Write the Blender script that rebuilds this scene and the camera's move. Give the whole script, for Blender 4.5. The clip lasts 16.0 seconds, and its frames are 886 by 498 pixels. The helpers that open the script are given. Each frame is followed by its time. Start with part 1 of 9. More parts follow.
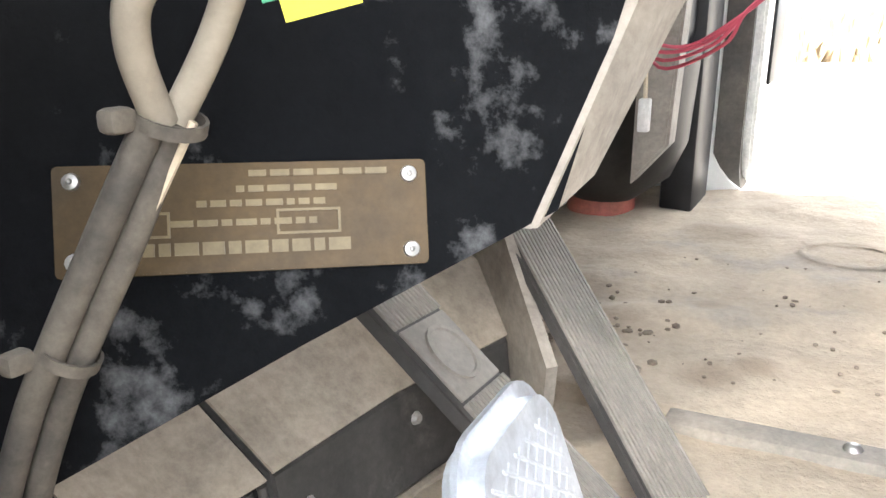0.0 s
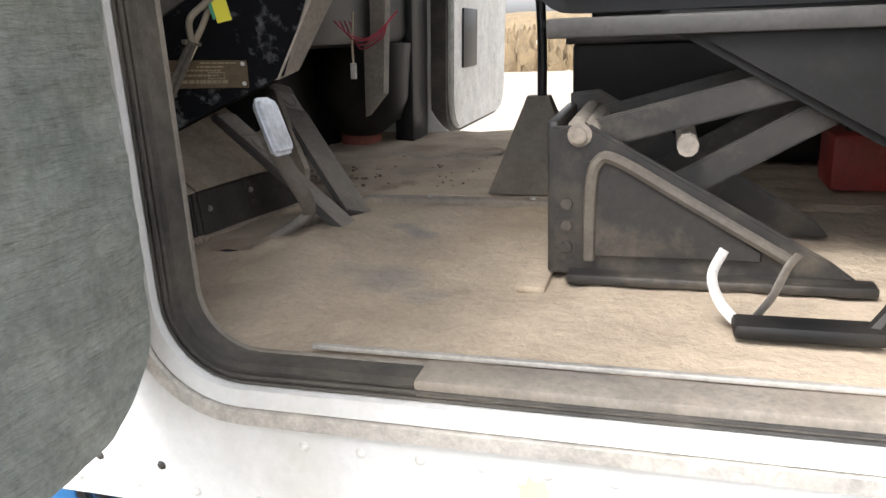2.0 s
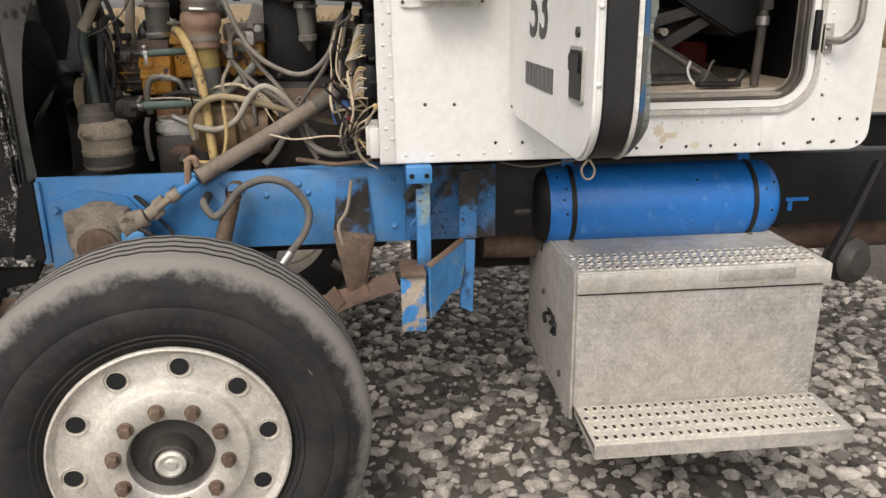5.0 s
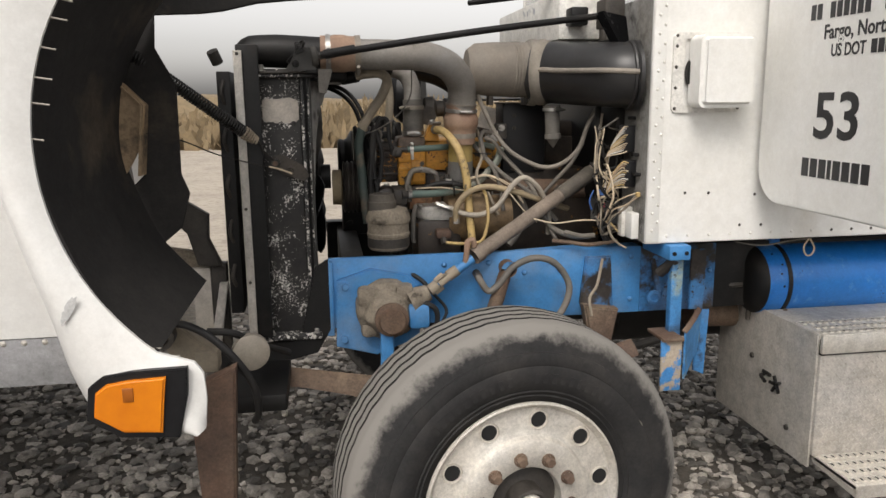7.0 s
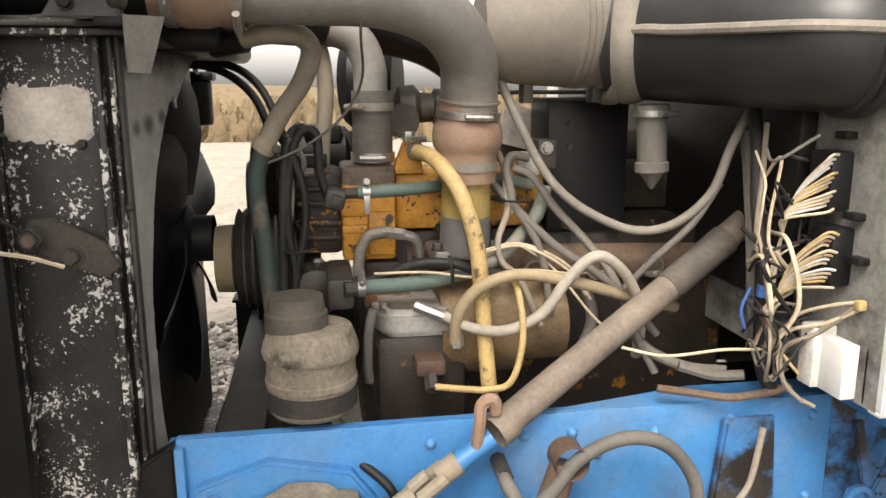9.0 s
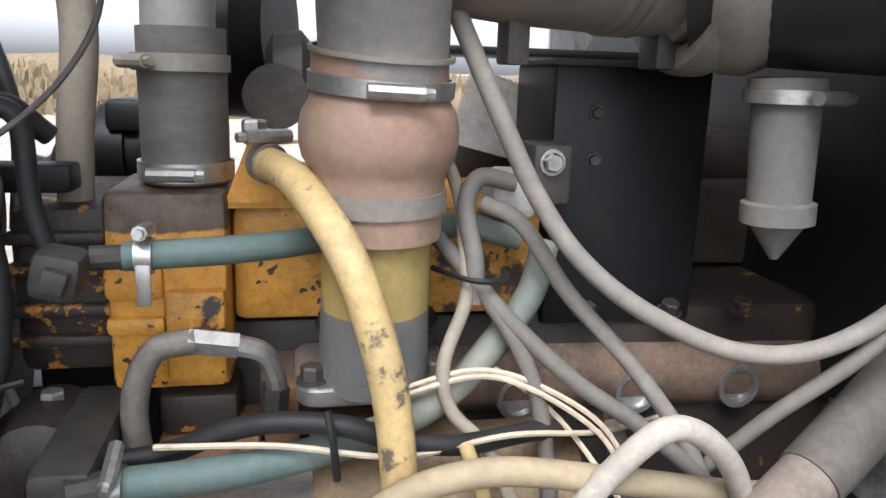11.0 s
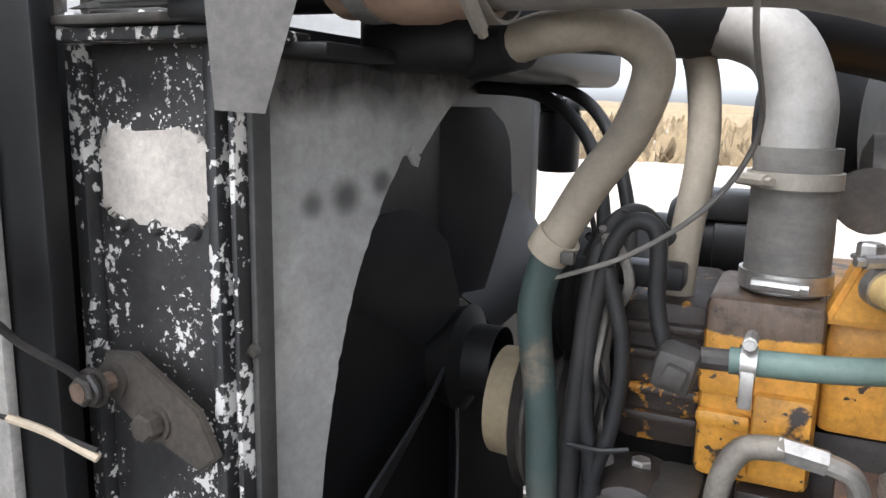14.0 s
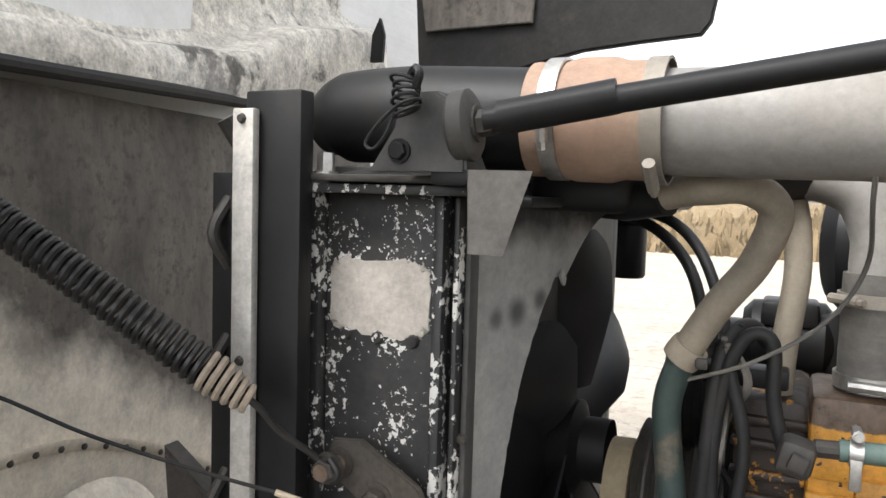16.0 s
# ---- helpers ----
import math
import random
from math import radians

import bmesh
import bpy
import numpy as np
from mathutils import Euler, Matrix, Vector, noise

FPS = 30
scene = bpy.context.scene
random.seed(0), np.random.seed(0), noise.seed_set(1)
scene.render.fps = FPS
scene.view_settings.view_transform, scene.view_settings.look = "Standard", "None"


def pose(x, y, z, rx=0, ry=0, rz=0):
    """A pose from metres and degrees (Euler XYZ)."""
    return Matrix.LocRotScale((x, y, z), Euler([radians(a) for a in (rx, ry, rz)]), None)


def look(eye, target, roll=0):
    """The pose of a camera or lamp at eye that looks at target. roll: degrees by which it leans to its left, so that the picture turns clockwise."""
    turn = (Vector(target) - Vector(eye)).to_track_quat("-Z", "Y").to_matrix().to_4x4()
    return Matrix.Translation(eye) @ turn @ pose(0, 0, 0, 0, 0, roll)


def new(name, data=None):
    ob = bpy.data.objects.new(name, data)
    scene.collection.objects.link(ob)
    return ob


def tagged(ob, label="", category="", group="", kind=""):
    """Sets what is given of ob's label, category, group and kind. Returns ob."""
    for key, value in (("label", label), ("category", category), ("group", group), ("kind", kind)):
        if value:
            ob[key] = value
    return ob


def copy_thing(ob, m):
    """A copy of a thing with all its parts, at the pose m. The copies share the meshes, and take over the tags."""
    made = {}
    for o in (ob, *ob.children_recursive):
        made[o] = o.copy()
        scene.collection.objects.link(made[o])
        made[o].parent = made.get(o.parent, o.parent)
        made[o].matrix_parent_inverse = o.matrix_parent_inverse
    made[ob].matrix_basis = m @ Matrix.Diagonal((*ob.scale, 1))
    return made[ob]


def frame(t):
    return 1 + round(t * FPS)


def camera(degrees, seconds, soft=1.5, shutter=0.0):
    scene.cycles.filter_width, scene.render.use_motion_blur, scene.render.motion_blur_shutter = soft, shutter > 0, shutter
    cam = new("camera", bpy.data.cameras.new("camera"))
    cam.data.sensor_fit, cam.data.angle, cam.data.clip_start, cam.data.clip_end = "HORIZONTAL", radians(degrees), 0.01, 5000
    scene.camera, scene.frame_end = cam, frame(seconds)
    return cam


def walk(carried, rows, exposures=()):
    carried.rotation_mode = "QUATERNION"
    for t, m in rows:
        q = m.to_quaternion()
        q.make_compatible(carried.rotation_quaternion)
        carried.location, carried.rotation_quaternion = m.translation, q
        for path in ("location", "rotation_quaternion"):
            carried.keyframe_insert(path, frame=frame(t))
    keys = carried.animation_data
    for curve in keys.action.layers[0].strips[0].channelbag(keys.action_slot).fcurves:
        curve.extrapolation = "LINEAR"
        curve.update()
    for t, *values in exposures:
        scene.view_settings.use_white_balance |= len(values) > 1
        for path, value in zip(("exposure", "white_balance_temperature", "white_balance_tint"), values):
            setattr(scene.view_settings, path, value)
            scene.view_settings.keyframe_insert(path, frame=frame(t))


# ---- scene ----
PATH = [
    (0, (1.101, 0.704, 1.727), (0.162, 2.372, 1.148), -2.7),
    (0.3, (1.196, 0.614, 1.741), (0.247, 2.277, 1.165), -2.7),
    (0.8, (1.336, 0.458, 1.738), (0.389, 2.124, 1.165), -2.8),
    (1, (1.369, 0.39, 1.732), (0.458, 2.075, 1.154), -2.5),
    (1.3, (1.426, 0.269, 1.732), (0.595, 1.996, 1.16), -2.5),
    (1.5, (1.469, 0.163, 1.724), (0.71, 1.923, 1.154), -2.4),
    (1.8, (1.538, 0.0, 1.716), (0.892, 1.808, 1.154), -2.3),
    (2, (1.568, -0.111, 1.716), (1.024, 1.727, 1.145), -2.5),
    (2.5, (1.537, -0.46, 1.694), (1.137, 1.411, 1.114), -1.7),
    (3, (1.496, -0.819, 1.648), (1.225, 1.069, 1.051), -1.7),
    (3.5, (1.4, -1.122, 1.636), (1.177, 0.773, 1.038), -1.6),
    (3.7, (1.329, -1.22, 1.625), (1.135, 0.674, 1.013), -1.5),
    (5.8, (0.036, -2.01, 1.685), (0.341, -0.114, 1.125), -0.6),
    (6, (-0.081, -2.029, 1.709), (0.226, -0.12, 1.198), -0.6),
    (6.5, (-0.39, -1.992, 1.725), (-0.076, -0.056, 1.332), -0.4),
    (7, (-0.551, -1.996, 1.7), (-0.25, -0.057, 1.313), -0.6),
    (7.5, (-0.612, -1.74, 1.691), (-0.31, 0.198, 1.301), -0.7),
    (8, (-0.517, -1.31, 1.7), (-0.214, 0.628, 1.309), -0.8),
    (8.5, (-0.322, -0.879, 1.716), (-0.024, 1.059, 1.322), -0.7),
    (9, (-0.294, -0.47, 1.701), (0.017, 1.463, 1.291), -0.2),
    (9.2, (-0.27, -0.348, 1.692), (0.038, 1.589, 1.3), -0.2),
    (11.3, (-0.083, 0.368, 1.666), (0.317, 2.27, 1.196), 2.0),
    (11.5, (-0.091, 0.379, 1.677), (0.277, 2.285, 1.195), 1.8),
    (12, (-0.115, 0.386, 1.681), (-0.067, 2.325, 1.19), 1.5),
    (12.5, (-0.143, 0.369, 1.685), (-0.475, 2.277, 1.185), 1.4),
    (13, (-0.164, 0.332, 1.703), (-0.866, 2.128, 1.173), 1.2),
    (13.5, (-0.173, 0.297, 1.722), (-1.006, 2.036, 1.191), 1.0),
    (14, (-0.183, 0.27, 1.734), (-1.013, 2.051, 1.361), 1.2),
    (14.5, (-0.194, 0.244, 1.746), (-1.007, 2.062, 1.567), 1.7),
    (15, (-0.2, 0.177, 1.768), (-1.011, 1.999, 1.616), 1.6),
    (15.5, (-0.225, 0.072, 1.781), (-1.049, 1.888, 1.634), 1.7),
    (16, (-0.281, 0.042, 1.783), (-1.124, 1.85, 1.636), 1.7),
]
# exposure
EXPO = [(0.0, 4.15, 6200, 10), (0.5, 3.25, 6250, 11), (1.0, 2.85, 6200, 11), (1.5, 2.42, 6400, 11), (2.0, 1.77, 6350, 12), (2.5, 1.0, 6550, 12), (3.0, 0.6, 6900, 13), (3.5, 0.55, 6950, 13), (6.0, 0.45, 6800, 12), (7.5, 0.4, 6800, 12),
        (8.0, 0.65, 6600, 12), (8.5, 0.95, 7000, 11), (9.0, 1.3, 7100, 12), (11.5, 1.48, 5700, 12), (12.5, 1.78, 5650, 12), (13.25, 2.2, 5750, 12), (14.0, 2.0, 5950, 11), (14.75, 1.65, 6200, 10), (16.0, 1.6, 6350, 10)]
cam = camera(60.5, 16.0)
walk(cam, [(t, look(eye, target, roll)) for t, eye, target, roll in PATH], EXPO)

# ---- light: overcast day ----
world = bpy.data.worlds.new("overcast")
scene.world = world
world.use_nodes = True
wn, wl = world.node_tree.nodes, world.node_tree.links
sky = wn.new("ShaderNodeTexSky")
sky.sky_type = "NISHITA"
sky.sun_disc = False
sky.sun_elevation, sky.sun_rotation = radians(50), radians(205)
sky.air_density, sky.dust_density, sky.ozone_density = 1.0, 3.0, 1.0
soft_sky = wn.new("ShaderNodeHueSaturation")
soft_sky.inputs["Saturation"].default_value = 0.12
wl.new(sky.outputs[0], soft_sky.inputs["Color"])
wl.new(soft_sky.outputs[0], wn["Background"].inputs["Color"])
wn["Background"].inputs["Strength"].default_value = 0.15
sun = new("sun", bpy.data.lights.new("sun", "SUN"))
sun.data.energy, sun.data.angle, sun.data.color = 1.2, radians(25), (1.0, 0.97, 0.92)
sun.matrix_world = look((0, 0, 0), (0.35, 0.75, -1.0))


# ---- materials ----
def hexmix(nt, fac, a, b):
    m = nt.nodes.new("ShaderNodeMix")
    m.data_type = "RGBA"
    nt.links.new(fac, m.inputs[0])
    for sock, v in ((m.inputs[6], a), (m.inputs[7], b)):
        if isinstance(v, tuple):
            sock.default_value = (*v, 1)
        else:
            nt.links.new(v, sock)
    return m.outputs[2]


def noise_fac(nt, vec, scale, lo, hi, detail=6.0, rough=0.6, stretch=None):
    n = nt.nodes.new("ShaderNodeTexNoise")
    n.inputs["Scale"].default_value, n.inputs["Detail"].default_value = scale, detail
    n.inputs["Roughness"].default_value = rough
    if stretch:
        mp = nt.nodes.new("ShaderNodeMapping")
        mp.inputs["Scale"].default_value = stretch
        nt.links.new(vec, mp.inputs["Vector"])
        vec = mp.outputs[0]
    nt.links.new(vec, n.inputs["Vector"])
    r = nt.nodes.new("ShaderNodeMapRange")
    r.inputs["From Min"].default_value, r.inputs["From Max"].default_value = lo, hi
    nt.links.new(n.outputs["Fac"], r.inputs["Value"])
    return r.outputs[0], n.outputs["Fac"]


def surface(name, base, tone=None, rough=0.6, metal=0.0, grain=30.0, broad=4.0, wear=None, wear_at=(0.58, 0.64),
            wear_scale=14.0, dust=None, dust_at=(0.42, 0.75), dust_scale=3.0, bump=0.2, bump_scale=120.0,
            bump_depth=0.002, stretch=None, spec=0.5, piece=0.0, cluster=0.0, island=0.0, speckle=0.28):
    """A worn surface: base and tone mingle at two scales, wear shows in sharp chips, dust in soft clouds."""
    m = bpy.data.materials.new(name)
    m.use_nodes = True
    nt = m.node_tree
    bsdf = nt.nodes["Principled BSDF"]
    vec = nt.nodes.new("ShaderNodeTexCoord").outputs["Object"]
    tone = tone or tuple(c * 0.75 for c in base)
    f1, _ = noise_fac(nt, vec, broad, 0.35, 0.65, 5, 0.6, stretch)
    f2, _ = noise_fac(nt, vec, grain, 0.3, 0.7, 4, 0.6, stretch)
    mm = nt.nodes.new("ShaderNodeMath")
    mm.operation = "MULTIPLY_ADD"
    mm.inputs[1].default_value, mm.inputs[2].default_value = 0.35, 0.0
    nt.links.new(f2, mm.inputs[0])
    ad = nt.nodes.new("ShaderNodeMath")
    ad.operation = "MULTIPLY_ADD"
    ad.inputs[1].default_value = 0.65
    ad.use_clamp = True
    nt.links.new(f1, ad.inputs[0])
    nt.links.new(mm.outputs[0], ad.inputs[2])
    col = hexmix(nt, ad.outputs[0], base, tone)
    if piece:
        oi = nt.nodes.new("ShaderNodeObjectInfo")
        hs = nt.nodes.new("ShaderNodeHueSaturation")
        mr = nt.nodes.new("ShaderNodeMapRange")
        mr.inputs["To Min"].default_value, mr.inputs["To Max"].default_value = 1 - piece, 1 + piece
        nt.links.new(oi.outputs["Random"], mr.inputs["Value"])
        nt.links.new(mr.outputs[0], hs.inputs["Value"])
        nt.links.new(col, hs.inputs["Color"])
        col = hs.outputs[0]
    if island:
        gi = nt.nodes.new("ShaderNodeNewGeometry")
        hs = nt.nodes.new("ShaderNodeHueSaturation")
        mr = nt.nodes.new("ShaderNodeMapRange")
        mr.inputs["To Min"].default_value, mr.inputs["To Max"].default_value = 1 - island, 1 + island
        nt.links.new(gi.outputs["Random Per Island"], mr.inputs["Value"])
        nt.links.new(mr.outputs[0], hs.inputs["Value"])
        nt.links.new(col, hs.inputs["Color"])
        col = hs.outputs[0]
    rg = rough
    if wear:
        w, raw = noise_fac(nt, vec, wear_scale, wear_at[0], wear_at[1], 8, 0.65, stretch)
        if cluster:
            _, big = noise_fac(nt, vec, wear_scale * 0.18, 0, 1, 3, 0.5, stretch)
            mx = nt.nodes.new("ShaderNodeMath")
            mx.operation = "MULTIPLY_ADD"
            mx.inputs[1].default_value = cluster
            nt.links.new(big, mx.inputs[0])
            nt.links.new(raw, mx.inputs[2])
            wr = nt.nodes.new("ShaderNodeMapRange")
            wr.inputs["From Min"].default_value, wr.inputs["From Max"].default_value = wear_at[0] + 0.5 * cluster, wear_at[1] + 0.5 * cluster
            nt.links.new(mx.outputs[0], wr.inputs["Value"])
            w = wr.outputs[0]
        col = hexmix(nt, w, col, wear)
    if dust:
        d, _ = noise_fac(nt, vec, dust_scale, dust_at[0], dust_at[1], 6, 0.6)
        col = hexmix(nt, d, col, dust)
        rr = nt.nodes.new("ShaderNodeMapRange")
        rr.inputs["To Min"].default_value, rr.inputs["To Max"].default_value = rough, max(rough, 0.85)
        nt.links.new(d, rr.inputs["Value"])
        nt.links.new(rr.outputs[0], bsdf.inputs["Roughness"])
        mt = nt.nodes.new("ShaderNodeMapRange")
        mt.inputs["To Min"].default_value, mt.inputs["To Max"].default_value = metal, 0.0
        nt.links.new(d, mt.inputs["Value"])
        nt.links.new(mt.outputs[0], bsdf.inputs["Metallic"])
    else:
        bsdf.inputs["Roughness"].default_value = rg
        bsdf.inputs["Metallic"].default_value = metal
    if speckle:
        f3, _ = noise_fac(nt, vec, 110, 0.32, 0.68, 8, 0.75)
        f4, _ = noise_fac(nt, vec, 22, 0.30, 0.70, 6, 0.7)
        av = nt.nodes.new("ShaderNodeMath")
        av.operation = "ADD"
        nt.links.new(f3, av.inputs[0])
        nt.links.new(f4, av.inputs[1])
        mr = nt.nodes.new("ShaderNodeMapRange")
        mr.inputs["From Min"].default_value, mr.inputs["From Max"].default_value = 0.3, 1.7
        mr.inputs["To Min"].default_value, mr.inputs["To Max"].default_value = 1 - speckle, 1 + speckle
        nt.links.new(av.outputs[0], mr.inputs["Value"])
        hs = nt.nodes.new("ShaderNodeHueSaturation")
        nt.links.new(mr.outputs[0], hs.inputs["Value"])
        nt.links.new(col, hs.inputs["Color"])
        col = hs.outputs[0]
    bsdf.inputs["Specular IOR Level"].default_value = spec
    nt.links.new(col, bsdf.inputs["Base Color"])
    if bump:
        _, bh = noise_fac(nt, vec, bump_scale, 0, 1, 6, 0.65, stretch)
        bp = nt.nodes.new("ShaderNodeBump")
        bp.inputs["Strength"].default_value, bp.inputs["Distance"].default_value = bump, bump_depth
        nt.links.new(bh, bp.inputs["Height"])
        nt.links.new(bp.outputs[0], bsdf.inputs["Normal"])
    return m


DUST = (0.36, 0.29, 0.21)
M = {
    "white": surface("white_paint", (0.80, 0.80, 0.78), (0.70, 0.69, 0.65), 0.38, grain=40, bump=0.03, dust=(0.55, 0.50, 0.42), dust_at=(0.62, 0.95), speckle=0.06),
    "white_worn": surface("worn_white_paint", (0.74, 0.73, 0.70), (0.60, 0.58, 0.53), 0.5, wear=(0.30, 0.31, 0.33), wear_at=(0.66, 0.68), wear_scale=7, bump=0.05),
    "black": surface("black_plastic", (0.006, 0.006, 0.007), (0.012, 0.012, 0.013), 0.45, dust=(0.05, 0.043, 0.036), dust_at=(0.58, 1.0), bump=0.1, spec=0.3),
    "blackmetal": surface("black_painted_metal", (0.006, 0.006, 0.0065), (0.012, 0.0115, 0.011), 0.5, dust=(0.055, 0.047, 0.038), dust_at=(0.55, 1.0), bump=0.1, spec=0.3),
    "chipped": surface("chipped_black_paint", (0.020, 0.020, 0.021), (0.045, 0.042, 0.038), 0.5, bump=0.15, spec=0.35),
    "rubber": surface("tyre_rubber", (0.014, 0.014, 0.015), (0.026, 0.025, 0.0245), 0.75, dust=(0.06, 0.055, 0.05), dust_at=(0.48, 0.95), dust_scale=6, bump=0.3, bump_scale=60, spec=0.3),
    "seal": surface("rubber_seal", (0.035, 0.033, 0.031), (0.06, 0.056, 0.05), 0.7, dust=(0.17, 0.145, 0.115), dust_at=(0.42, 0.85), dust_scale=6, bump=0.2),
    "blue": surface("blue_paint", (0.045, 0.20, 0.46), (0.06, 0.245, 0.52), 0.45, wear=(0.13, 0.11, 0.09), wear_at=(0.66, 0.74), wear_scale=9, cluster=0.3, dust=(0.21, 0.20, 0.18), dust_at=(0.47, 0.95), dust_scale=4, bump=0.12, speckle=0.15),
    "blue_grime": surface("grimy_blue_paint", (0.035, 0.15, 0.35), (0.045, 0.19, 0.42), 0.5, wear=(0.022, 0.018, 0.015), wear_at=(0.46, 0.56), wear_scale=7, cluster=0.4, dust=(0.12, 0.10, 0.085), dust_at=(0.5, 0.9), dust_scale=6, bump=0.2, speckle=0.3),
    "blue_scrape": surface("scraped_blue_paint", (0.04, 0.18, 0.42), (0.05, 0.22, 0.47), 0.5, wear=(0.20, 0.27, 0.27), wear_at=(0.53, 0.62), wear_scale=8, dust=(0.05, 0.045, 0.04), dust_at=(0.52, 0.8), dust_scale=9, bump=0.15, speckle=0.3),
    "blue_tank": surface("blue_tank_paint", (0.007, 0.135, 0.46), (0.014, 0.17, 0.52), 0.36, wear=(0.16, 0.34, 0.58), wear_at=(0.57, 0.80), wear_scale=14, bump=0.06, speckle=0.15),
    "alum": surface("polished_aluminium", (0.72, 0.70, 0.66), (0.60, 0.57, 0.51), 0.46, 0.65, dust=(0.50, 0.45, 0.38), dust_at=(0.4, 0.85), bump=0.06),
    "alum_dull": surface("dull_aluminium", (0.55, 0.535, 0.505), (0.42, 0.405, 0.375), 0.52, 0.7, dust=(0.42, 0.38, 0.325), dust_at=(0.35, 0.8), bump=0.1),
    "steel": surface("bare_steel", (0.50, 0.49, 0.47), (0.36, 0.34, 0.31), 0.4, 0.85, dust=DUST, dust_at=(0.55, 0.95), bump=0.1),
    "pipe": surface("aluminised_pipe", (0.31, 0.30, 0.285), (0.21, 0.20, 0.19), 0.5, 0.4, dust=(0.22, 0.195, 0.165), dust_at=(0.35, 0.8), bump=0.1, speckle=0.18),
    "yellow": surface("yellow_engine_paint", (0.60, 0.29, 0.035), (0.44, 0.20, 0.03), 0.5, wear=(0.035, 0.025, 0.02), wear_at=(0.53, 0.58), wear_scale=16, cluster=0.5, dust=(0.19, 0.13, 0.075), dust_at=(0.48, 0.9), bump=0.2, speckle=0.35),
    "grease": surface("greasy_iron", (0.015, 0.012, 0.010), (0.038, 0.028, 0.021), 0.5, wear=(0.42, 0.18, 0.02), wear_at=(0.61, 0.67), wear_scale=16, dust=(0.12, 0.09, 0.062), dust_at=(0.52, 0.95), bump=0.4, bump_scale=50, bump_depth=0.004, speckle=0.45),
    "dirtmetal": surface("dusty_dark_metal", (0.024, 0.022, 0.020), (0.05, 0.043, 0.036), 0.6, dust=(0.13, 0.105, 0.08), dust_at=(0.5, 1.0), bump=0.3, bump_scale=50, speckle=0.45),
    "rust": surface("rusty_metal", (0.125, 0.072, 0.046), (0.07, 0.045, 0.034), 0.75, dust=(0.24, 0.185, 0.13), dust_at=(0.42, 0.9), bump=0.3, bump_scale=60, speckle=0.45),
    "redhose": surface("faded_silicone_hose", (0.30, 0.185, 0.125), (0.22, 0.14, 0.10), 0.65, grain=18, broad=7, dust=(0.37, 0.275, 0.20), dust_at=(0.4, 0.85), dust_scale=9, bump=0.15, speckle=0.2),
    "greyhose": surface("dusty_rubber_hose", (0.12, 0.113, 0.103), (0.075, 0.072, 0.068), 0.7, dust=(0.23, 0.20, 0.16), dust_at=(0.38, 0.8), bump=0.2, bump_scale=200, speckle=0.18),
    "blackhose": surface("black_rubber_hose", (0.010, 0.010, 0.011), (0.022, 0.021, 0.020), 0.55, dust=(0.055, 0.048, 0.04), dust_at=(0.48, 0.95), bump=0.15, bump_scale=200, spec=0.35),
    "greenhose": surface("green_coolant_hose", (0.085, 0.135, 0.118), (0.115, 0.155, 0.135), 0.6, dust=(0.27, 0.24, 0.19), dust_at=(0.38, 0.75), bump=0.15, bump_scale=200, speckle=0.18),
    "dusthose": surface("pale_dusty_hose", (0.175, 0.157, 0.135), (0.112, 0.102, 0.09), 0.75, dust=(0.29, 0.255, 0.21), dust_at=(0.4, 0.8), bump=0.2, bump_scale=200, speckle=0.2),
    "tanhose": surface("dust_coated_hose", (0.27, 0.225, 0.165), (0.18, 0.152, 0.115), 0.75, dust=(0.33, 0.285, 0.225), dust_at=(0.35, 0.8), bump=0.15, bump_scale=200, speckle=0.18),
    "yellowhose": surface("yellow_hose", (0.55, 0.385, 0.15), (0.43, 0.31, 0.14), 0.65, wear=(0.12, 0.095, 0.06), wear_at=(0.59, 0.64), wear_scale=30, dust=(0.44, 0.36, 0.235), dust_at=(0.38, 0.85), bump=0.1, speckle=0.25),
    "cream": surface("cream_wire", (0.60, 0.50, 0.36), (0.48, 0.39, 0.28), 0.55, bump=0.05),
    "redwire": surface("pink_wire", (0.5, 0.08, 0.12), (0.4, 0.06, 0.09), 0.5, bump=0.0, speckle=0.0),
    "bluewire": surface("blue_wire", (0.05, 0.14, 0.4), (0.04, 0.1, 0.3), 0.5, bump=0.0, speckle=0.0),
    "felt": surface("grey_green_insulation", (0.25, 0.275, 0.245), (0.145, 0.165, 0.15), 0.9, grain=14, broad=4, wear=(0.075, 0.068, 0.056), wear_at=(0.585, 0.70), wear_scale=7, cluster=0.55, dust=(0.35, 0.34, 0.29), dust_at=(0.5, 0.9), bump=1.0, bump_scale=22, bump_depth=0.016, stretch=(0.45, 0.45, 2.6), speckle=0.3),
    "dirtfloor": surface("dust_covered_floor_mat", (0.47, 0.385, 0.285), (0.34, 0.275, 0.205), 0.95, grain=22, broad=6.5, wear=(0.25, 0.232, 0.212), wear_at=(0.64, 0.82), wear_scale=4.2, cluster=0.5, dust=(0.52, 0.43, 0.325), dust_at=(0.45, 0.9), dust_scale=7, bump=0.75, bump_scale=20, bump_depth=0.012, speckle=0.16),
    "dusttop": surface("thick_tan_dust", (0.36, 0.295, 0.225), (0.27, 0.225, 0.175), 0.92, grain=40, broad=9, wear=(0.13, 0.12, 0.11), wear_at=(0.60, 0.85), wear_scale=16, dust=(0.44, 0.36, 0.275), dust_at=(0.45, 0.85), dust_scale=12, bump=0.25, bump_scale=90, stretch=(1.0, 0.35, 1.0)),
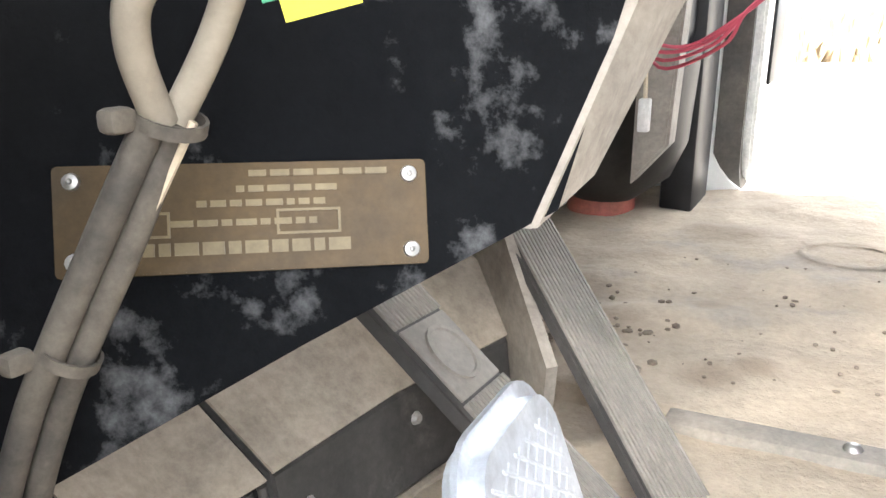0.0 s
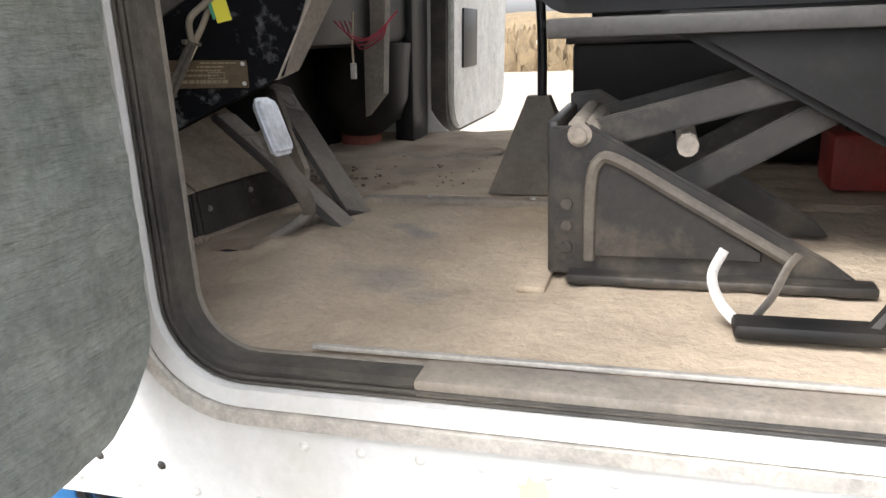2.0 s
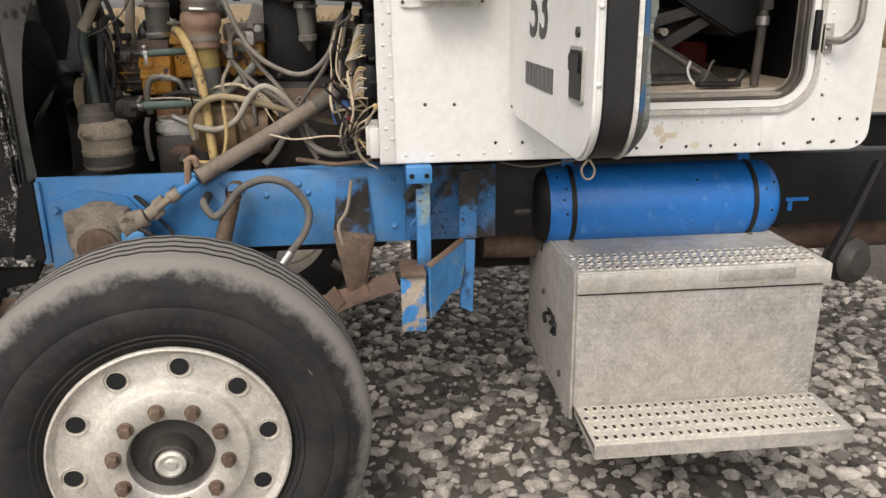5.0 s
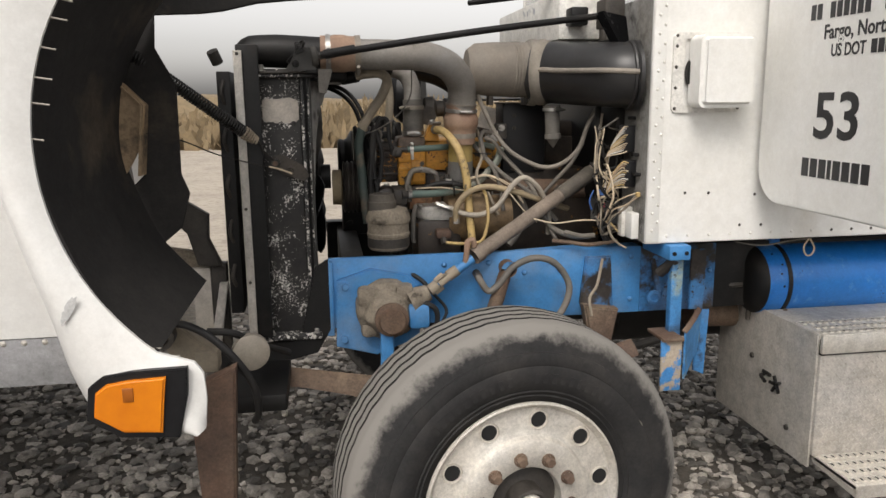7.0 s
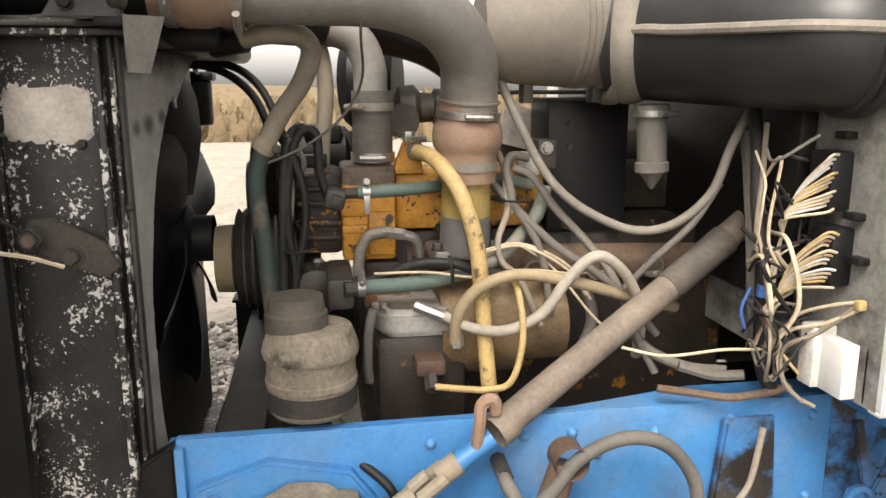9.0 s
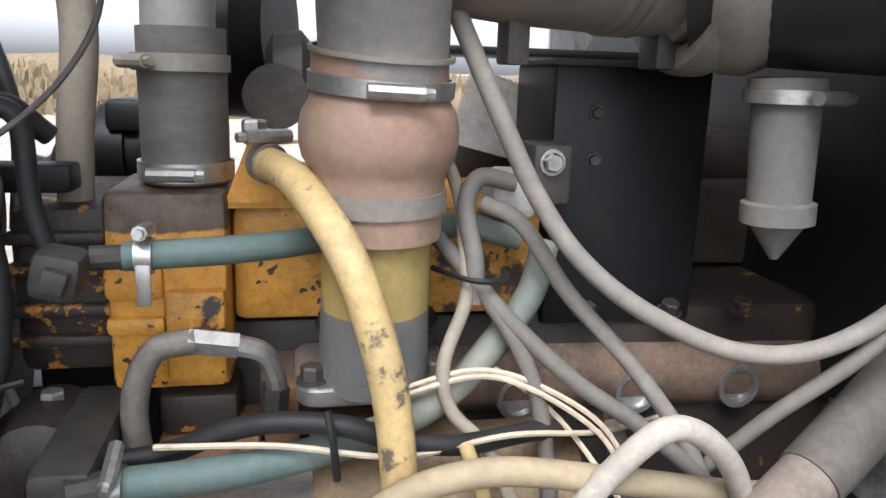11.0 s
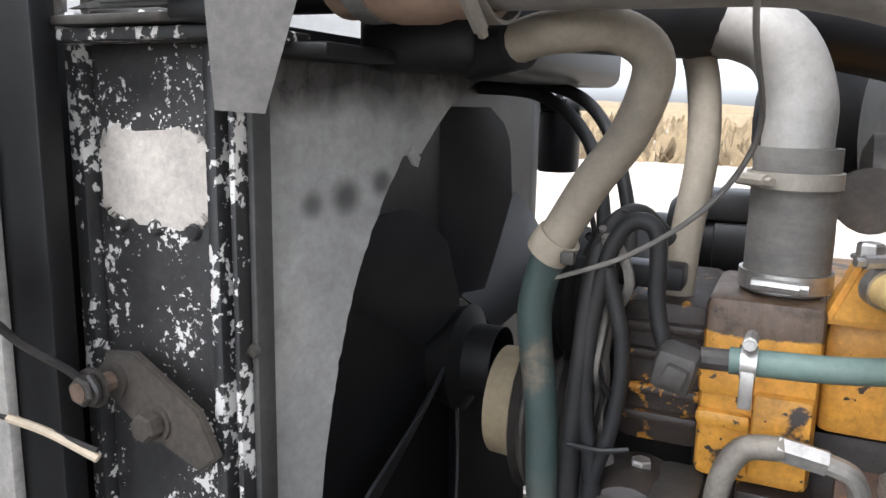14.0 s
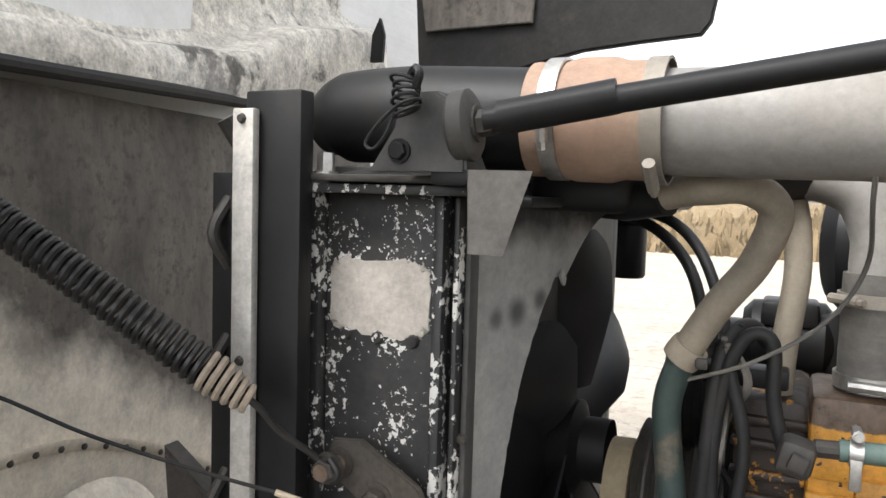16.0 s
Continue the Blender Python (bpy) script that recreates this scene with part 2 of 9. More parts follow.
    "clod": surface("dirt_crumbs", (0.13, 0.10, 0.075), (0.25, 0.20, 0.15), 0.95, grain=60, broad=9),
    "dustyplastic": surface("dusty_grey_plastic", (0.25, 0.222, 0.187), (0.16, 0.143, 0.123), 0.75, dust=(0.36, 0.30, 0.235), dust_at=(0.4, 0.85), bump=0.15),
    "plate": surface("brass_data_plate", (0.062, 0.037, 0.011), (0.034, 0.021, 0.008), 0.5, 0.45, dust=(0.10, 0.073, 0.042), dust_at=(0.5, 0.9), dust_scale=9, bump=0.1),
    "chrome": surface("worn_bright_pedal", (0.68, 0.70, 0.73), (0.42, 0.45, 0.49), 0.34, 0.5, grain=50, broad=20, bump=0.05),
    "amber": surface("amber_lens", (0.75, 0.24, 0.01), (0.60, 0.17, 0.01), 0.2, bump=0.0, speckle=0.0),
    "tag": surface("yellow_tag", (0.75, 0.68, 0.02), (0.62, 0.55, 0.02), 0.5, bump=0.0, speckle=0.0),
    "redpaint": surface("red_plastic", (0.35, 0.03, 0.025), (0.22, 0.02, 0.02), 0.5, dust=(0.25, 0.15, 0.1), dust_at=(0.4, 0.8)),
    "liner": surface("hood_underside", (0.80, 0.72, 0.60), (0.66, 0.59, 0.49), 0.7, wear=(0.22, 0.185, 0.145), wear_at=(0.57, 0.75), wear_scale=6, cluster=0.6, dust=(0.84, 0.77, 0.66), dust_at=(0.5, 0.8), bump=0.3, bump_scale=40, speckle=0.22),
    "darkliner": surface("dark_fender_liner", (0.014, 0.013, 0.013), (0.028, 0.026, 0.024), 0.75, dust=(0.15, 0.115, 0.08), dust_at=(0.56, 0.85), dust_scale=2.4, bump=0.3, bump_scale=30, spec=0.3, speckle=0.3),
    "tanflange": surface("tan_stained_flange", (0.40, 0.29, 0.18), (0.26, 0.18, 0.11), 0.75, broad=6, wear=(0.03, 0.026, 0.022), wear_at=(0.52, 0.66), wear_scale=6, bump=0.2),
    "shroud": surface("dusty_fan_shroud", (0.34, 0.332, 0.318), (0.21, 0.206, 0.198), 0.7, wear=(0.06, 0.058, 0.056), wear_at=(0.64, 0.74), wear_scale=7, dust=(0.50, 0.475, 0.425), dust_at=(0.45, 0.85), bump=0.15, speckle=0.18),
    "letter": surface("black_lettering", (0.012, 0.012, 0.014), (0.02, 0.02, 0.022), 0.4, bump=0.0, speckle=0.0),
    "patch": surface("bare_patch", (0.54, 0.49, 0.43), (0.46, 0.42, 0.37), 0.6, bump=0.1),
    "gravel": surface("gravel_stone", (0.23, 0.205, 0.175), (0.11, 0.10, 0.088), 0.85, grain=9, broad=2.5, bump=0.5, bump_scale=25, bump_depth=0.01, piece=0.3),
    # near-black for discs that stand in for holes; their dark depth is colour
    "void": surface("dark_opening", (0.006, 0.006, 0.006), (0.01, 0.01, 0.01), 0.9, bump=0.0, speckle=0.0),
    "blue_chip": surface("chipped_blue_paint", (0.04, 0.19, 0.46), (0.06, 0.25, 0.52), 0.5, wear=(0.38, 0.32, 0.25), wear_at=(0.47, 0.52), wear_scale=13, bump=0.1),
    "rustfoam": surface("orange_foam", (0.32, 0.15, 0.06), (0.22, 0.10, 0.05), 0.9, bump=0.5, bump_scale=60),
    "blackscuff": surface("scuffed_black_panel", (0.0032, 0.0036, 0.0044), (0.007, 0.007, 0.0075), 0.65, wear=(0.15, 0.15, 0.15), wear_at=(0.60, 0.86), wear_scale=34, cluster=0.66, bump=0.35, bump_scale=45, bump_depth=0.004, spec=0.05),
    "rubberboot": surface("dusty_rubber_boot", (0.055, 0.05, 0.045), (0.09, 0.08, 0.068), 0.75, dust=(0.16, 0.135, 0.105), dust_at=(0.4, 0.8), bump=0.1),
    "dustseat": surface("dusty_black_steel", (0.014, 0.0135, 0.013), (0.03, 0.027, 0.024), 0.45, wear=(0.10, 0.083, 0.063), wear_at=(0.52, 0.75), wear_scale=9, dust=(0.15, 0.122, 0.09), dust_at=(0.56, 0.95), dust_scale=7, bump=0.12, speckle=0.3),
    "whitestrap": surface("white_strap", (0.66, 0.64, 0.60), (0.5, 0.48, 0.45), 0.6, bump=0.1),
    "chipedge": surface("chipped_black_edge", (0.014, 0.014, 0.015), (0.035, 0.034, 0.032), 0.5, bump=0.15),
    "springsteel": surface("black_spring_steel", (0.018, 0.018, 0.018), (0.035, 0.032, 0.03), 0.42, 0.3, dust=(0.12, 0.10, 0.08), dust_at=(0.5, 0.95), bump=0.1),
    "hoodpaint": surface("hood_paint", (0.80, 0.80, 0.78), (0.70, 0.69, 0.66), 0.42, wear=(0.36, 0.35, 0.33), wear_at=(0.70, 0.72), wear_scale=9, bump=0.04, speckle=0.06),
    "amberdark": surface("dark_amber", (0.35, 0.10, 0.01), (0.28, 0.08, 0.01), 0.3, bump=0.0, speckle=0.0),
    "grille": surface("pale_panel", (0.62, 0.585, 0.53), (0.46, 0.43, 0.385), 0.6, dust=(0.45, 0.39, 0.31), dust_at=(0.45, 0.9), speckle=0.2),
    "gravelstones": surface("gravel_stones", (0.36, 0.33, 0.29), (0.14, 0.128, 0.115), 0.75, grain=40, broad=9, island=0.85, bump=0.4, bump_scale=60, bump_depth=0.006, speckle=0.3),
    "brownpump": surface("dusty_brown_casting", (0.20, 0.125, 0.055), (0.12, 0.08, 0.045), 0.65, dust=(0.26, 0.20, 0.13), dust_at=(0.45, 0.85), bump=0.2, speckle=0.45),
    "soil": surface("yard_soil", (0.10, 0.087, 0.07), (0.055, 0.048, 0.04), 0.9, grain=14, broad=0.7, bump=0.6, bump_scale=45, bump_depth=0.01, speckle=0.45),
    "trailer": surface("white_trailer_skin", (0.72, 0.72, 0.71), (0.64, 0.63, 0.61), 0.5, stretch=(0.2, 0.2, 6), bump=0.05, speckle=0.06),
    "grey": surface("grey_skirt", (0.27, 0.27, 0.28), (0.21, 0.21, 0.21), 0.6),
    "panblue": surface("worn_blue_pan", (0.03, 0.09, 0.20), (0.035, 0.12, 0.28), 0.55, wear=(0.10, 0.10, 0.095), wear_at=(0.44, 0.52), wear_scale=12, bump=0.1),
    # white wall made grey, with its grime and shade put into the colour
    "firewallgrey": surface("grimy_shaded_firewall", (0.30, 0.295, 0.28), (0.19, 0.185, 0.175), 0.65, wear=(0.045, 0.04, 0.036), wear_at=(0.52, 0.66), wear_scale=9, dust=(0.24, 0.215, 0.18), dust_at=(0.45, 0.85), dust_scale=5, bump=0.15, speckle=0.35),
    "palehose": surface("pale_dusty_braid", (0.40, 0.36, 0.30), (0.30, 0.265, 0.22), 0.75, grain=240, broad=14, dust=(0.44, 0.395, 0.325), dust_at=(0.4, 0.8), bump=0.3, bump_scale=420, speckle=0.2),
    "shafttan": surface("dust_brown_steel", (0.20, 0.158, 0.124), (0.125, 0.10, 0.082), 0.75, grain=40, broad=12, wear=(0.075, 0.06, 0.05), wear_at=(0.58, 0.70), wear_scale=12, dust=(0.255, 0.212, 0.172), dust_at=(0.4, 0.85), dust_scale=8, bump=0.2, speckle=0.3),
    "flapgrey": surface("grey_bent_sheet", (0.22, 0.205, 0.185), (0.15, 0.14, 0.127), 0.6, bump=0.1),
    "palehood": surface("pale_hood_ledge", (0.72, 0.68, 0.60), (0.46, 0.43, 0.375), 0.7, grain=30, broad=7, wear=(0.12, 0.11, 0.097), wear_at=(0.56, 0.68), wear_scale=16, cluster=0.72, dust=(0.80, 0.77, 0.71), dust_at=(0.5, 0.85), bump=0.3, bump_scale=60, speckle=0.5),
    "stain": surface("grease_smudge", (0.62, 0.55, 0.40), (0.70, 0.64, 0.52), 0.6, bump=0.0, speckle=0.0),
    "loomgrey": surface("dusty_loom", (0.11, 0.093, 0.072), (0.045, 0.04, 0.036), 0.75, grain=60, broad=25, dust=(0.22, 0.185, 0.14), dust_at=(0.45, 0.9), dust_scale=9, bump=0.2, bump_scale=200, speckle=0.45),
    "taggreen": surface("green_tag", (0.03, 0.25, 0.12), (0.02, 0.2, 0.09), 0.5, bump=0.0, speckle=0.0),
    "kickgrey": surface("dusty_kick_panel", (0.075, 0.068, 0.06), (0.04, 0.037, 0.033), 0.7, wear=(0.18, 0.165, 0.14), wear_at=(0.60, 0.75), wear_scale=9, bump=0.3, bump_scale=40),
    "canister": surface("dusty_canister", (0.20, 0.18, 0.155), (0.135, 0.12, 0.104), 0.6, 0.1, dust=(0.24, 0.205, 0.165), dust_at=(0.35, 0.8), bump=0.1, speckle=0.15),
    "chippedyellow": surface("chipped_yellow_casting", (0.50, 0.23, 0.03), (0.36, 0.16, 0.025), 0.55, wear=(0.03, 0.022, 0.017), wear_at=(0.45, 0.49), wear_scale=22, dust=(0.13, 0.09, 0.06), dust_at=(0.5, 0.9), bump=0.5, bump_scale=45, bump_depth=0.005, speckle=0.45),
    "dustclamp": surface("dusty_steel_band", (0.27, 0.245, 0.21), (0.19, 0.17, 0.145), 0.55, 0.3, dust=(0.30, 0.26, 0.205), dust_at=(0.4, 0.8), bump=0.1, speckle=0.18),
    "platetext": surface("plate_relief", (0.15, 0.115, 0.06), (0.11, 0.085, 0.045), 0.5, 0.3, bump=0.0),
    "geardust": surface("dust_caked_casting", (0.25, 0.215, 0.165), (0.12, 0.10, 0.08), 0.8, grain=30, broad=11, wear=(0.05, 0.04, 0.03), wear_at=(0.58, 0.66), wear_scale=18, dust=(0.31, 0.265, 0.205), dust_at=(0.45, 0.8), dust_scale=8, bump=0.5, bump_scale=60, bump_depth=0.005, speckle=0.45),
    "orangerust": surface("orange_rust", (0.30, 0.145, 0.065), (0.15, 0.08, 0.045), 0.75, wear=(0.035, 0.026, 0.02), wear_at=(0.58, 0.66), wear_scale=14, dust=(0.27, 0.20, 0.14), dust_at=(0.45, 0.85), bump=0.3, bump_scale=60, speckle=0.45),
    "dirtybraid": surface("grimy_braid", (0.20, 0.18, 0.15), (0.11, 0.098, 0.082), 0.6, 0.25, grain=260, broad=20, dust=(0.26, 0.22, 0.17), dust_at=(0.45, 0.85), dust_scale=14, bump=0.5, bump_scale=420),
    "tanyellow": surface("yellowed_hose", (0.40, 0.31, 0.18), (0.28, 0.22, 0.14), 0.7, dust=(0.33, 0.28, 0.205), dust_at=(0.4, 0.8), bump=0.15, bump_scale=200, speckle=0.18),
    "dullyellow": surface("dull_yellow_tube", (0.42, 0.29, 0.07), (0.30, 0.22, 0.075), 0.55, wear=(0.20, 0.19, 0.17), wear_at=(0.55, 0.60), wear_scale=9, dust=(0.24, 0.20, 0.13), dust_at=(0.45, 0.9), bump=0.1, speckle=0.18),
    "bareiron": surface("bare_grey_iron", (0.21, 0.205, 0.195), (0.14, 0.135, 0.13), 0.55, 0.3, wear=(0.42, 0.28, 0.06), wear_at=(0.60, 0.64), wear_scale=14, bump=0.1, speckle=0.18),
    "palegrey": surface("scraped_grey", (0.42, 0.42, 0.42), (0.52, 0.52, 0.51), 0.6, bump=0.0),
    "blackseal": surface("black_door_seal", (0.012, 0.012, 0.013), (0.022, 0.022, 0.022), 0.55, dust=(0.07, 0.06, 0.05), dust_at=(0.5, 1.0), bump=0.1, speckle=0.2),
    "bracketgrey": surface("dusty_black_bracket", (0.035, 0.034, 0.032), (0.055, 0.053, 0.05), 0.6, dust=(0.11, 0.10, 0.09), dust_at=(0.5, 0.95), bump=0.1),
    # plate darker than its ribs: the shade of the grooves is in this colour
    "pedalgroove": surface("pedal_groove_shade", (0.035, 0.032, 0.03), (0.06, 0.054, 0.048), 0.75, dust=(0.10, 0.086, 0.07), dust_at=(0.5, 0.9), bump=0.15, speckle=0.2),
    "pedalgrey": surface("dusty_pedal", (0.23, 0.205, 0.178), (0.13, 0.117, 0.103), 0.75, dust=(0.26, 0.225, 0.18), dust_at=(0.4, 0.85), bump=0.15, speckle=0.2),
    "wraptape": surface("tape_wrapped_hose", (0.085, 0.080, 0.073), (0.13, 0.12, 0.107), 0.7, grain=40, broad=14, dust=(0.20, 0.175, 0.14), dust_at=(0.5, 0.85), bump=0.2, stretch=(1, 1, 5), speckle=0.2),
    "elbowplastic": surface("dusty_black_plastic", (0.018, 0.018, 0.019), (0.032, 0.031, 0.03), 0.36, dust=(0.09, 0.082, 0.07), dust_at=(0.5, 0.95), bump=0.1, speckle=0.2),
    "fanblack": surface("dusty_fan_plastic", (0.013, 0.013, 0.0145), (0.02, 0.02, 0.021), 0.42, dust=(0.042, 0.04, 0.038), dust_at=(0.5, 0.95), bump=0.1, speckle=0.2),
    "darkhose": surface("dark_coolant_hose", (0.028, 0.047, 0.045), (0.05, 0.066, 0.058), 0.5, wear=(0.16, 0.125, 0.09), wear_at=(0.55, 0.68), wear_scale=12, dust=(0.12, 0.10, 0.078), dust_at=(0.5, 0.9), bump=0.15, bump_scale=200, speckle=0.18),
    "brush": surface("dry_brush", (0.26, 0.19, 0.105), (0.15, 0.115, 0.07), 0.9, grain=20, broad=2, bump=0.0),
}


def darkened_top(m, level, spread_, dark_tone, slope=0.0, sharp=1.0):
    """Darkens the upper part of a panel, with a ragged, slanting lower edge."""
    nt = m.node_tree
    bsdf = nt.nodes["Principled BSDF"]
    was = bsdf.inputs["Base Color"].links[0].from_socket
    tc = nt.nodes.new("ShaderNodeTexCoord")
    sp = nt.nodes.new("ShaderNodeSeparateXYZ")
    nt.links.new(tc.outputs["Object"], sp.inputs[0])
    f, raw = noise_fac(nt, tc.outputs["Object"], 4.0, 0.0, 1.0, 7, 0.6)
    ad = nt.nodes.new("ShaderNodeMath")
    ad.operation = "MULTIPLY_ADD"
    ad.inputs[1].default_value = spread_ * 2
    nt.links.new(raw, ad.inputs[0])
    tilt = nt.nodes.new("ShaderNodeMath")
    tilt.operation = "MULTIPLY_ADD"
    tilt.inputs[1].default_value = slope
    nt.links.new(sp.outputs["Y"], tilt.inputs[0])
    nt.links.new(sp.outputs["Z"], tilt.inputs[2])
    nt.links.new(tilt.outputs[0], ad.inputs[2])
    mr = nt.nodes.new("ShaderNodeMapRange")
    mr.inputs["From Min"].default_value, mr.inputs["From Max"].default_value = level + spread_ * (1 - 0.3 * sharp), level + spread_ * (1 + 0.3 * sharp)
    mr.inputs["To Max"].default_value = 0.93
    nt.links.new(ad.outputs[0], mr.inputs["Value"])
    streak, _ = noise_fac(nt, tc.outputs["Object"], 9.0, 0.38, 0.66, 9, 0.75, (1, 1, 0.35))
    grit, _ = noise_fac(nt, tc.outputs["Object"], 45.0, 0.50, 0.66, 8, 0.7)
    dirt = hexmix(nt, streak, dark_tone, tuple(c * 8.5 for c in dark_tone))
    dirt = hexmix(nt, grit, dirt, tuple(c * 0.35 for c in dark_tone))
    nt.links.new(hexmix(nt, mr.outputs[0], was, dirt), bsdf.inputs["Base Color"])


def flaked(m, cells, lo, hi, most, bare):
    """Flakes of paint gone down to bare metal: ragged dots, thick in some places and few in others."""
    nt = m.node_tree
    bsdf = nt.nodes["Principled BSDF"]
    was = bsdf.inputs["Base Color"].links[0].from_socket
    vec = nt.nodes.new("ShaderNodeTexCoord").outputs["Object"]
    nz = nt.nodes.new("ShaderNodeTexNoise")
    nz.inputs["Scale"].default_value, nz.inputs["Detail"].default_value = cells * 0.9, 4
    nt.links.new(vec, nz.inputs["Vector"])
    warp = nt.nodes.new("ShaderNodeVectorMath")
    warp.operation = "MULTIPLY_ADD"
    warp.inputs[1].default_value = (1.6 / cells,) * 3
    nt.links.new(nz.outputs["Color"], warp.inputs[0])
    nt.links.new(vec, warp.inputs[2])
    vo = nt.nodes.new("ShaderNodeTexVoronoi")
    vo.inputs["Scale"].default_value = cells
    nt.links.new(warp.outputs[0], vo.inputs["Vector"])
    size, _ = noise_fac(nt, vec, 8.0, lo, hi, 4, 0.6)
    mul = nt.nodes.new("ShaderNodeMath")
    mul.operation = "MULTIPLY"
    mul.inputs[1].default_value = most
    mul.use_clamp = True
    nt.links.new(size, mul.inputs[0])
    less = nt.nodes.new("ShaderNodeMath")
    less.operation = "LESS_THAN"
    nt.links.new(vo.outputs["Distance"], less.inputs[0])
    nt.links.new(mul.outputs[0], less.inputs[1])
    nt.links.new(hexmix(nt, less.outputs[0], was, bare), bsdf.inputs["Base Color"])


def chipped_off(m, scale, at_, cluster, bare, edge=0.012):
    """Paint lost in ragged islands of every size, thick in some places and rare in others."""
    nt = m.node_tree
    bsdf = nt.nodes["Principled BSDF"]
    was = bsdf.inputs["Base Color"].links[0].from_socket
    vec = nt.nodes.new("ShaderNodeTexCoord").outputs["Object"]
    _, fine = noise_fac(nt, vec, scale, 0, 1, 10, 0.62)
    _, big = noise_fac(nt, vec, scale * 0.14, 0, 1, 3, 0.55)
    mx = nt.nodes.new("ShaderNodeMath")
    mx.operation = "MULTIPLY_ADD"
    mx.inputs[1].default_value = cluster
    nt.links.new(big, mx.inputs[0])
    nt.links.new(fine, mx.inputs[2])
    wr = nt.nodes.new("ShaderNodeMapRange")
    wr.inputs["From Min"].default_value, wr.inputs["From Max"].default_value = at_ + 0.5 * cluster, at_ + edge + 0.5 * cluster
    nt.links.new(mx.outputs[0], wr.inputs["Value"])
    nt.links.new(hexmix(nt, wr.outputs[0], was, bare), bsdf.inputs["Base Color"])


def spotted(m, spots, colour):
    """Greasy thumb-sized smudges at given places."""
    nt = m.node_tree
    bsdf = nt.nodes["Principled BSDF"]
    for place, r, most in spots:
        was = bsdf.inputs["Base Color"].links[0].from_socket
        vec = nt.nodes.new("ShaderNodeTexCoord").outputs["Object"]
        dist = nt.nodes.new("ShaderNodeVectorMath")
        dist.operation = "DISTANCE"
        dist.inputs[1].default_value = place
        nt.links.new(vec, dist.inputs[0])
        mr = nt.nodes.new("ShaderNodeMapRange")
        mr.interpolation_type = "SMOOTHSTEP"
        mr.inputs["From Min"].default_value, mr.inputs["From Max"].default_value = r, r * 0.2
        mr.inputs["To Max"].default_value = most
        nt.links.new(dist.outputs["Value"], mr.inputs["Value"])
        nt.links.new(hexmix(nt, mr.outputs[0], was, colour), bsdf.inputs["Base Color"])


chipped_off(M["chipped"], 115, 0.612, 0.62, (0.66, 0.64, 0.60))
chipped_off(M["chippedyellow"], 30, 0.44, 0.5, (0.028, 0.02, 0.016))
flaked(M["chipped"], 170, 0.45, 0.72, 0.45, (0.72, 0.70, 0.66))
flaked(M["blue_tank"], 70, 0.58, 0.78, 0.42, (0.025, 0.022, 0.02))
flaked(M["blue"], 95, 0.56, 0.8, 0.34, (0.07, 0.05, 0.038))
flaked(M["blue_grime"], 60, 0.46, 0.7, 0.5, (0.03, 0.022, 0.018))
flaked(M["blue_scrape"], 70, 0.5, 0.75, 0.45, (0.03, 0.024, 0.02))
flaked(M["yellow"], 75, 0.42, 0.70, 0.58, (0.04, 0.026, 0.018))
flaked(M["chippedyellow"], 60, 0.34, 0.6, 0.6, (0.03, 0.021, 0.016))
chipped_off(M["chipedge"], 95, 0.56, 0.6, (0.62, 0.60, 0.56))
spotted(M["dirtfloor"], (((1.13, 1.13, 1.367), 0.036, 0.55), ((1.175, 1.097, 1.367), 0.040, 0.6), ((1.155, 1.11, 1.367), 0.03, 0.4), ((1.20, 0.86, 1.367), 0.075, 0.45), ((1.27, 0.80, 1.367), 0.05, 0.3), ((1.13, 0.88, 1.367), 0.04, 0.3)), (0.185, 0.19, 0.20))
spotted(M["dirtfloor"], (((0.78, 1.45, 1.375), 0.09, 0.6), ((0.86, 1.52, 1.38), 0.06, 0.5), ((0.80, 1.62, 1.38), 0.08, 0.5), ((0.99, 1.43, 1.378), 0.045, 0.55), ((1.03, 1.46, 1.378), 0.03, 0.5), ((0.96, 1.62, 1.38), 0.035, 0.4), ((0.92, 1.95, 1.38), 0.10, 0.4), ((0.88, 0.95, 1.366), 0.055, 0.5), ((0.95, 1.05, 1.375), 0.055, 0.6)), (0.20, 0.145, 0.10))
spotted(M["shroud"], (((-0.586, 0.852, 1.640), 0.020, 0.75), ((-0.574, 0.892, 1.645), 0.027, 0.85), ((-0.562, 0.937, 1.655), 0.020, 0.8)), (0.035, 0.034, 0.033))


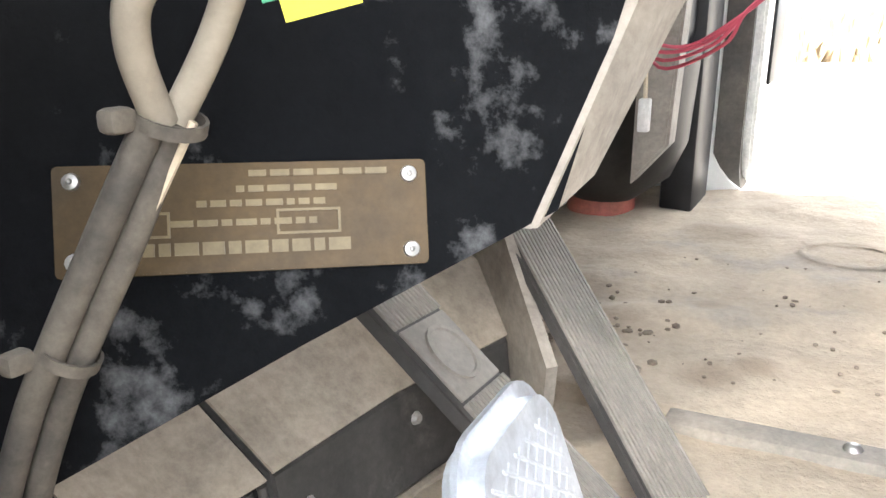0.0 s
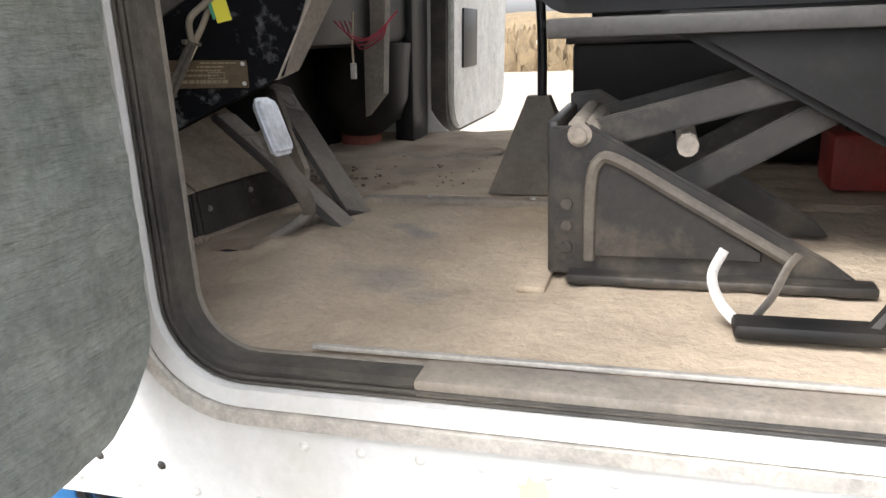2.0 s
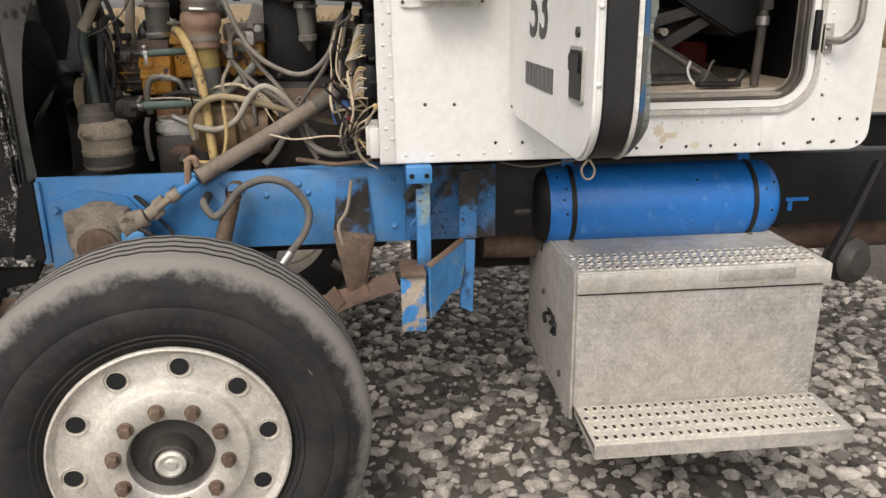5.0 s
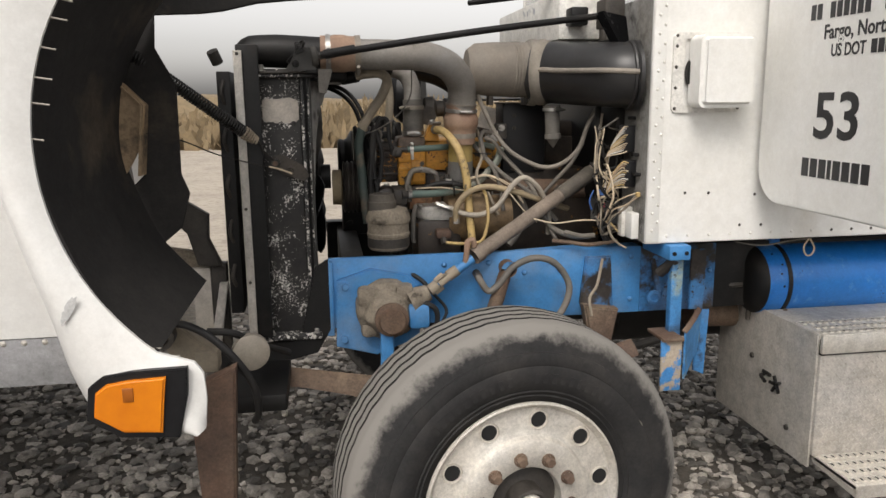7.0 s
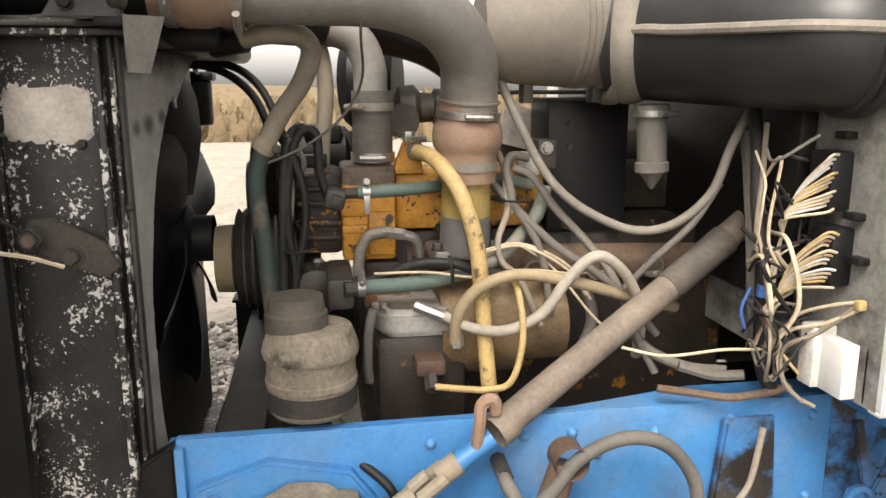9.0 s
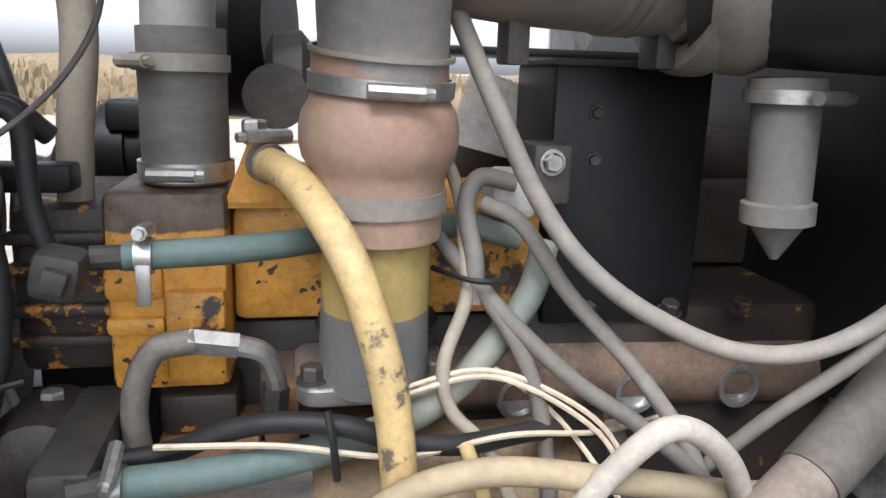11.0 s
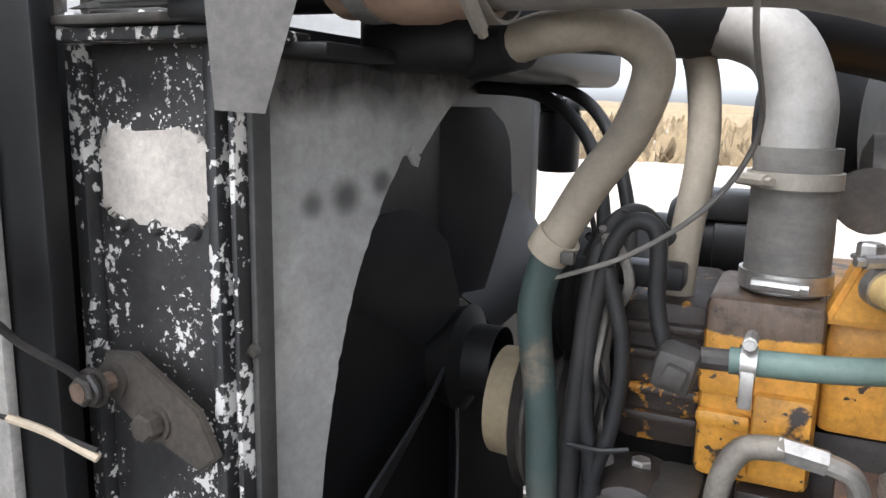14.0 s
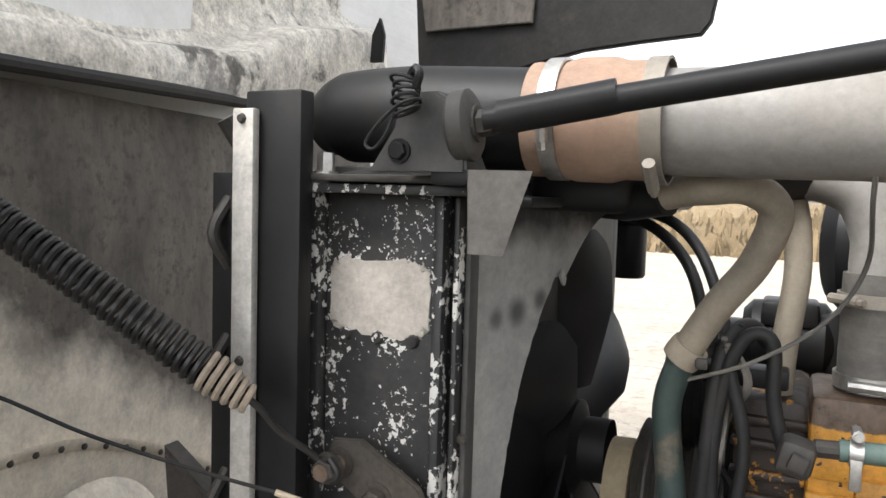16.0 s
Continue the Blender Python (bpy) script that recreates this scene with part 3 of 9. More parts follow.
def dusted_tread(m, centre, inner, outer, dust):
    """Road dust on the tread that fades down the shoulder with a ragged edge."""
    nt = m.node_tree
    bsdf = nt.nodes["Principled BSDF"]
    was = bsdf.inputs["Base Color"].links[0].from_socket
    vec = nt.nodes.new("ShaderNodeTexCoord").outputs["Object"]
    sub = nt.nodes.new("ShaderNodeVectorMath")
    sub.operation = "MULTIPLY_ADD"
    sub.inputs[1].default_value, sub.inputs[2].default_value = (1, 0, 1), (0, 0, -centre)
    nt.links.new(vec, sub.inputs[0])
    ln = nt.nodes.new("ShaderNodeVectorMath")
    ln.operation = "LENGTH"
    nt.links.new(sub.outputs[0], ln.inputs[0])
    _, raw = noise_fac(nt, vec, 16.0, 0, 1, 7, 0.7)
    ad = nt.nodes.new("ShaderNodeMath")
    ad.operation = "MULTIPLY_ADD"
    ad.inputs[1].default_value = 0.10
    nt.links.new(raw, ad.inputs[0])
    nt.links.new(ln.outputs["Value"], ad.inputs[2])
    mr = nt.nodes.new("ShaderNodeMapRange")
    mr.inputs["From Min"].default_value, mr.inputs["From Max"].default_value = inner + 0.05, outer + 0.05
    mr.inputs["To Max"].default_value = 0.9
    nt.links.new(ad.outputs[0], mr.inputs["Value"])
    nt.links.new(hexmix(nt, mr.outputs[0], was, dust), bsdf.inputs["Base Color"])


def yard(m, near, far, pale):
    """Pale packed dirt beyond the gravel pad, meeting it along a wandering edge."""
    nt = m.node_tree
    bsdf = nt.nodes["Principled BSDF"]
    was = bsdf.inputs["Base Color"].links[0].from_socket
    vec = nt.nodes.new("ShaderNodeTexCoord").outputs["Object"]
    sp = nt.nodes.new("ShaderNodeSeparateXYZ")
    nt.links.new(vec, sp.inputs[0])
    _, raw = noise_fac(nt, vec, 0.6, 0, 1, 8, 0.65)
    ad = nt.nodes.new("ShaderNodeMath")
    ad.operation = "MULTIPLY_ADD"
    ad.inputs[1].default_value = 3.0
    nt.links.new(raw, ad.inputs[0])
    nt.links.new(sp.outputs["Y"], ad.inputs[2])
    mr = nt.nodes.new("ShaderNodeMapRange")
    mr.inputs["From Min"].default_value, mr.inputs["From Max"].default_value = near + 1.5, far + 1.5
    mr.inputs["To Max"].default_value = 0.9
    nt.links.new(ad.outputs[0], mr.inputs["Value"])
    clods, _ = noise_fac(nt, vec, 7.0, 0.50, 0.66, 8, 0.75)
    ruts, _ = noise_fac(nt, vec, 0.9, 0.45, 0.70, 8, 0.7)
    tone = hexmix(nt, ruts, pale, tuple(0.72 * c for c in pale))
    tone = hexmix(nt, clods, tone, tuple(0.5 * c for c in pale))
    nt.links.new(hexmix(nt, mr.outputs[0], was, tone), bsdf.inputs["Base Color"])


yard(M["soil"], 3.2, 5.5, (0.46, 0.405, 0.335))
M["tyre"] = M["rubber"].copy()
dusted_tread(M["tyre"], 0.53, 0.482, 0.515, (0.225, 0.213, 0.195))
# hood underside: darker towards the top, along a slanting edge
darkened_top(M["liner"], 2.02, 0.17, (0.013, 0.0108, 0.0092), 0.55)
# shroud: soot and the coupler's shade, both put into the colour
darkened_top(M["shroud"], 1.725, 0.07, (0.02, 0.019, 0.018))
M["housingyellow"] = M["yellow"].copy()
darkened_top(M["housingyellow"], 1.517, 0.035, (0.016, 0.012, 0.010), 0.0, 0.12)
glass = bpy.data.materials.new("glass")
glass.use_nodes = True
gb = glass.node_tree.nodes["Principled BSDF"]
gb.inputs["Transmission Weight"].default_value, gb.inputs["Roughness"].default_value, gb.inputs["IOR"].default_value = 1.0, 0.02, 1.45
M["glass"] = glass


# ---- mesh helpers ----
def thing(name, base, label, category, group="", kind=""):
    ob = new(name)
    ob.location = base
    ob.empty_display_size = 0.1
    return tagged(ob, label, category, group, kind)


def attach(ob, parent):
    ob.parent = parent
    if parent.type == "EMPTY":
        ob.matrix_parent_inverse = Matrix.Translation(-Vector(parent.location))
    return ob


def part(name, bm, material, parent=None, label="", smooth=True, angle=35):
    me = bpy.data.meshes.new(name)
    bmesh.ops.recalc_face_normals(bm, faces=bm.faces)
    for e in bm.edges:
        if len(e.link_faces) == 2:
            e.smooth = e.calc_face_angle(0) < radians(angle)
    for f in bm.faces:
        f.smooth = smooth
    bm.to_mesh(me)
    bm.free()
    me.materials.append(M[material] if isinstance(material, str) else material)
    ob = new(name, me)
    if parent is not None:
        attach(ob, parent)
    if label:
        ob["label"] = label
    return ob


def box(a, b, bevel=0.0, seg=2, bm=None, m=None):
    """A box between two corners, with rounded edges."""
    out = bm or bmesh.new()
    a, b = Vector(a), Vector(b)
    mat = Matrix.Translation((a + b) / 2) @ Matrix.Diagonal((*(b - a), 1))
    got = bmesh.ops.create_cube(out, size=1, matrix=(m or Matrix()) @ mat)
    if bevel:
        es = {e for v in got["verts"] for e in v.link_edges}
        bmesh.ops.bevel(out, geom=list(es), offset=bevel, segments=seg, affect="EDGES", profile=0.5)
    return out


def smooth_path(pts, n=6):
    """Catmull-Rom through the given points."""
    P = [Vector(p) for p in pts]
    if len(P) < 3:
        return P
    ext = [2 * P[0] - P[1], *P, 2 * P[-1] - P[-2]]
    out = []
    for i in range(1, len(ext) - 2):
        p0, p1, p2, p3 = ext[i - 1 : i + 3]
        for k in range(n):
            t = k / n
            out.append(0.5 * (2 * p1 + (p2 - p0) * t + (2 * p0 - 5 * p1 + 4 * p2 - p3) * t * t + (3 * p1 - p0 - 3 * p2 + p3) * t ** 3))
    return out + [P[-1]]


def tube(pts, r, sides=12, n=6, bm=None, caps=True, radii=None, flat=1.0):
    """A round hose or pipe along a smooth path; radii may vary from point to point."""
    out = bm or bmesh.new()
    path = smooth_path(pts, n)
    m = len(path)
    if radii:
        k = len(radii) - 1
        rs = []
        for i in range(m):
            u = i / (m - 1) * k
            j = min(int(u), k - 1)
            rs.append(radii[j] + (radii[j + 1] - radii[j]) * (u - j))
    else:
        rs = [r] * m
    side = None
    rings = []
    for i, p in enumerate(path):
        d = (path[min(i + 1, m - 1)] - path[max(i - 1, 0)]).normalized()
        if side is None:
            side = d.orthogonal().normalized()
        side = (side - d * side.dot(d)).normalized()
        up = d.cross(side)
        rings.append([out.verts.new(p + rs[i] * (math.cos(a) * side + flat * math.sin(a) * up)) for a in (2 * math.pi * s / sides for s in range(sides))])
    for a, b in zip(rings, rings[1:]):
        for s in range(sides):
            out.faces.new((a[s], a[(s + 1) % sides], b[(s + 1) % sides], b[s]))
    if caps:
        out.faces.new(rings[0])
        out.faces.new(list(reversed(rings[-1])))
    return out


def lathe(profile, origin, axis, sides=32, bm=None, start=0.0, sweep=2 * math.pi):
    """Turns a profile of (along, radius) about an axis through origin."""
    out = bm or bmesh.new()
    axis = Vector(axis).normalized()
    u = axis.orthogonal().normalized()
    v = axis.cross(u)
    full = abs(sweep - 2 * math.pi) < 1e-6
    cols = sides if full else sides + 1
    rings = []
    for along, r in profile:
        c = Vector(origin) + axis * along
        if r < 1e-6:
            rings.append([out.verts.new(c)] * cols)
        else:
            rings.append([out.verts.new(c + r * (math.cos(start + sweep * s / sides) * u + math.sin(start + sweep * s / sides) * v)) for s in range(cols)])
    for a, b in zip(rings, rings[1:]):
        for s in range(sides):
            q = (a[s], a[(s + 1) % cols], b[(s + 1) % cols], b[s])
            q = list(dict.fromkeys(q))
            if len(q) > 2:
                out.faces.new(q)
    return out


def slab(outline, depth, m=None, bevel=0.0, bm=None, seg=2):
    """A plate: a flat outline in x, y, given depth along z, then moved by m."""
    out = bm or bmesh.new()
    mm = m or Matrix()
    vs = [out.verts.new((x, y, 0)) for x, y in outline]
    f = out.faces.new(vs)
    got = bmesh.ops.extrude_face_region(out, geom=[f])
    top = [g for g in got["geom"] if isinstance(g, bmesh.types.BMVert)]
    bmesh.ops.translate(out, verts=top, vec=(0, 0, depth))
    allv = vs + top
    if bevel:
        es = [e for e in {e for v in allv for e in v.link_edges} if all(v in set(allv) for v in e.verts)]
        es = [e for e in es if (e.verts[0].co.z - e.verts[1].co.z) ** 2 < 1e-12]
        r = bmesh.ops.bevel(out, geom=es, offset=bevel, segments=seg, affect="EDGES")
        allv = list({v for v in out.verts if v.is_valid}) if bm is None else list({*[v for v in allv if v.is_valid], *r["verts"]})
    bmesh.ops.transform(out, matrix=mm, verts=allv)
    return out


def rounded(x0, y0, x1, y1, r, n=6):
    """A rectangle with round corners; r may be one radius or four (from the lower left, anticlockwise)."""
    rs = r if isinstance(r, (tuple, list)) else (r,) * 4
    out = []
    for (cx, cy), rr, a0 in zip(((x0 + rs[0], y0 + rs[0]), (x1 - rs[1], y0 + rs[1]), (x1 - rs[2], y1 - rs[2]), (x0 + rs[3], y1 - rs[3])), rs, (180, 270, 0, 90)):
        for k in range(n + 1):
            a = radians(a0 + 90 * k / n)
            out.append((cx + rr * math.cos(a), cy + rr * math.sin(a)))
    return out


def frame_slab(outer, inner, depth, m=None, bm=None):
    """A flat ring between two outlines of equal count, given depth."""
    out = bm or bmesh.new()
    mm = m or Matrix()
    n = len(outer)
    lay = [[out.verts.new(mm @ Vector((x, y, z))) for x, y in o] for o, z in ((outer, 0), (inner, 0), (inner, depth), (outer, depth))]
    for a, b in zip(lay, lay[1:] + lay[:1]):
        for i in range(n):
            out.faces.new((a[i], a[(i + 1) % n], b[(i + 1) % n], b[i]))
    return out


XZ = Matrix(((1, 0, 0, 0), (0, 0, 1, 0), (0, 1, 0, 0), (0, 0, 0, 1)))  # outline (x, z), depth along y
YZ = Matrix(((0, 0, 1, 0), (1, 0, 0, 0), (0, 1, 0, 0), (0, 0, 0, 1)))  # outline (y, z), depth along x


def at(m, x=0, y=0, z=0):
    return Matrix.Translation((x, y, z)) @ m


RIVET = None


def dome_mesh(r, h):
    bm = bmesh.new()
    lathe([(0, r), (h * 0.6, r * 0.8), (h, r * 0.35), (h, 0)], (0, 0, 0), (0, -1, 0), 8, bm)
    me = bpy.data.meshes.new("rivet")
    for f in bm.faces:
        f.smooth = True
    bm.to_mesh(me)
    bm.free()
    return me


def spread(name, me, places, parent, material=None, turn=None):
    """One object per place, all on one mesh."""
    for p in places:
        ob = new(name, me)
        ob.matrix_basis = Matrix.Translation(p) @ (turn or Matrix())
        if parent is not None:
            attach(ob, parent)
    if material is not None and not me.materials:
        me.materials.append(M[material])


def clamp_band(c, axis, r, parent, w=0.014, screw=(0, -1, 0), material="steel", along=None):
    """A hose clamp: a band round the hose and its screw housing."""
    axis = Vector(axis).normalized()
    bm = lathe([(-w / 2, r), (-w / 2, r + 0.003), (w / 2, r + 0.003), (w / 2, r)], c, axis, 28)
    s = Vector(screw)
    s = (s - axis * s.dot(axis)).normalized()
    t = axis.cross(s)
    p = Vector(c) + s * (r + 0.008)
    tube([p - t * 0.022, p + t * 0.022], 0.0065, 8, 1, bm)
    tube([p + t * 0.022, p + t * 0.030], 0.0045, 6, 1, bm)
    return part("hose_clamp", bm, material, parent)

# ---- ground and distance ----
def ground_height(x, y):
    return 0.018 * noise.noise(Vector((x * 0.5, y * 0.5, 0))) + 0.008 * noise.noise(Vector((x * 2.1, y * 2.1, 3)))


bm = bmesh.new()
edges = [-1500, -400, -120, -40, -15, -8, *[-5 + 0.2 * i for i in range(51)], 8, 15, 40, 120, 400, 1500]
grid = [[bm.verts.new((x, y + 1, ground_height(x, y + 1) if abs(x) < 6 and abs(y) < 6 else 0)) for x in edges] for y in edges]
for j in range(len(edges) - 1):
    for i in range(len(edges) - 1):
        bm.faces.new((grid[j][i], grid[j][i + 1], grid[j + 1][i + 1], grid[j + 1][i]))
ground = part("ground", bm, "soil")
tagged(ground, "pale grey-brown dirt yard under loose gravel", "ground", kind="structure")

# ---- chassis ----
chassis = thing("truck_chassis", (0.3, 1.2, 0.3), "blue-painted steel truck frame with dusty brackets and springs", "chassis")


def rail(x0, x1, y, side):
    """A channel section rail with its two flanges turned inwards."""
    bm = box((x0, y, 0.865), (x1, y + 0.008 * side, 1.13), 0.003)
    box((x0, y + 0.008 * side, 1.122), (x1, y + 0.085 * side, 1.13), 0.002, bm=bm)
    box((x0, y + 0.008 * side, 0.865), (x1, y + 0.085 * side, 0.873), 0.002, bm=bm)
    return bm


bm = box((-0.55, 0.76, 0.865), (0.66, 0.768, 1.13), 0.003)
slab([(-0.55, 0.768), (0.66, 0.768), (0.66, 0.845), (0.40, 0.845), (0.14, 0.788), (-0.55, 0.782)], 0.008, Matrix.Translation((0, 0, 1.122)), 0.002, bm)
box((-0.55, 0.768, 0.865), (0.66, 0.845, 0.873), 0.002, bm=bm)
part("frame_rail", bm, "blue", chassis)
part("frame_rail", rail(0.66, 0.975, 0.7605, 1), "blue_grime", chassis, "grimy blue rail behind the cab mount")
# near-black instead of blue from here back
part("frame_rail", rail(0.975, 4.5, 0.765, 1), "blackmetal", chassis, "dark frame rail")
part("frame_rail", rail(-0.55, 4.5, 1.72, -1), "blackmetal", chassis, "dark frame rail")
for x in (-0.5, 0.9, 2.4):
    part("cross_member", box((x, 0.77, 0.89), (x + 0.09, 1.71, 1.10), 0.008), "dirtmetal", chassis)
part("front_horn", slab([(-0.95, 0.70), (-0.60, 0.78), (-0.55, 0.865), (-0.55, 1.13), (-0.60, 1.1), (-0.66, 0.84), (-0.95, 0.80)], 0.03, at(XZ, 0, 0.74), 0.004), "blackmetal", chassis, "dark front frame extension")
part("rail_end_plate", box((-0.565, 0.745, 0.84), (-0.535, 0.80, 1.12), 0.004), "blue", chassis)
# rail hardware
bolt_me = dome_mesh(0.011, 0.010)
bolt_me.materials.append(M["blue"])
spread("rail_bolt", bolt_me, [(x, 0.760, z) for x, z in ((0.14, 1.09), (0.19, 1.045), (0.30, 1.08), (0.33, 1.05), (0.45, 1.095), (0.45, 0.91), (0.05, 1.09), (-0.12, 1.09), (0.62, 1.09), (0.62, 0.92), (0.72, 1.08), (0.72, 0.92), (0.95, 1.02))], chassis)
# spring hanger and cab bracket
bm = slab([(0.43, 1.10), (0.53, 1.10), (0.545, 0.90), (0.51, 0.79), (0.45, 0.79), (0.41, 0.92)], 0.022, at(XZ, 0, 0.738), 0.006)
part("spring_hanger", bm, "blue_grime", chassis)
part("hanger_foot", slab([(0.41, 0.92), (0.55, 0.90), (0.51, 0.70), (0.45, 0.70)], 0.06, at(XZ, 0, 0.69), 0.008), "rust", chassis)
bm = box((0.655, 0.50, 1.125), (0.735, 0.74, 1.178), 0.004)
part("cab_mount", bm, "blue", chassis, "blue cab mount bracket")
for x in (0.672, 0.718):
    part("mount_hole", lathe([(0, 0.008), (0.003, 0.008), (0.003, 0)], (x, 0.50, 1.15), (0, -1, 0), 10), "blackmetal", chassis)
part("mount_stem", box((0.685, 0.54, 0.70), (0.73, 0.575, 1.13), 0.004), "blue_scrape", chassis)
part("mount_bar", tube([(0.665, 0.60, 1.06), (0.685, 0.57, 1.09), (0.70, 0.55, 1.12)], 0.02, 10, 3), "dirtmetal", chassis)
# step bracket plate
bm = box((0.626, 0.47, 0.645), (0.705, 0.482, 0.845), 0.003)
part("step_bracket", bm, "blue_chip", chassis, "chipped blue and bare-metal bracket plate")
bm = bmesh.new()
web = [[bm.verts.new(Vector(p) + Vector((o, -o, 0))) for p in ((0.715, 0.480, 0.862), (0.78, 0.545, 0.885), (0.842, 0.618, 0.905), (0.838, 0.615, 0.80), (0.826, 0.605, 0.745), (0.78, 0.548, 0.735), (0.716, 0.481, 0.685))] for o in (0, 0.006)]
bm.faces.new(web[0])
bm.faces.new(list(reversed(web[1])))
for k in range(7):
    bm.faces.new((web[0][k], web[0][(k + 1) % 7], web[1][(k + 1) % 7], web[1][k]))
part("bracket_web", bm, "blue_scrape", chassis, "chipped blue bracket web")
part("web_flange", tube([(0.715, 0.478, 0.864), (0.78, 0.543, 0.887), (0.842, 0.616, 0.907)], 0.010, 6, 2, flat=0.4), "rust", chassis)
part("bracket_tab", box((0.626, 0.455, 0.835), (0.706, 0.60, 0.848), 0.003), "rust", chassis)
part("gusset", slab([(0.84, 0.88), (0.90, 0.88), (0.905, 1.12), (0.84, 1.12)], 0.01, at(XZ, 0, 0.70), 0.003), "blue_grime", chassis)
part("gusset", slab([(0.83, 0.66), (0.875, 0.64), (0.885, 0.90), (0.845, 0.90)], 0.012, at(XZ, 0, 0.62), 0.003), "blue_grime", chassis)
# braces and a boss behind the cab mount
part("mount_brace", slab([(0.683, 1.085), (0.705, 1.085), (0.742, 0.935), (0.722, 0.930)], 0.012, at(XZ, 0, 0.725), 0.003), "blue_grime", chassis)
part("mount_brace", slab([(0.802, 1.085), (0.826, 1.085), (0.745, 0.930), (0.727, 0.935)], 0.012, at(XZ, 0, 0.715), 0.003), "blue_grime", chassis)
part("mount_boss", lathe([(0, 0.028), (0.012, 0.028), (0.014, 0.018), (0.006, 0.014), (0.006, 0)], (0.697, 0.715, 0.935), (0, -1, 0), 18), "blue_grime", chassis)
# leaf spring and axle
bm = bmesh.new()
for k in range(3):
    z0 = 0.655 - 0.02 * k
    tube([(-0.72 + 0.1 * k, 0.69, z0 + 0.06), (-0.3, 0.69, z0 - 0.01), (0.0, 0.69, z0 - 0.03), (0.3, 0.69, z0 - 0.005), (0.62 - 0.1 * k, 0.69, z0 + 0.09)], 0.038, 4, 5, bm, flat=0.25)
part("leaf_spring", bm, "rust", chassis, "rusty leaf spring")
part("front_axle", tube([(0, 0.30, 0.52), (0, 0.55, 0.47), (0, 0.9, 0.45), (0, 1.6, 0.45), (0, 2.1, 0.52)], 0.055, 12, 4), "dirtmetal", chassis)
part("shock_absorber", tube([(0.10, 0.68, 1.075), (0.02, 0.67, 0.83), (-0.04, 0.66, 0.60)], 0.028, 14, 1, radii=[0.024, 0.03, 0.03]), "rust", chassis, "dusty shock absorber")
part("shock_eye", lathe([(0, 0.03), (0.05, 0.03)], (0.105, 0.70, 1.085), (0, -1, 0), 16), "rust", chassis)
part("brake_hose", tube([(0.0, 0.74, 1.055), (0.0, 0.67, 1.045), (0.03, 0.66, 1.005), (0.07, 0.66, 1.03), (0.12, 0.66, 1.09), (0.20, 0.66, 1.122), (0.28, 0.66, 1.10), (0.335, 0.66, 1.02), (0.32, 0.65, 0.94), (0.245, 0.62, 0.85), (0.19, 0.55, 0.77)], 0.0125, 12, 7), "greyhose", chassis, "curved dusty brake hose")
part("hose_ferrule", tube([(0.27, 0.63, 0.88), (0.225, 0.60, 0.825)], 0.016, 12, 1), "steel", chassis)
part("hose_ferrule", tube([(0.0, 0.75, 1.055), (0.0, 0.69, 1.05)], 0.015, 8, 1), "dirtmetal", chassis)
part("grease_line", tube([(0.48, 0.70, 1.10), (0.46, 0.695, 1.0), (0.43, 0.69, 0.95), (0.44, 0.69, 0.88)], 0.006, 8, 5), "tanhose", chassis)
part("air_line", tube([(-0.18, 0.74, 1.0), (-0.12, 0.72, 0.93), (-0.14, 0.70, 0.88)], 0.006, 8, 4), "blackhose", chassis)
part("exhaust_pipe", tube([(0.95, 0.92, 0.80), (1.6, 0.92, 0.78), (2.6, 0.92, 0.78)], 0.06, 16, 3), "rust", chassis)
part("transmission", tube([(0.7, 1.24, 0.80), (1.5, 1.24, 0.80)], 0.2, 16, 1), "blackmetal", chassis)
part("cross_hose", tube([(0.40, 0.75, 0.80), (0.50, 0.72, 0.74), (0.60, 0.75, 0.72), (0.8, 0.8, 0.74)], 0.018, 10, 5), "blackhose", chassis)
part("wire_strand", tube([(0.96, 0.60, 1.165), (1.06, 0.585, 1.15), (1.18, 0.58, 1.165), (1.24, 0.575, 1.17)], 0.003, 6, 6), "greyhose", chassis)
part("wire_loop", tube([(1.245, 0.575, 1.17), (1.225, 0.572, 1.14), (1.235, 0.572, 1.11), (1.258, 0.572, 1.108), (1.268, 0.572, 1.135), (1.25, 0.574, 1.17)], 0.0035, 6, 6), "cream", chassis)
# rear of the cab: dark hangers, a hanging hose and paint marks
part("air_bag_hanger", box((2.02, 0.88, 0.55), (2.10, 1.0, 1.15), 0.01), "blackmetal", chassis)
bm = box((2.04, 0.758, 0.955), (2.125, 0.7635, 0.968))
box((2.05, 0.758, 0.92), (2.065, 0.7635, 0.955), bm=bm)
part("paint_mark", bm, "blue_tank", chassis)
part("mud_flap_arm", tube([(2.28, 0.62, 1.12), (2.2, 0.62, 0.9), (2.12, 0.62, 0.70)], 0.02, 8, 3), "blackmetal", chassis)
part("brake_chamber", lathe([(0, 0), (0, 0.06), (0.03, 0.085), (0.09, 0.085), (0.12, 0.05), (0.12, 0)], (2.28, 0.80, 0.72), (0.3, -1, 0.1), 22), "dirtmetal", chassis)

# ---- front wheel ----
wheel = thing("front_wheel", (0, 0.15, 0), "dusty steer tyre on a ten-nut aluminium disc wheel", "wheel")
WC = (0, 0.0, 0.53)
prof = [(0.03, 0.298), (0.02, 0.312), (0.012, 0.322), (0.007, 0.326), (0.010, 0.330), (0.004, 0.337), (0.001, 0.341), (0.004, 0.345), (-0.012, 0.37), (-0.012, 0.418), (-0.009, 0.422), (-0.011, 0.426), (-0.004, 0.452), (-0.002, 0.460), (0.003, 0.460), (0.014, 0.494), (0.030, 0.520), (0.042, 0.531), (0.050, 0.534)]
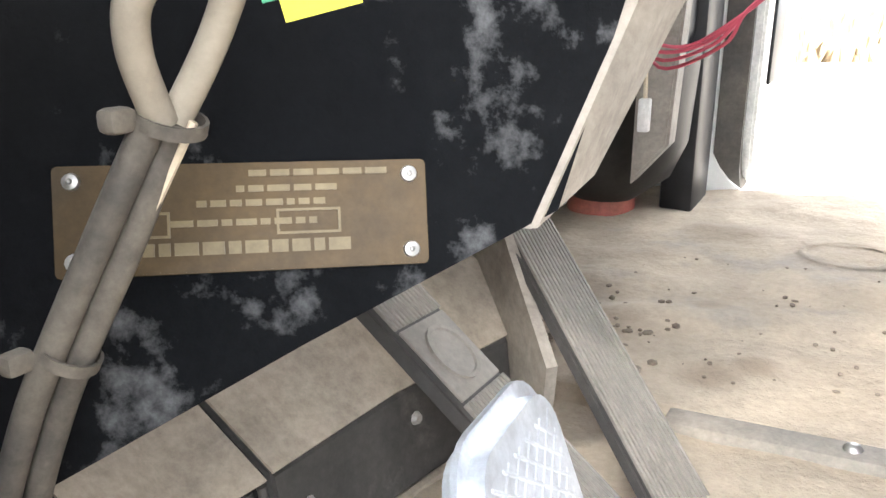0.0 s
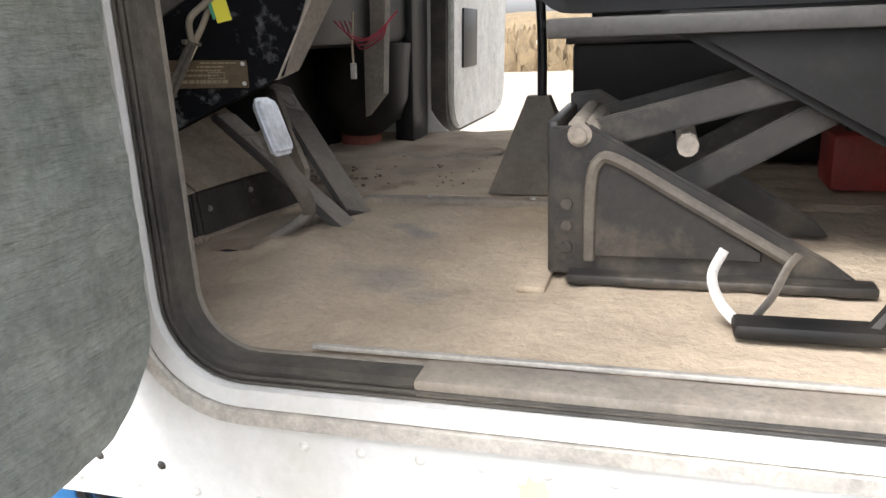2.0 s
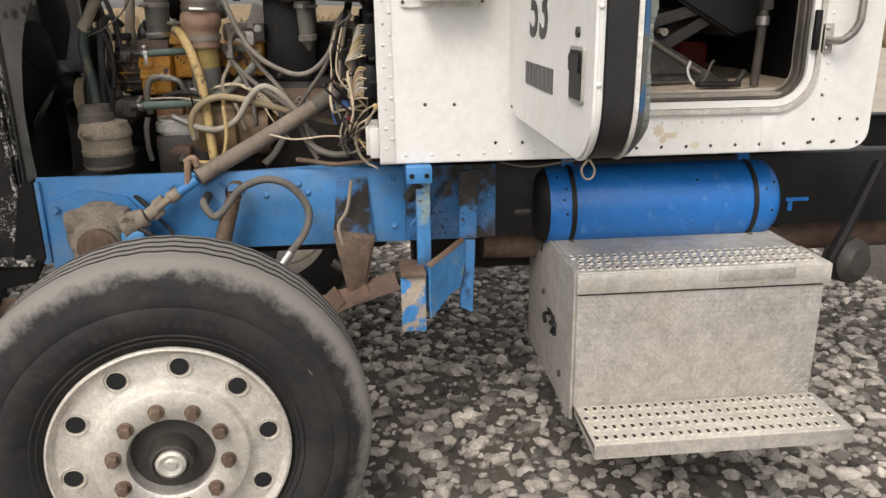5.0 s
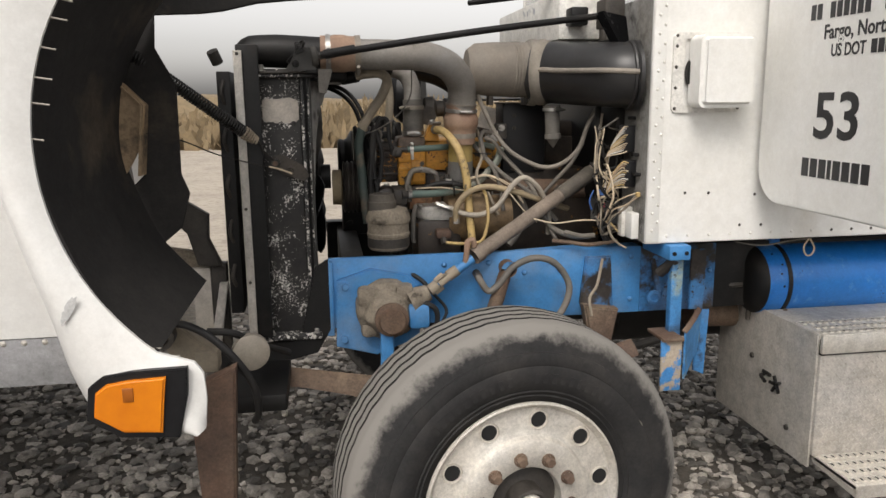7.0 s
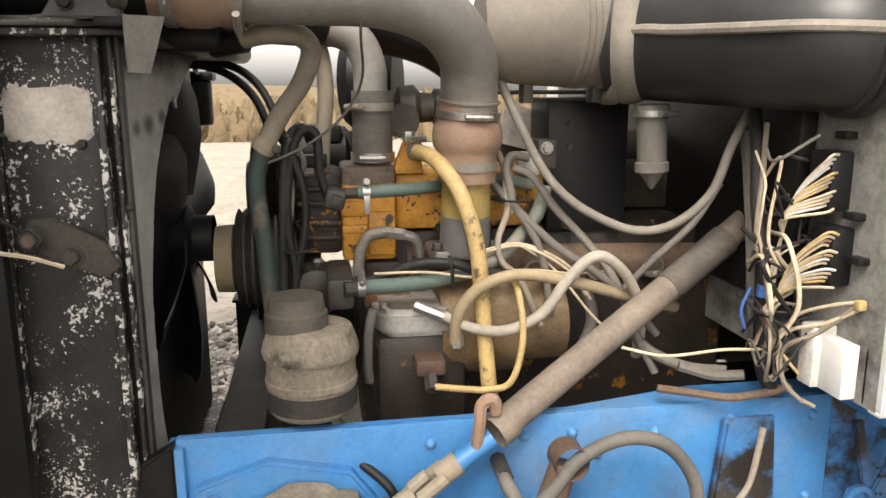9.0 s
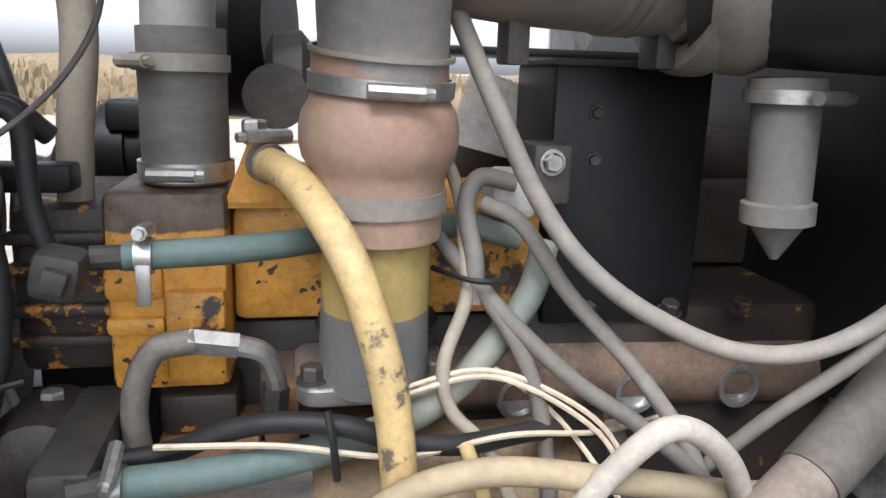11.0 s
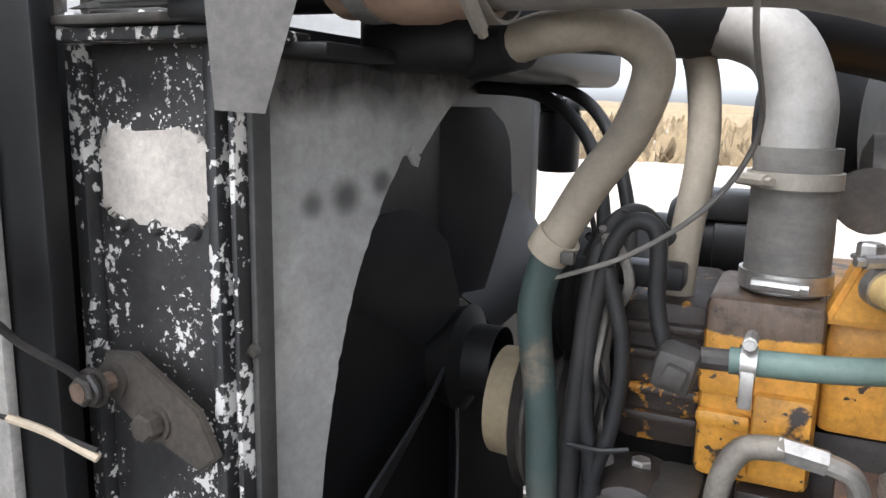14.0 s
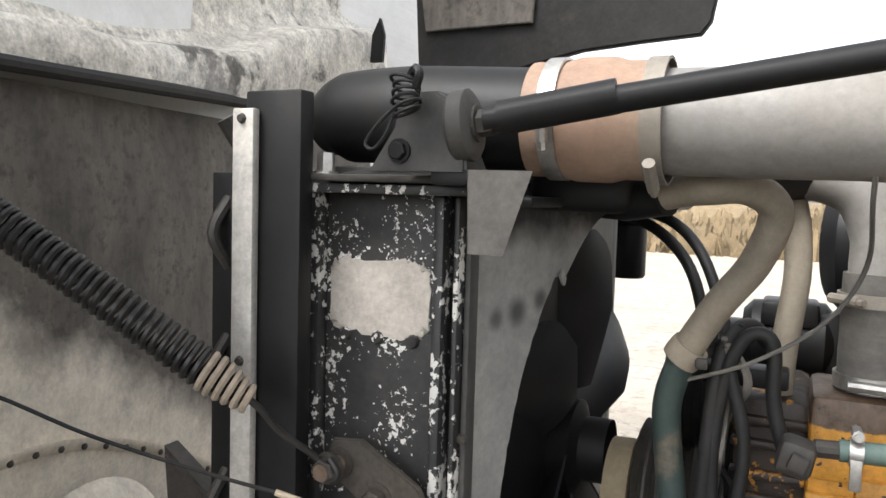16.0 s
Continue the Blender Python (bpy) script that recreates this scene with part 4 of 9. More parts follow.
for y0 in (0.085, 0.127, 0.170, 0.212):
    prof += [(y0 - 0.007, 0.5385), (y0 - 0.004, 0.518), (y0 + 0.004, 0.518), (y0 + 0.007, 0.5385)]
prof += [(0.248, 0.534), (0.262, 0.522), (0.278, 0.48), (0.285, 0.40), (0.28, 0.33), (0.25, 0.298)]
bm = lathe(prof, WC, (0, 1, 0), 240)
for v in bm.verts:
    r = math.hypot(v.co.x, v.co.z - WC[2])
    if r > 0.51 and 0.07 < v.co.y < 0.23:
        v.co.y += 0.0035 * math.sin(48 * math.atan2(v.co.z - WC[2], v.co.x))
tyre = part("tyre", bm, "tyre", wheel, "black tyre with a dusty grey ribbed tread", angle=50)
tyre.data.materials.append(M["rubber"])
for f in tyre.data.polygons:
    c = f.center
    if 0.07 < c.y < 0.23 and math.hypot(c.x, c.z - WC[2]) < 0.534:
        f.material_index = 1
# raised sidewall characters, unreadable
for k in range(22):
    a = radians(40 + k * 4.2 + (8 if k > 11 else 0))
    m = Matrix.Translation(WC) @ Matrix.Rotation(-a, 4, "Y") @ Matrix.Translation((0.385, -0.011, 0))
    part("sidewall_mark", box((-0.014, -0.002, -0.007), (0.014, 0.002, 0.007), m=m), "rubber", tyre)
part("scuff", lathe([(0, 0.02), (0.002, 0.016), (0.003, 0)], (0.36, -0.008, 0.725), (0, -1, 0), 10), "greyhose", tyre)
rim = part("rim", lathe([(0.25, 0.292), (0.05, 0.292), (0.028, 0.298), (0.010, 0.309), (0.002, 0.308), (0.0, 0.302), (0.012, 0.294), (0.020, 0.286), (0.020, 0.225), (0.012, 0.205), (-0.006, 0.196), (-0.010, 0.188), (-0.010, 0.118), (-0.006, 0.112), (0.03, 0.108), (0.035, 0.06)], WC, (0, 1, 0), 80), "alum", wheel, "pale aluminium disc wheel with hand holes")
for k in range(10):
    a = 2 * math.pi * (k + 0.22) / 10
    c = Vector((0.2515 * math.cos(a), 0.0, 0.53 + 0.2515 * math.sin(a)))
    bm = lathe([(0.004, 0.031), (-0.004, 0.029), (0.002, 0.024)], c + Vector((0, 0.018, 0)), (0, -1, 0), 20)
    part("hand_hole_lip", bm, "alum", rim)
    # flat black disc on the uncut rim: the hole's shade is its colour
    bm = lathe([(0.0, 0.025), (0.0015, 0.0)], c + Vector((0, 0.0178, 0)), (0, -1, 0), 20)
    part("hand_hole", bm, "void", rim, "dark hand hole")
for k in range(10):
    a = 2 * math.pi * (k + 0.75) / 10
    c = Vector((0.143 * math.cos(a), -0.010, 0.53 + 0.143 * math.sin(a)))
    bm = lathe([(0, 0.021), (0.004, 0.021), (0.006, 0.0165)], c, (0, -1, 0), 12)
    lathe([(0.004, 0.0165), (0.022, 0.0165), (0.026, 0.013), (0.026, 0)], c, (0, -1, 0), 6, bm)
    part("wheel_nut", bm, "rust", rim, angle=25)
part("hub_barrel", lathe([(0.03, 0.108), (0.02, 0.06), (-0.02, 0.055), (-0.035, 0.054), (-0.038, 0.046), (-0.03, 0.042), (-0.028, 0)], WC, (0, 1, 0), 36), "dirtmetal", wheel, "greasy hub with its oil cap")
part("oil_cap", lathe([(-0.028, 0.040), (-0.040, 0.038), (-0.044, 0.030), (-0.040, 0.018), (-0.046, 0.014), (-0.046, 0.0)], WC, (0, 1, 0), 24), "alum", wheel, "bright oil cap")
wheel.location = (-0.022, 0.15, 0)
wheel.rotation_euler = (0, 0, radians(8))
wheel2 = copy_thing(wheel, Matrix.Translation((0, 2.33, 0)) @ Matrix.Rotation(math.pi, 4, "Z"))

# ---- cab ----
cab = thing("truck_cab", (1.3, 1.4, 1.18), "white riveted truck cab with both doors swung open", "truck cab")
XF, XR, YN, YP, ZB, ZT = 0.577, 2.165, 0.54, 2.27, 1.185, 2.75
outer = rounded(XF, ZB, XR, ZT, (0.01, 0.06, 0.05, 0.02))
inner = rounded(1.022, 1.322, 1.952, 2.62, (0.12, 0.12, 0.1, 0.1))
near = part("side_panel", frame_slab(outer, inner, 0.012, at(XZ, 0, YN)), "white", cab)
far = part("side_panel", frame_slab(outer, rounded(0.84, 1.36, 1.90, 2.62, (0.12, 0.12, 0.1, 0.1)), 0.012, at(XZ, 0, YP)), "white", cab)
# bright trim and seal round the door opening
def ring(g):
    return rounded(1.022 - g, 1.322 - g, 1.952 + g, 2.62 + g, (0.12 + g, 0.12 + g, 0.1 + g, 0.1 + g), 8)


part("door_trim", frame_slab(ring(0.012), ring(-0.004), 0.016, at(XZ, 0, YN - 0.012)), "alum", cab, "bright aluminium door surround")
part("door_trim", frame_slab(ring(-0.006), ring(-0.027), 0.045, at(XZ, 0, YN - 0.006)), "white", cab)
part("door_seal", frame_slab(ring(-0.027), ring(-0.039), 0.03, at(XZ, 0, YN + 0.008)), "seal", cab, "black rubber door seal")
for g in (0.029, 0.036):
    part("seal_lip", frame_slab(ring(-g), ring(-g - 0.003), 0.006, at(XZ, 0, YN + 0.004)), "seal", cab)
part("door_pillar", frame_slab(ring(-0.036), ring(-0.047), 0.030, at(XZ, 0, YN + 0.017)), "seal", cab, "dusty dark inner pillar")
part("pillar_bead", frame_slab(ring(-0.043), ring(-0.049), 0.006, at(XZ, 0, YN + 0.047)), "pedalgrey", cab, "dusty pillar bead")
part("sill_lip", box((1.335, 0.5475, 1.350), (1.86, 0.60, 1.3715), 0.004), "dustyplastic", cab, "dust-covered door sill")
part("sill_strip", box((1.20, 0.598, 1.372), (1.86, 0.606, 1.3775), 0.001), "alum_dull", cab, "worn bright sill strip")
floor_bm = bmesh.new()
nx, ny = 110, 120
gridv = []
for j in range(ny + 1):
    row = []
    for i in range(nx + 1):
        x, y = 0.60 + (XR - 0.62) * i / nx, YN + 0.03 + (YP - YN - 0.03) * j / ny
        z = 1.366 + 0.005 * noise.noise(Vector((x * 5, y * 5, 0))) + 0.0035 * noise.noise(Vector((x * 17, y * 17, 2))) + 0.002 * noise.noise(Vector((x * 36, y * 30, 7)))
        z += 0.026 * math.exp(-((x - 1.02) ** 2 / 0.010 + (y - 1.0) ** 2 / 0.022))
        hole = math.hypot(x - 0.905, (y - 0.942) * 1.5)
        z += 0.008 * math.exp(-((hole - 0.055) / 0.022) ** 2) - 0.016 * math.exp(-(hole / 0.026) ** 2)
        if y > 1.345:
            z += 0.010 + 0.006 * noise.noise(Vector((x * 9, y * 9, 5))) + 0.004 * math.sin((y - 0.25 * x) * 48) * math.exp(-((y - 1.62) / 0.16) ** 2)
        row.append(floor_bm.verts.new((x, y, z)))
    gridv.append(row)
for j in range(ny):
    for i in range(nx):
        floor_bm.faces.new((gridv[j][i], gridv[j][i + 1], gridv[j + 1][i + 1], gridv[j + 1][i]))
part("floor_mat", floor_bm, "dirtfloor", cab, "floor mat buried in tan dust")
part("floor_pan", box((0.60, YN + 0.012, 1.20), (XR - 0.02, YP, 1.35)), "blackmetal", cab)
part("floor_strip", box((0.97, 1.318, 1.357), (1.45, 1.349, 1.377), 0.004), "dustyplastic", cab, "dusty joint strip across the floor")
me = dome_mesh(0.008, 0.005)
me.materials.append(M["steel"])
spread("strip_screw", me, [(1.12, 1.335, 1.377), (1.33, 1.335, 1.377)], cab, turn=Matrix.Rotation(radians(-90), 4, "X"))
part("floor_emblem", lathe([(0, 0.054), (0.0012, 0.057), (0.0012, 0.061), (0, 0.064)], (1.10, 1.88, 1.380), (0, 0, 1), 30), "dirtfloor", cab, "embossed ring in the floor mat")
for k in range(13):
    x = 0.955 + 0.0085 * k
    bm = tube([(x, 0.925, 1.371 + 0.004 * math.sin(k * 0.5)), (x + 0.006, 0.95, 1.3795), (x + 0.012, 0.98, 1.382), (x + 0.018, 1.005, 1.379)], 0.0014, 6, 3)
    part("mat_rib", bm, "dirtfloor", cab)
random.seed(41)
bm = bmesh.new()
for k in range(260):
    if k < 120:
        x, y = random.gauss(0.80, 0.07), random.gauss(1.50, 0.07)
        r = random.uniform(0.0015, 0.006)
    elif k < 180:
        f = random.random()
        x, y = 0.66 + 0.16 * f + random.gauss(0, 0.012), 0.892 + 0.045 * f + random.gauss(0, 0.010)
        r = random.uniform(0.003, 0.010)
    else:
        x, y = random.uniform(0.80, 1.35), random.uniform(1.4, 1.8)
        r = random.uniform(0.001, 0.0035)
    if x < 0.62:
        continue
    m = Matrix.Translation((x, y, 1.368 + (0.010 if y > 1.35 else 0.0))) @ Matrix.Rotation(random.random() * 6, 4, "Z") @ Matrix.Diagonal((r * random.uniform(0.8, 1.6), r, r * random.uniform(0.5, 0.9), 1))
    bmesh.ops.create_icosphere(bm, subdivisions=1, radius=1, matrix=m)
clods = part("dried_dirt", bm, "clod", cab, "dark crumbs of dried dirt")
tagged(clods, kind="stuff")
part("firewall", box((XF, YN + 0.012, ZB), (0.605, YP, 2.04), 0.0), "firewallgrey", cab, "grimy firewall with shade painted into its grey")
part("inner_firewall", box((0.606, YN + 0.03, 1.36), (0.612, YP - 0.02, 2.0)), "blackmetal", cab, "dark inner firewall lining")
part("windshield_header", box((XF, YN + 0.012, 2.62), (0.605, YP, 2.72), 0.0), "white", cab)
part("windshield_post", box((XF, 1.38, 2.04), (0.605, 1.43, 2.62)), "black", cab)
screen = part("windshield", box((0.588, YN + 0.012, 2.04), (0.594, YP, 2.62)), "glass", cab, "clear windshield glass")
screen.visible_shadow = False
part("roof", box((XF, YN + 0.012, 2.72), (XR, YP, 2.75)), "white", cab)
part("back_wall", box((XR - 0.03, YN + 0.012, 1.35), (XR, YP, 2.72)), "blackmetal", cab, "dark padded rear wall")
part("lower_skirt", box((XF, YN + 0.002, ZB - 0.004), (XR - 0.05, YN + 0.03, ZB + 0.004), 0.002), "white_worn", cab)
part("seam_strip", box((1.80, YN - 0.003, 1.188), (1.845, YN, 1.30), 0.001), "white", cab)
part("seam_strip", box((XF + 0.002, YN - 0.004, 1.19), (0.625, YN, 2.7), 0.001), "white", cab, "riveted corner strip")
part("interior_side", box((0.61, YN + 0.05, 1.40), (1.0, YN + 0.06, 2.7)), "black", cab)
part("interior_rear_side", box((1.985, YN + 0.05, 1.40), (2.13, YN + 0.06, 2.7)), "black", cab)
part("headliner", box((0.62, YN + 0.05, 2.68), (2.12, YP - 0.02, 2.70)), "blackmetal", cab)
# rivets
me = dome_mesh(0.0062, 0.0035)
me.materials.append(M["white_worn"])
dark = dome_mesh(0.0058, 0.003)
dark.materials.append(M["dirtmetal"])
spots, holes = [], []
z = 1.23
while z < 2.7:
    spots.append((0.598, YN - 0.004, z))
    spots.append((0.618, YN - 0.004, z + 0.03))
    z += 0.062
for i in range(18):
    x = 0.658 + i * 0.0815
    (holes if x > 1.29 else spots).append((x, YN, 1.208))
for i in range(9):
    spots.append((1.21 + 0.0655 * i, YN, 1.285))
for x, zz in ((0.72, 1.362), (0.99, 1.35), (0.81, 1.36), (1.023, 1.237), (0.938, 1.239), (1.97, 1.283), (2.06, 1.283), (1.97, 1.21), (2.05, 1.21), (2.12, 1.28), (1.99, 1.36), (2.13, 1.205)):
    holes.append((x, YN, zz))
for i in range(8):
    spots.append((1.995, YN, 1.36 + 0.05 * i))
spread("rivet", me, spots, near)
spread("screw_hole", dark, holes, near)
random.seed(31)
for cx, cz, rx, rz in ((1.46, 1.262, 0.022, 0.020), (1.50, 1.245, 0.030, 0.012), (1.475, 1.232, 0.014, 0.012), (1.585, 1.212, 0.022, 0.012)):
    pts = [(cx + rx * math.cos(6.283 * k / 22) * random.uniform(0.6, 1.1), cz + rz * math.sin(6.283 * k / 22) * random.uniform(0.6, 1.1)) for k in range(22)]
    part("grease_smudge", slab(pts, 0.0012, at(XZ, 0, YN - 0.001)), "stain", near, "yellowish grease smudge")
# cowl hinge cover and firewall bits over the air cleaner
part("cowl_box", box((0.40, 1.05, 1.93), (0.575, 2.1, 2.12), 0.01), "white_worn", cab, "dented white cowl box")
part("cowl_vent", box((0.43, 0.98, 1.98), (0.50, 1.06, 2.05), 0.008), "blackmetal", cab)
part("wiper_motor", tube([(0.46, 1.2, 2.14), (0.46, 1.32, 2.16)], 0.035, 14, 1), "blackmetal", cab)
part("wiper_arm", tube([(0.42, 1.1, 2.13), (0.30, 1.25, 2.12), (0.10, 1.4, 2.11)], 0.012, 8, 3), "blackmetal", cab)
part("strut_bracket", box((0.50, 0.80, 1.955), (0.577, 0.90, 2.06), 0.006), "dirtmetal", cab)
part("support_strut", tube([(-0.545, 0.70, 1.852), (-0.50, 0.705, 1.858), (0.0, 0.76, 1.935), (0.53, 0.85, 2.005)], 0.0125, 12, 3), "blackmetal", cab, "black hood support strut")
part("strut_collar", tube([(-0.535, 0.702, 1.853), (-0.43, 0.714, 1.872)], 0.016, 12, 1), "blackmetal", cab)

# ---- air intake vent on the cab side ----
vent = thing("intake_vent", (0.75, 0.5, 1.64), "white moulded air intake scoop on the cab side", "vent")
part("flange", frame_slab(rounded(0.648, 1.645, 0.905, 1.915, 0.02), rounded(0.69, 1.67, 0.885, 1.895, 0.01), 0.010, at(XZ, 0, 0.53)), "white_worn", vent)
bm = slab(rounded(0.70, 1.662, 0.90, 1.905, 0.025), 0.115, at(XZ, 0, 0.42), 0.018, seg=3)
part("scoop", bm, "white", vent)
part("duct_ring", lathe([(0, 0.0), (0, 0.085), (0.02, 0.085), (0.02, 0.0)], (0.775, 0.528, 1.78), (0, -1, 0), 30), "blackmetal", vent)
me2 = dome_mesh(0.006, 0.004)
me2.materials.append(M["dirtmetal"])
spread("vent_screw", me2, [(x, 0.53, z) for x in (0.66, 0.895) for z in (1.66, 1.73, 1.80, 1.87, 1.905)], vent)

# ---- grab handle ----
grab = thing("grab_handle", (1.985, 0.5, 1.5), "bent bright steel grab handle beside the door", "grab handle")
part("bar", tube([(1.975, 0.525, 1.53), (2.0, 0.49, 1.53), (2.03, 0.47, 1.57), (2.035, 0.465, 1.65), (2.035, 0.465, 2.0), (2.03, 0.47, 2.2), (2.0, 0.5, 2.25), (1.975, 0.53, 2.25)], 0.012, 12, 5), "steel", grab)
part("base_plate", box((1.955, 0.528, 1.49), (1.995, 0.540, 1.58), 0.003), "alum_dull", grab)
part("base_plate", box((1.955, 0.528, 2.21), (1.995, 0.540, 2.30), 0.003), "alum_dull", grab)
me3 = dome_mesh(0.008, 0.006)
me3.materials.append(M["steel"])
spread("plate_screw", me3, [(1.975, 0.528, z) for z in (1.505, 1.565, 2.225, 2.285)], grab)
part("hinge", box((1.925, 0.515, 1.50), (1.945, 0.53, 1.62), 0.003), "blackmetal", grab)

# ---- driver's door, open square to the cab ----
door = thing("cab_door", (1.03, 0.5, 1.33), "white truck door standing fully open, lining torn", "truck door")


def door_outline(g):
    return rounded(-0.390 + g, 1.335 + g, 0.505 - g, 2.60 - g, (0.13 - g * 0.6, 0.13 - g * 0.6, 0.1, 0.1), 8)


skin = part("door_skin", slab(door_outline(0), 0.018, at(YZ, 0.972), 0.006), "white", door, "white painted outer skin")
part("edge_seal", slab(door_outline(0.004), 0.062, at(YZ, 0.990), 0.004), "blackseal", door, "thick black rubber edge seal")
part("pinch_strip", slab(door_outline(0.001), 0.009, at(YZ, 1.052), 0.002), "white_worn", door)
part("inner_pan", slab(door_outline(0.006), 0.013, at(YZ, 1.061), 0.003), "panblue", door, "blue inner pan edge")
# quilted lining with a torn seam
bm = bmesh.new()
ny, nz = 64, 90
o = [Vector((p[0], p[1])) for p in door_outline(0.045)]
gv = {}
for j in range(nz + 1):
    for i in range(ny + 1):
        y, zz = -0.378 + 0.868 * i / ny, 1.352 + 1.21 * j / nz
        r = 0.12
        cx, cz = min(max(y, -0.378 + r), 0.49 - r), min(max(zz, 1.352 + r), 2.562 - r)
        d = Vector((y - cx, zz - cz))
        if d.length > r:
            d = d.normalized() * r
            y, zz = cx + d.x, cz + d.y
        bulge = 0.010 * noise.noise(Vector((y * 7, zz * 7, 1))) + 0.006 * noise.noise(Vector((y * 22, zz * 30, 7)))
        seam = abs(zz - (1.525 + 0.012 * math.sin(y * 9) + 0.006 * math.sin(y * 31)))
        bulge -= 0.012 * math.exp(-(seam / 0.010) ** 2) * (1 if -0.30 < y < 0.26 else 0)
        gv[i, j] = bm.verts.new((1.086 + bulge, y, zz))
for j in range(nz):
    for i in range(ny):
        bm.faces.new((gv[i, j], gv[i + 1, j], gv[i + 1, j + 1], gv[i, j + 1]))
edge = [e for e in bm.edges if e.is_boundary]
ext = bmesh.ops.extrude_edge_only(bm, edges=edge)
for v in [g for g in ext["geom"] if isinstance(g, bmesh.types.BMVert)]:
    v.co.x = 1.072
part("door_lining", bm, "felt", door, "grey-green insulation lining with a torn seam")
part("torn_seam", tube([(1.078, -0.29, 1.532), (1.079, -0.2, 1.529), (1.080, -0.08, 1.523), (1.079, 0.06, 1.525), (1.078, 0.24, 1.524)], 0.0045, 8, 8), "rustfoam", door, "orange foam showing in the tear")
bm = bmesh.new()
random.seed(14)
flap = []
for k in range(57):
    y = -0.31 + 0.01 * k
    top = 1.524 + 0.012 * math.sin(y * 9) * 0.3 + random.uniform(-0.005, 0.004)
    out = 0.004 * math.sin(k * 0.9) + random.uniform(0, 0.004)
    flap.append([bm.verts.new((1.086, y, 1.500)), bm.verts.new((1.092 + out, y, top - 0.008)), bm.verts.new((1.094 + out, y, top)), bm.verts.new((1.088 + out, y, top - 0.003))])
for p, q in zip(flap, flap[1:]):
    for k in range(3):
        bm.faces.new((p[k], p[k + 1], q[k + 1], q[k]))
part("torn_flap", bm, "felt", door, "ragged torn lining edge")
part("lining_fold", box((1.080, 0.055, 1.54), (1.0895, 0.064, 2.4), 0.004), "felt", door)
spread("edge_rivet", me, [(0.980, -0.391, 1.50 + 0.14 * k) for k in range(7)], door)
# handle
h = part("handle_plate", slab(rounded(-0.325, 1.455, -0.222, 1.565, 0.01), 0.006, at(YZ, 0.966), 0.001), "alum_dull", door, "recessed door handle")
part("handle_recess", slab(rounded(-0.318, 1.462, -0.229, 1.558, 0.01), 0.003, at(YZ, 0.9645)), "blackmetal", h, "black handle cup")
part("handle_paddle", slab(rounded(-0.314, 1.515, -0.233, 1.552, 0.008), 0.006, at(YZ, 0.960), 0.002), "blackmetal", h)
part("lock", lathe([(0, 0.011), (0.006, 0.010), (0.006, 0)], (0.972, -0.27, 1.592), (-1, 0, 0), 14), "dirtmetal", door)


def lettering(text, size, y, z, name, fit_width):
    """Painted words on the outer skin, read from in front of the door."""
    cu = bpy.data.curves.new(name, "FONT")
    cu.body, cu.size, cu.extrude, cu.resolution_u, cu.offset = text, size, 0.0006, 3, size * 0.018
    tmp = bpy.data.objects.new(name, cu)
    scene.collection.objects.link(tmp)
    bpy.context.view_layer.update()
    me = bpy.data.meshes.new_from_object(tmp.evaluated_get(bpy.context.evaluated_depsgraph_get()))
    bpy.data.objects.remove(tmp)
    xs = [v.co.x for v in me.vertices]
    k = fit_width / (max(xs) - min(xs))
    turn = Matrix(((0, 0, -1, 0), (-1, 0, 0, 0), (0, 1, 0, 0), (0, 0, 0, 1)))
    me.transform(Matrix.Translation((0.9712, y, z)) @ turn @ Matrix.Diagonal((k, 1, 1, 1)) @ Matrix.Translation((-min(xs), 0, 0)))
    me.materials.append(M["letter"])
    ob = new(name, me)
    attach(ob, skin)


def bars(y, z, widths, h, gap=0.012):
    """Plain bars in place of writing."""
    for w in widths:
        part("painted_bar", box((0.9704, y - w, z), (0.9722, y, z + h)), "letter", skin)
        y -= w + gap


lettering("53", 0.195, 0.206, 1.572, "unit_number", 0.20)
bars(0.25, 1.447, [0.033, 0.033, 0.033, 0.016, 0.033, 0.033, 0.033, 0.033], 0.058, 0.009)
for y0, cnt in ((0.262, 2), (0.17, 6), (-0.06, 7)):
    bars(y0, 1.928, [0.022] * cnt, 0.046, 0.008)
lettering("Fargo, North Dakota", 0.06, 0.19, 1.868, "place_name", 0.46)
lettering("US DOT", 0.052, 0.152, 1.815, "carrier_mark", 0.15)
bars(-0.02, 1.815, [0.022] * 6, 0.038, 0.006)

# ---- passenger door ----
pdoor = thing("passenger_door", (0.9, 2.6, 1.37), "white passenger door standing open", "truck door")
part("door_skin", slab(rounded(2.30, 1.38, 3.22, 2.6, 0.12), 0.03, at(YZ, 0.83), 0.006), "white", pdoor)
part("edge_seal", slab(rounded(2.29, 1.385, 3.21, 2.59, 0.12), 0.05, at(YZ, 0.86)), "seal", pdoor)
part("door_lining", slab(rounded(2.31, 1.40, 3.19, 2.57, 0.12), 0.02, at(YZ, 0.91), 0.006), "white_worn", pdoor)
part("grille", box((0.93, 2.42, 1.60), (0.937, 2.62, 1.79), 0.003), "black", pdoor)
part("post_trim", box((0.80, 2.10, 1.39), (0.86, 2.26, 2.6), 0.01), "black", pdoor)

# ---- dash, pedals and the rest of the cab's inside ----
dash = thing("dash_panel", (0.9, 1.0, 1.56), "scuffed black lower dash panel with a data plate", "dashboard")
n = Vector((0.6, -0.75, 0.3)).normalized()
P0 = Vector((0.9425, 0.98, 1.635))


def on_dash(y, z):
    return Vector((P0.x - (n.y * (y - P0.y) + n.z * (z - P0.z)) / n.x, y, z))


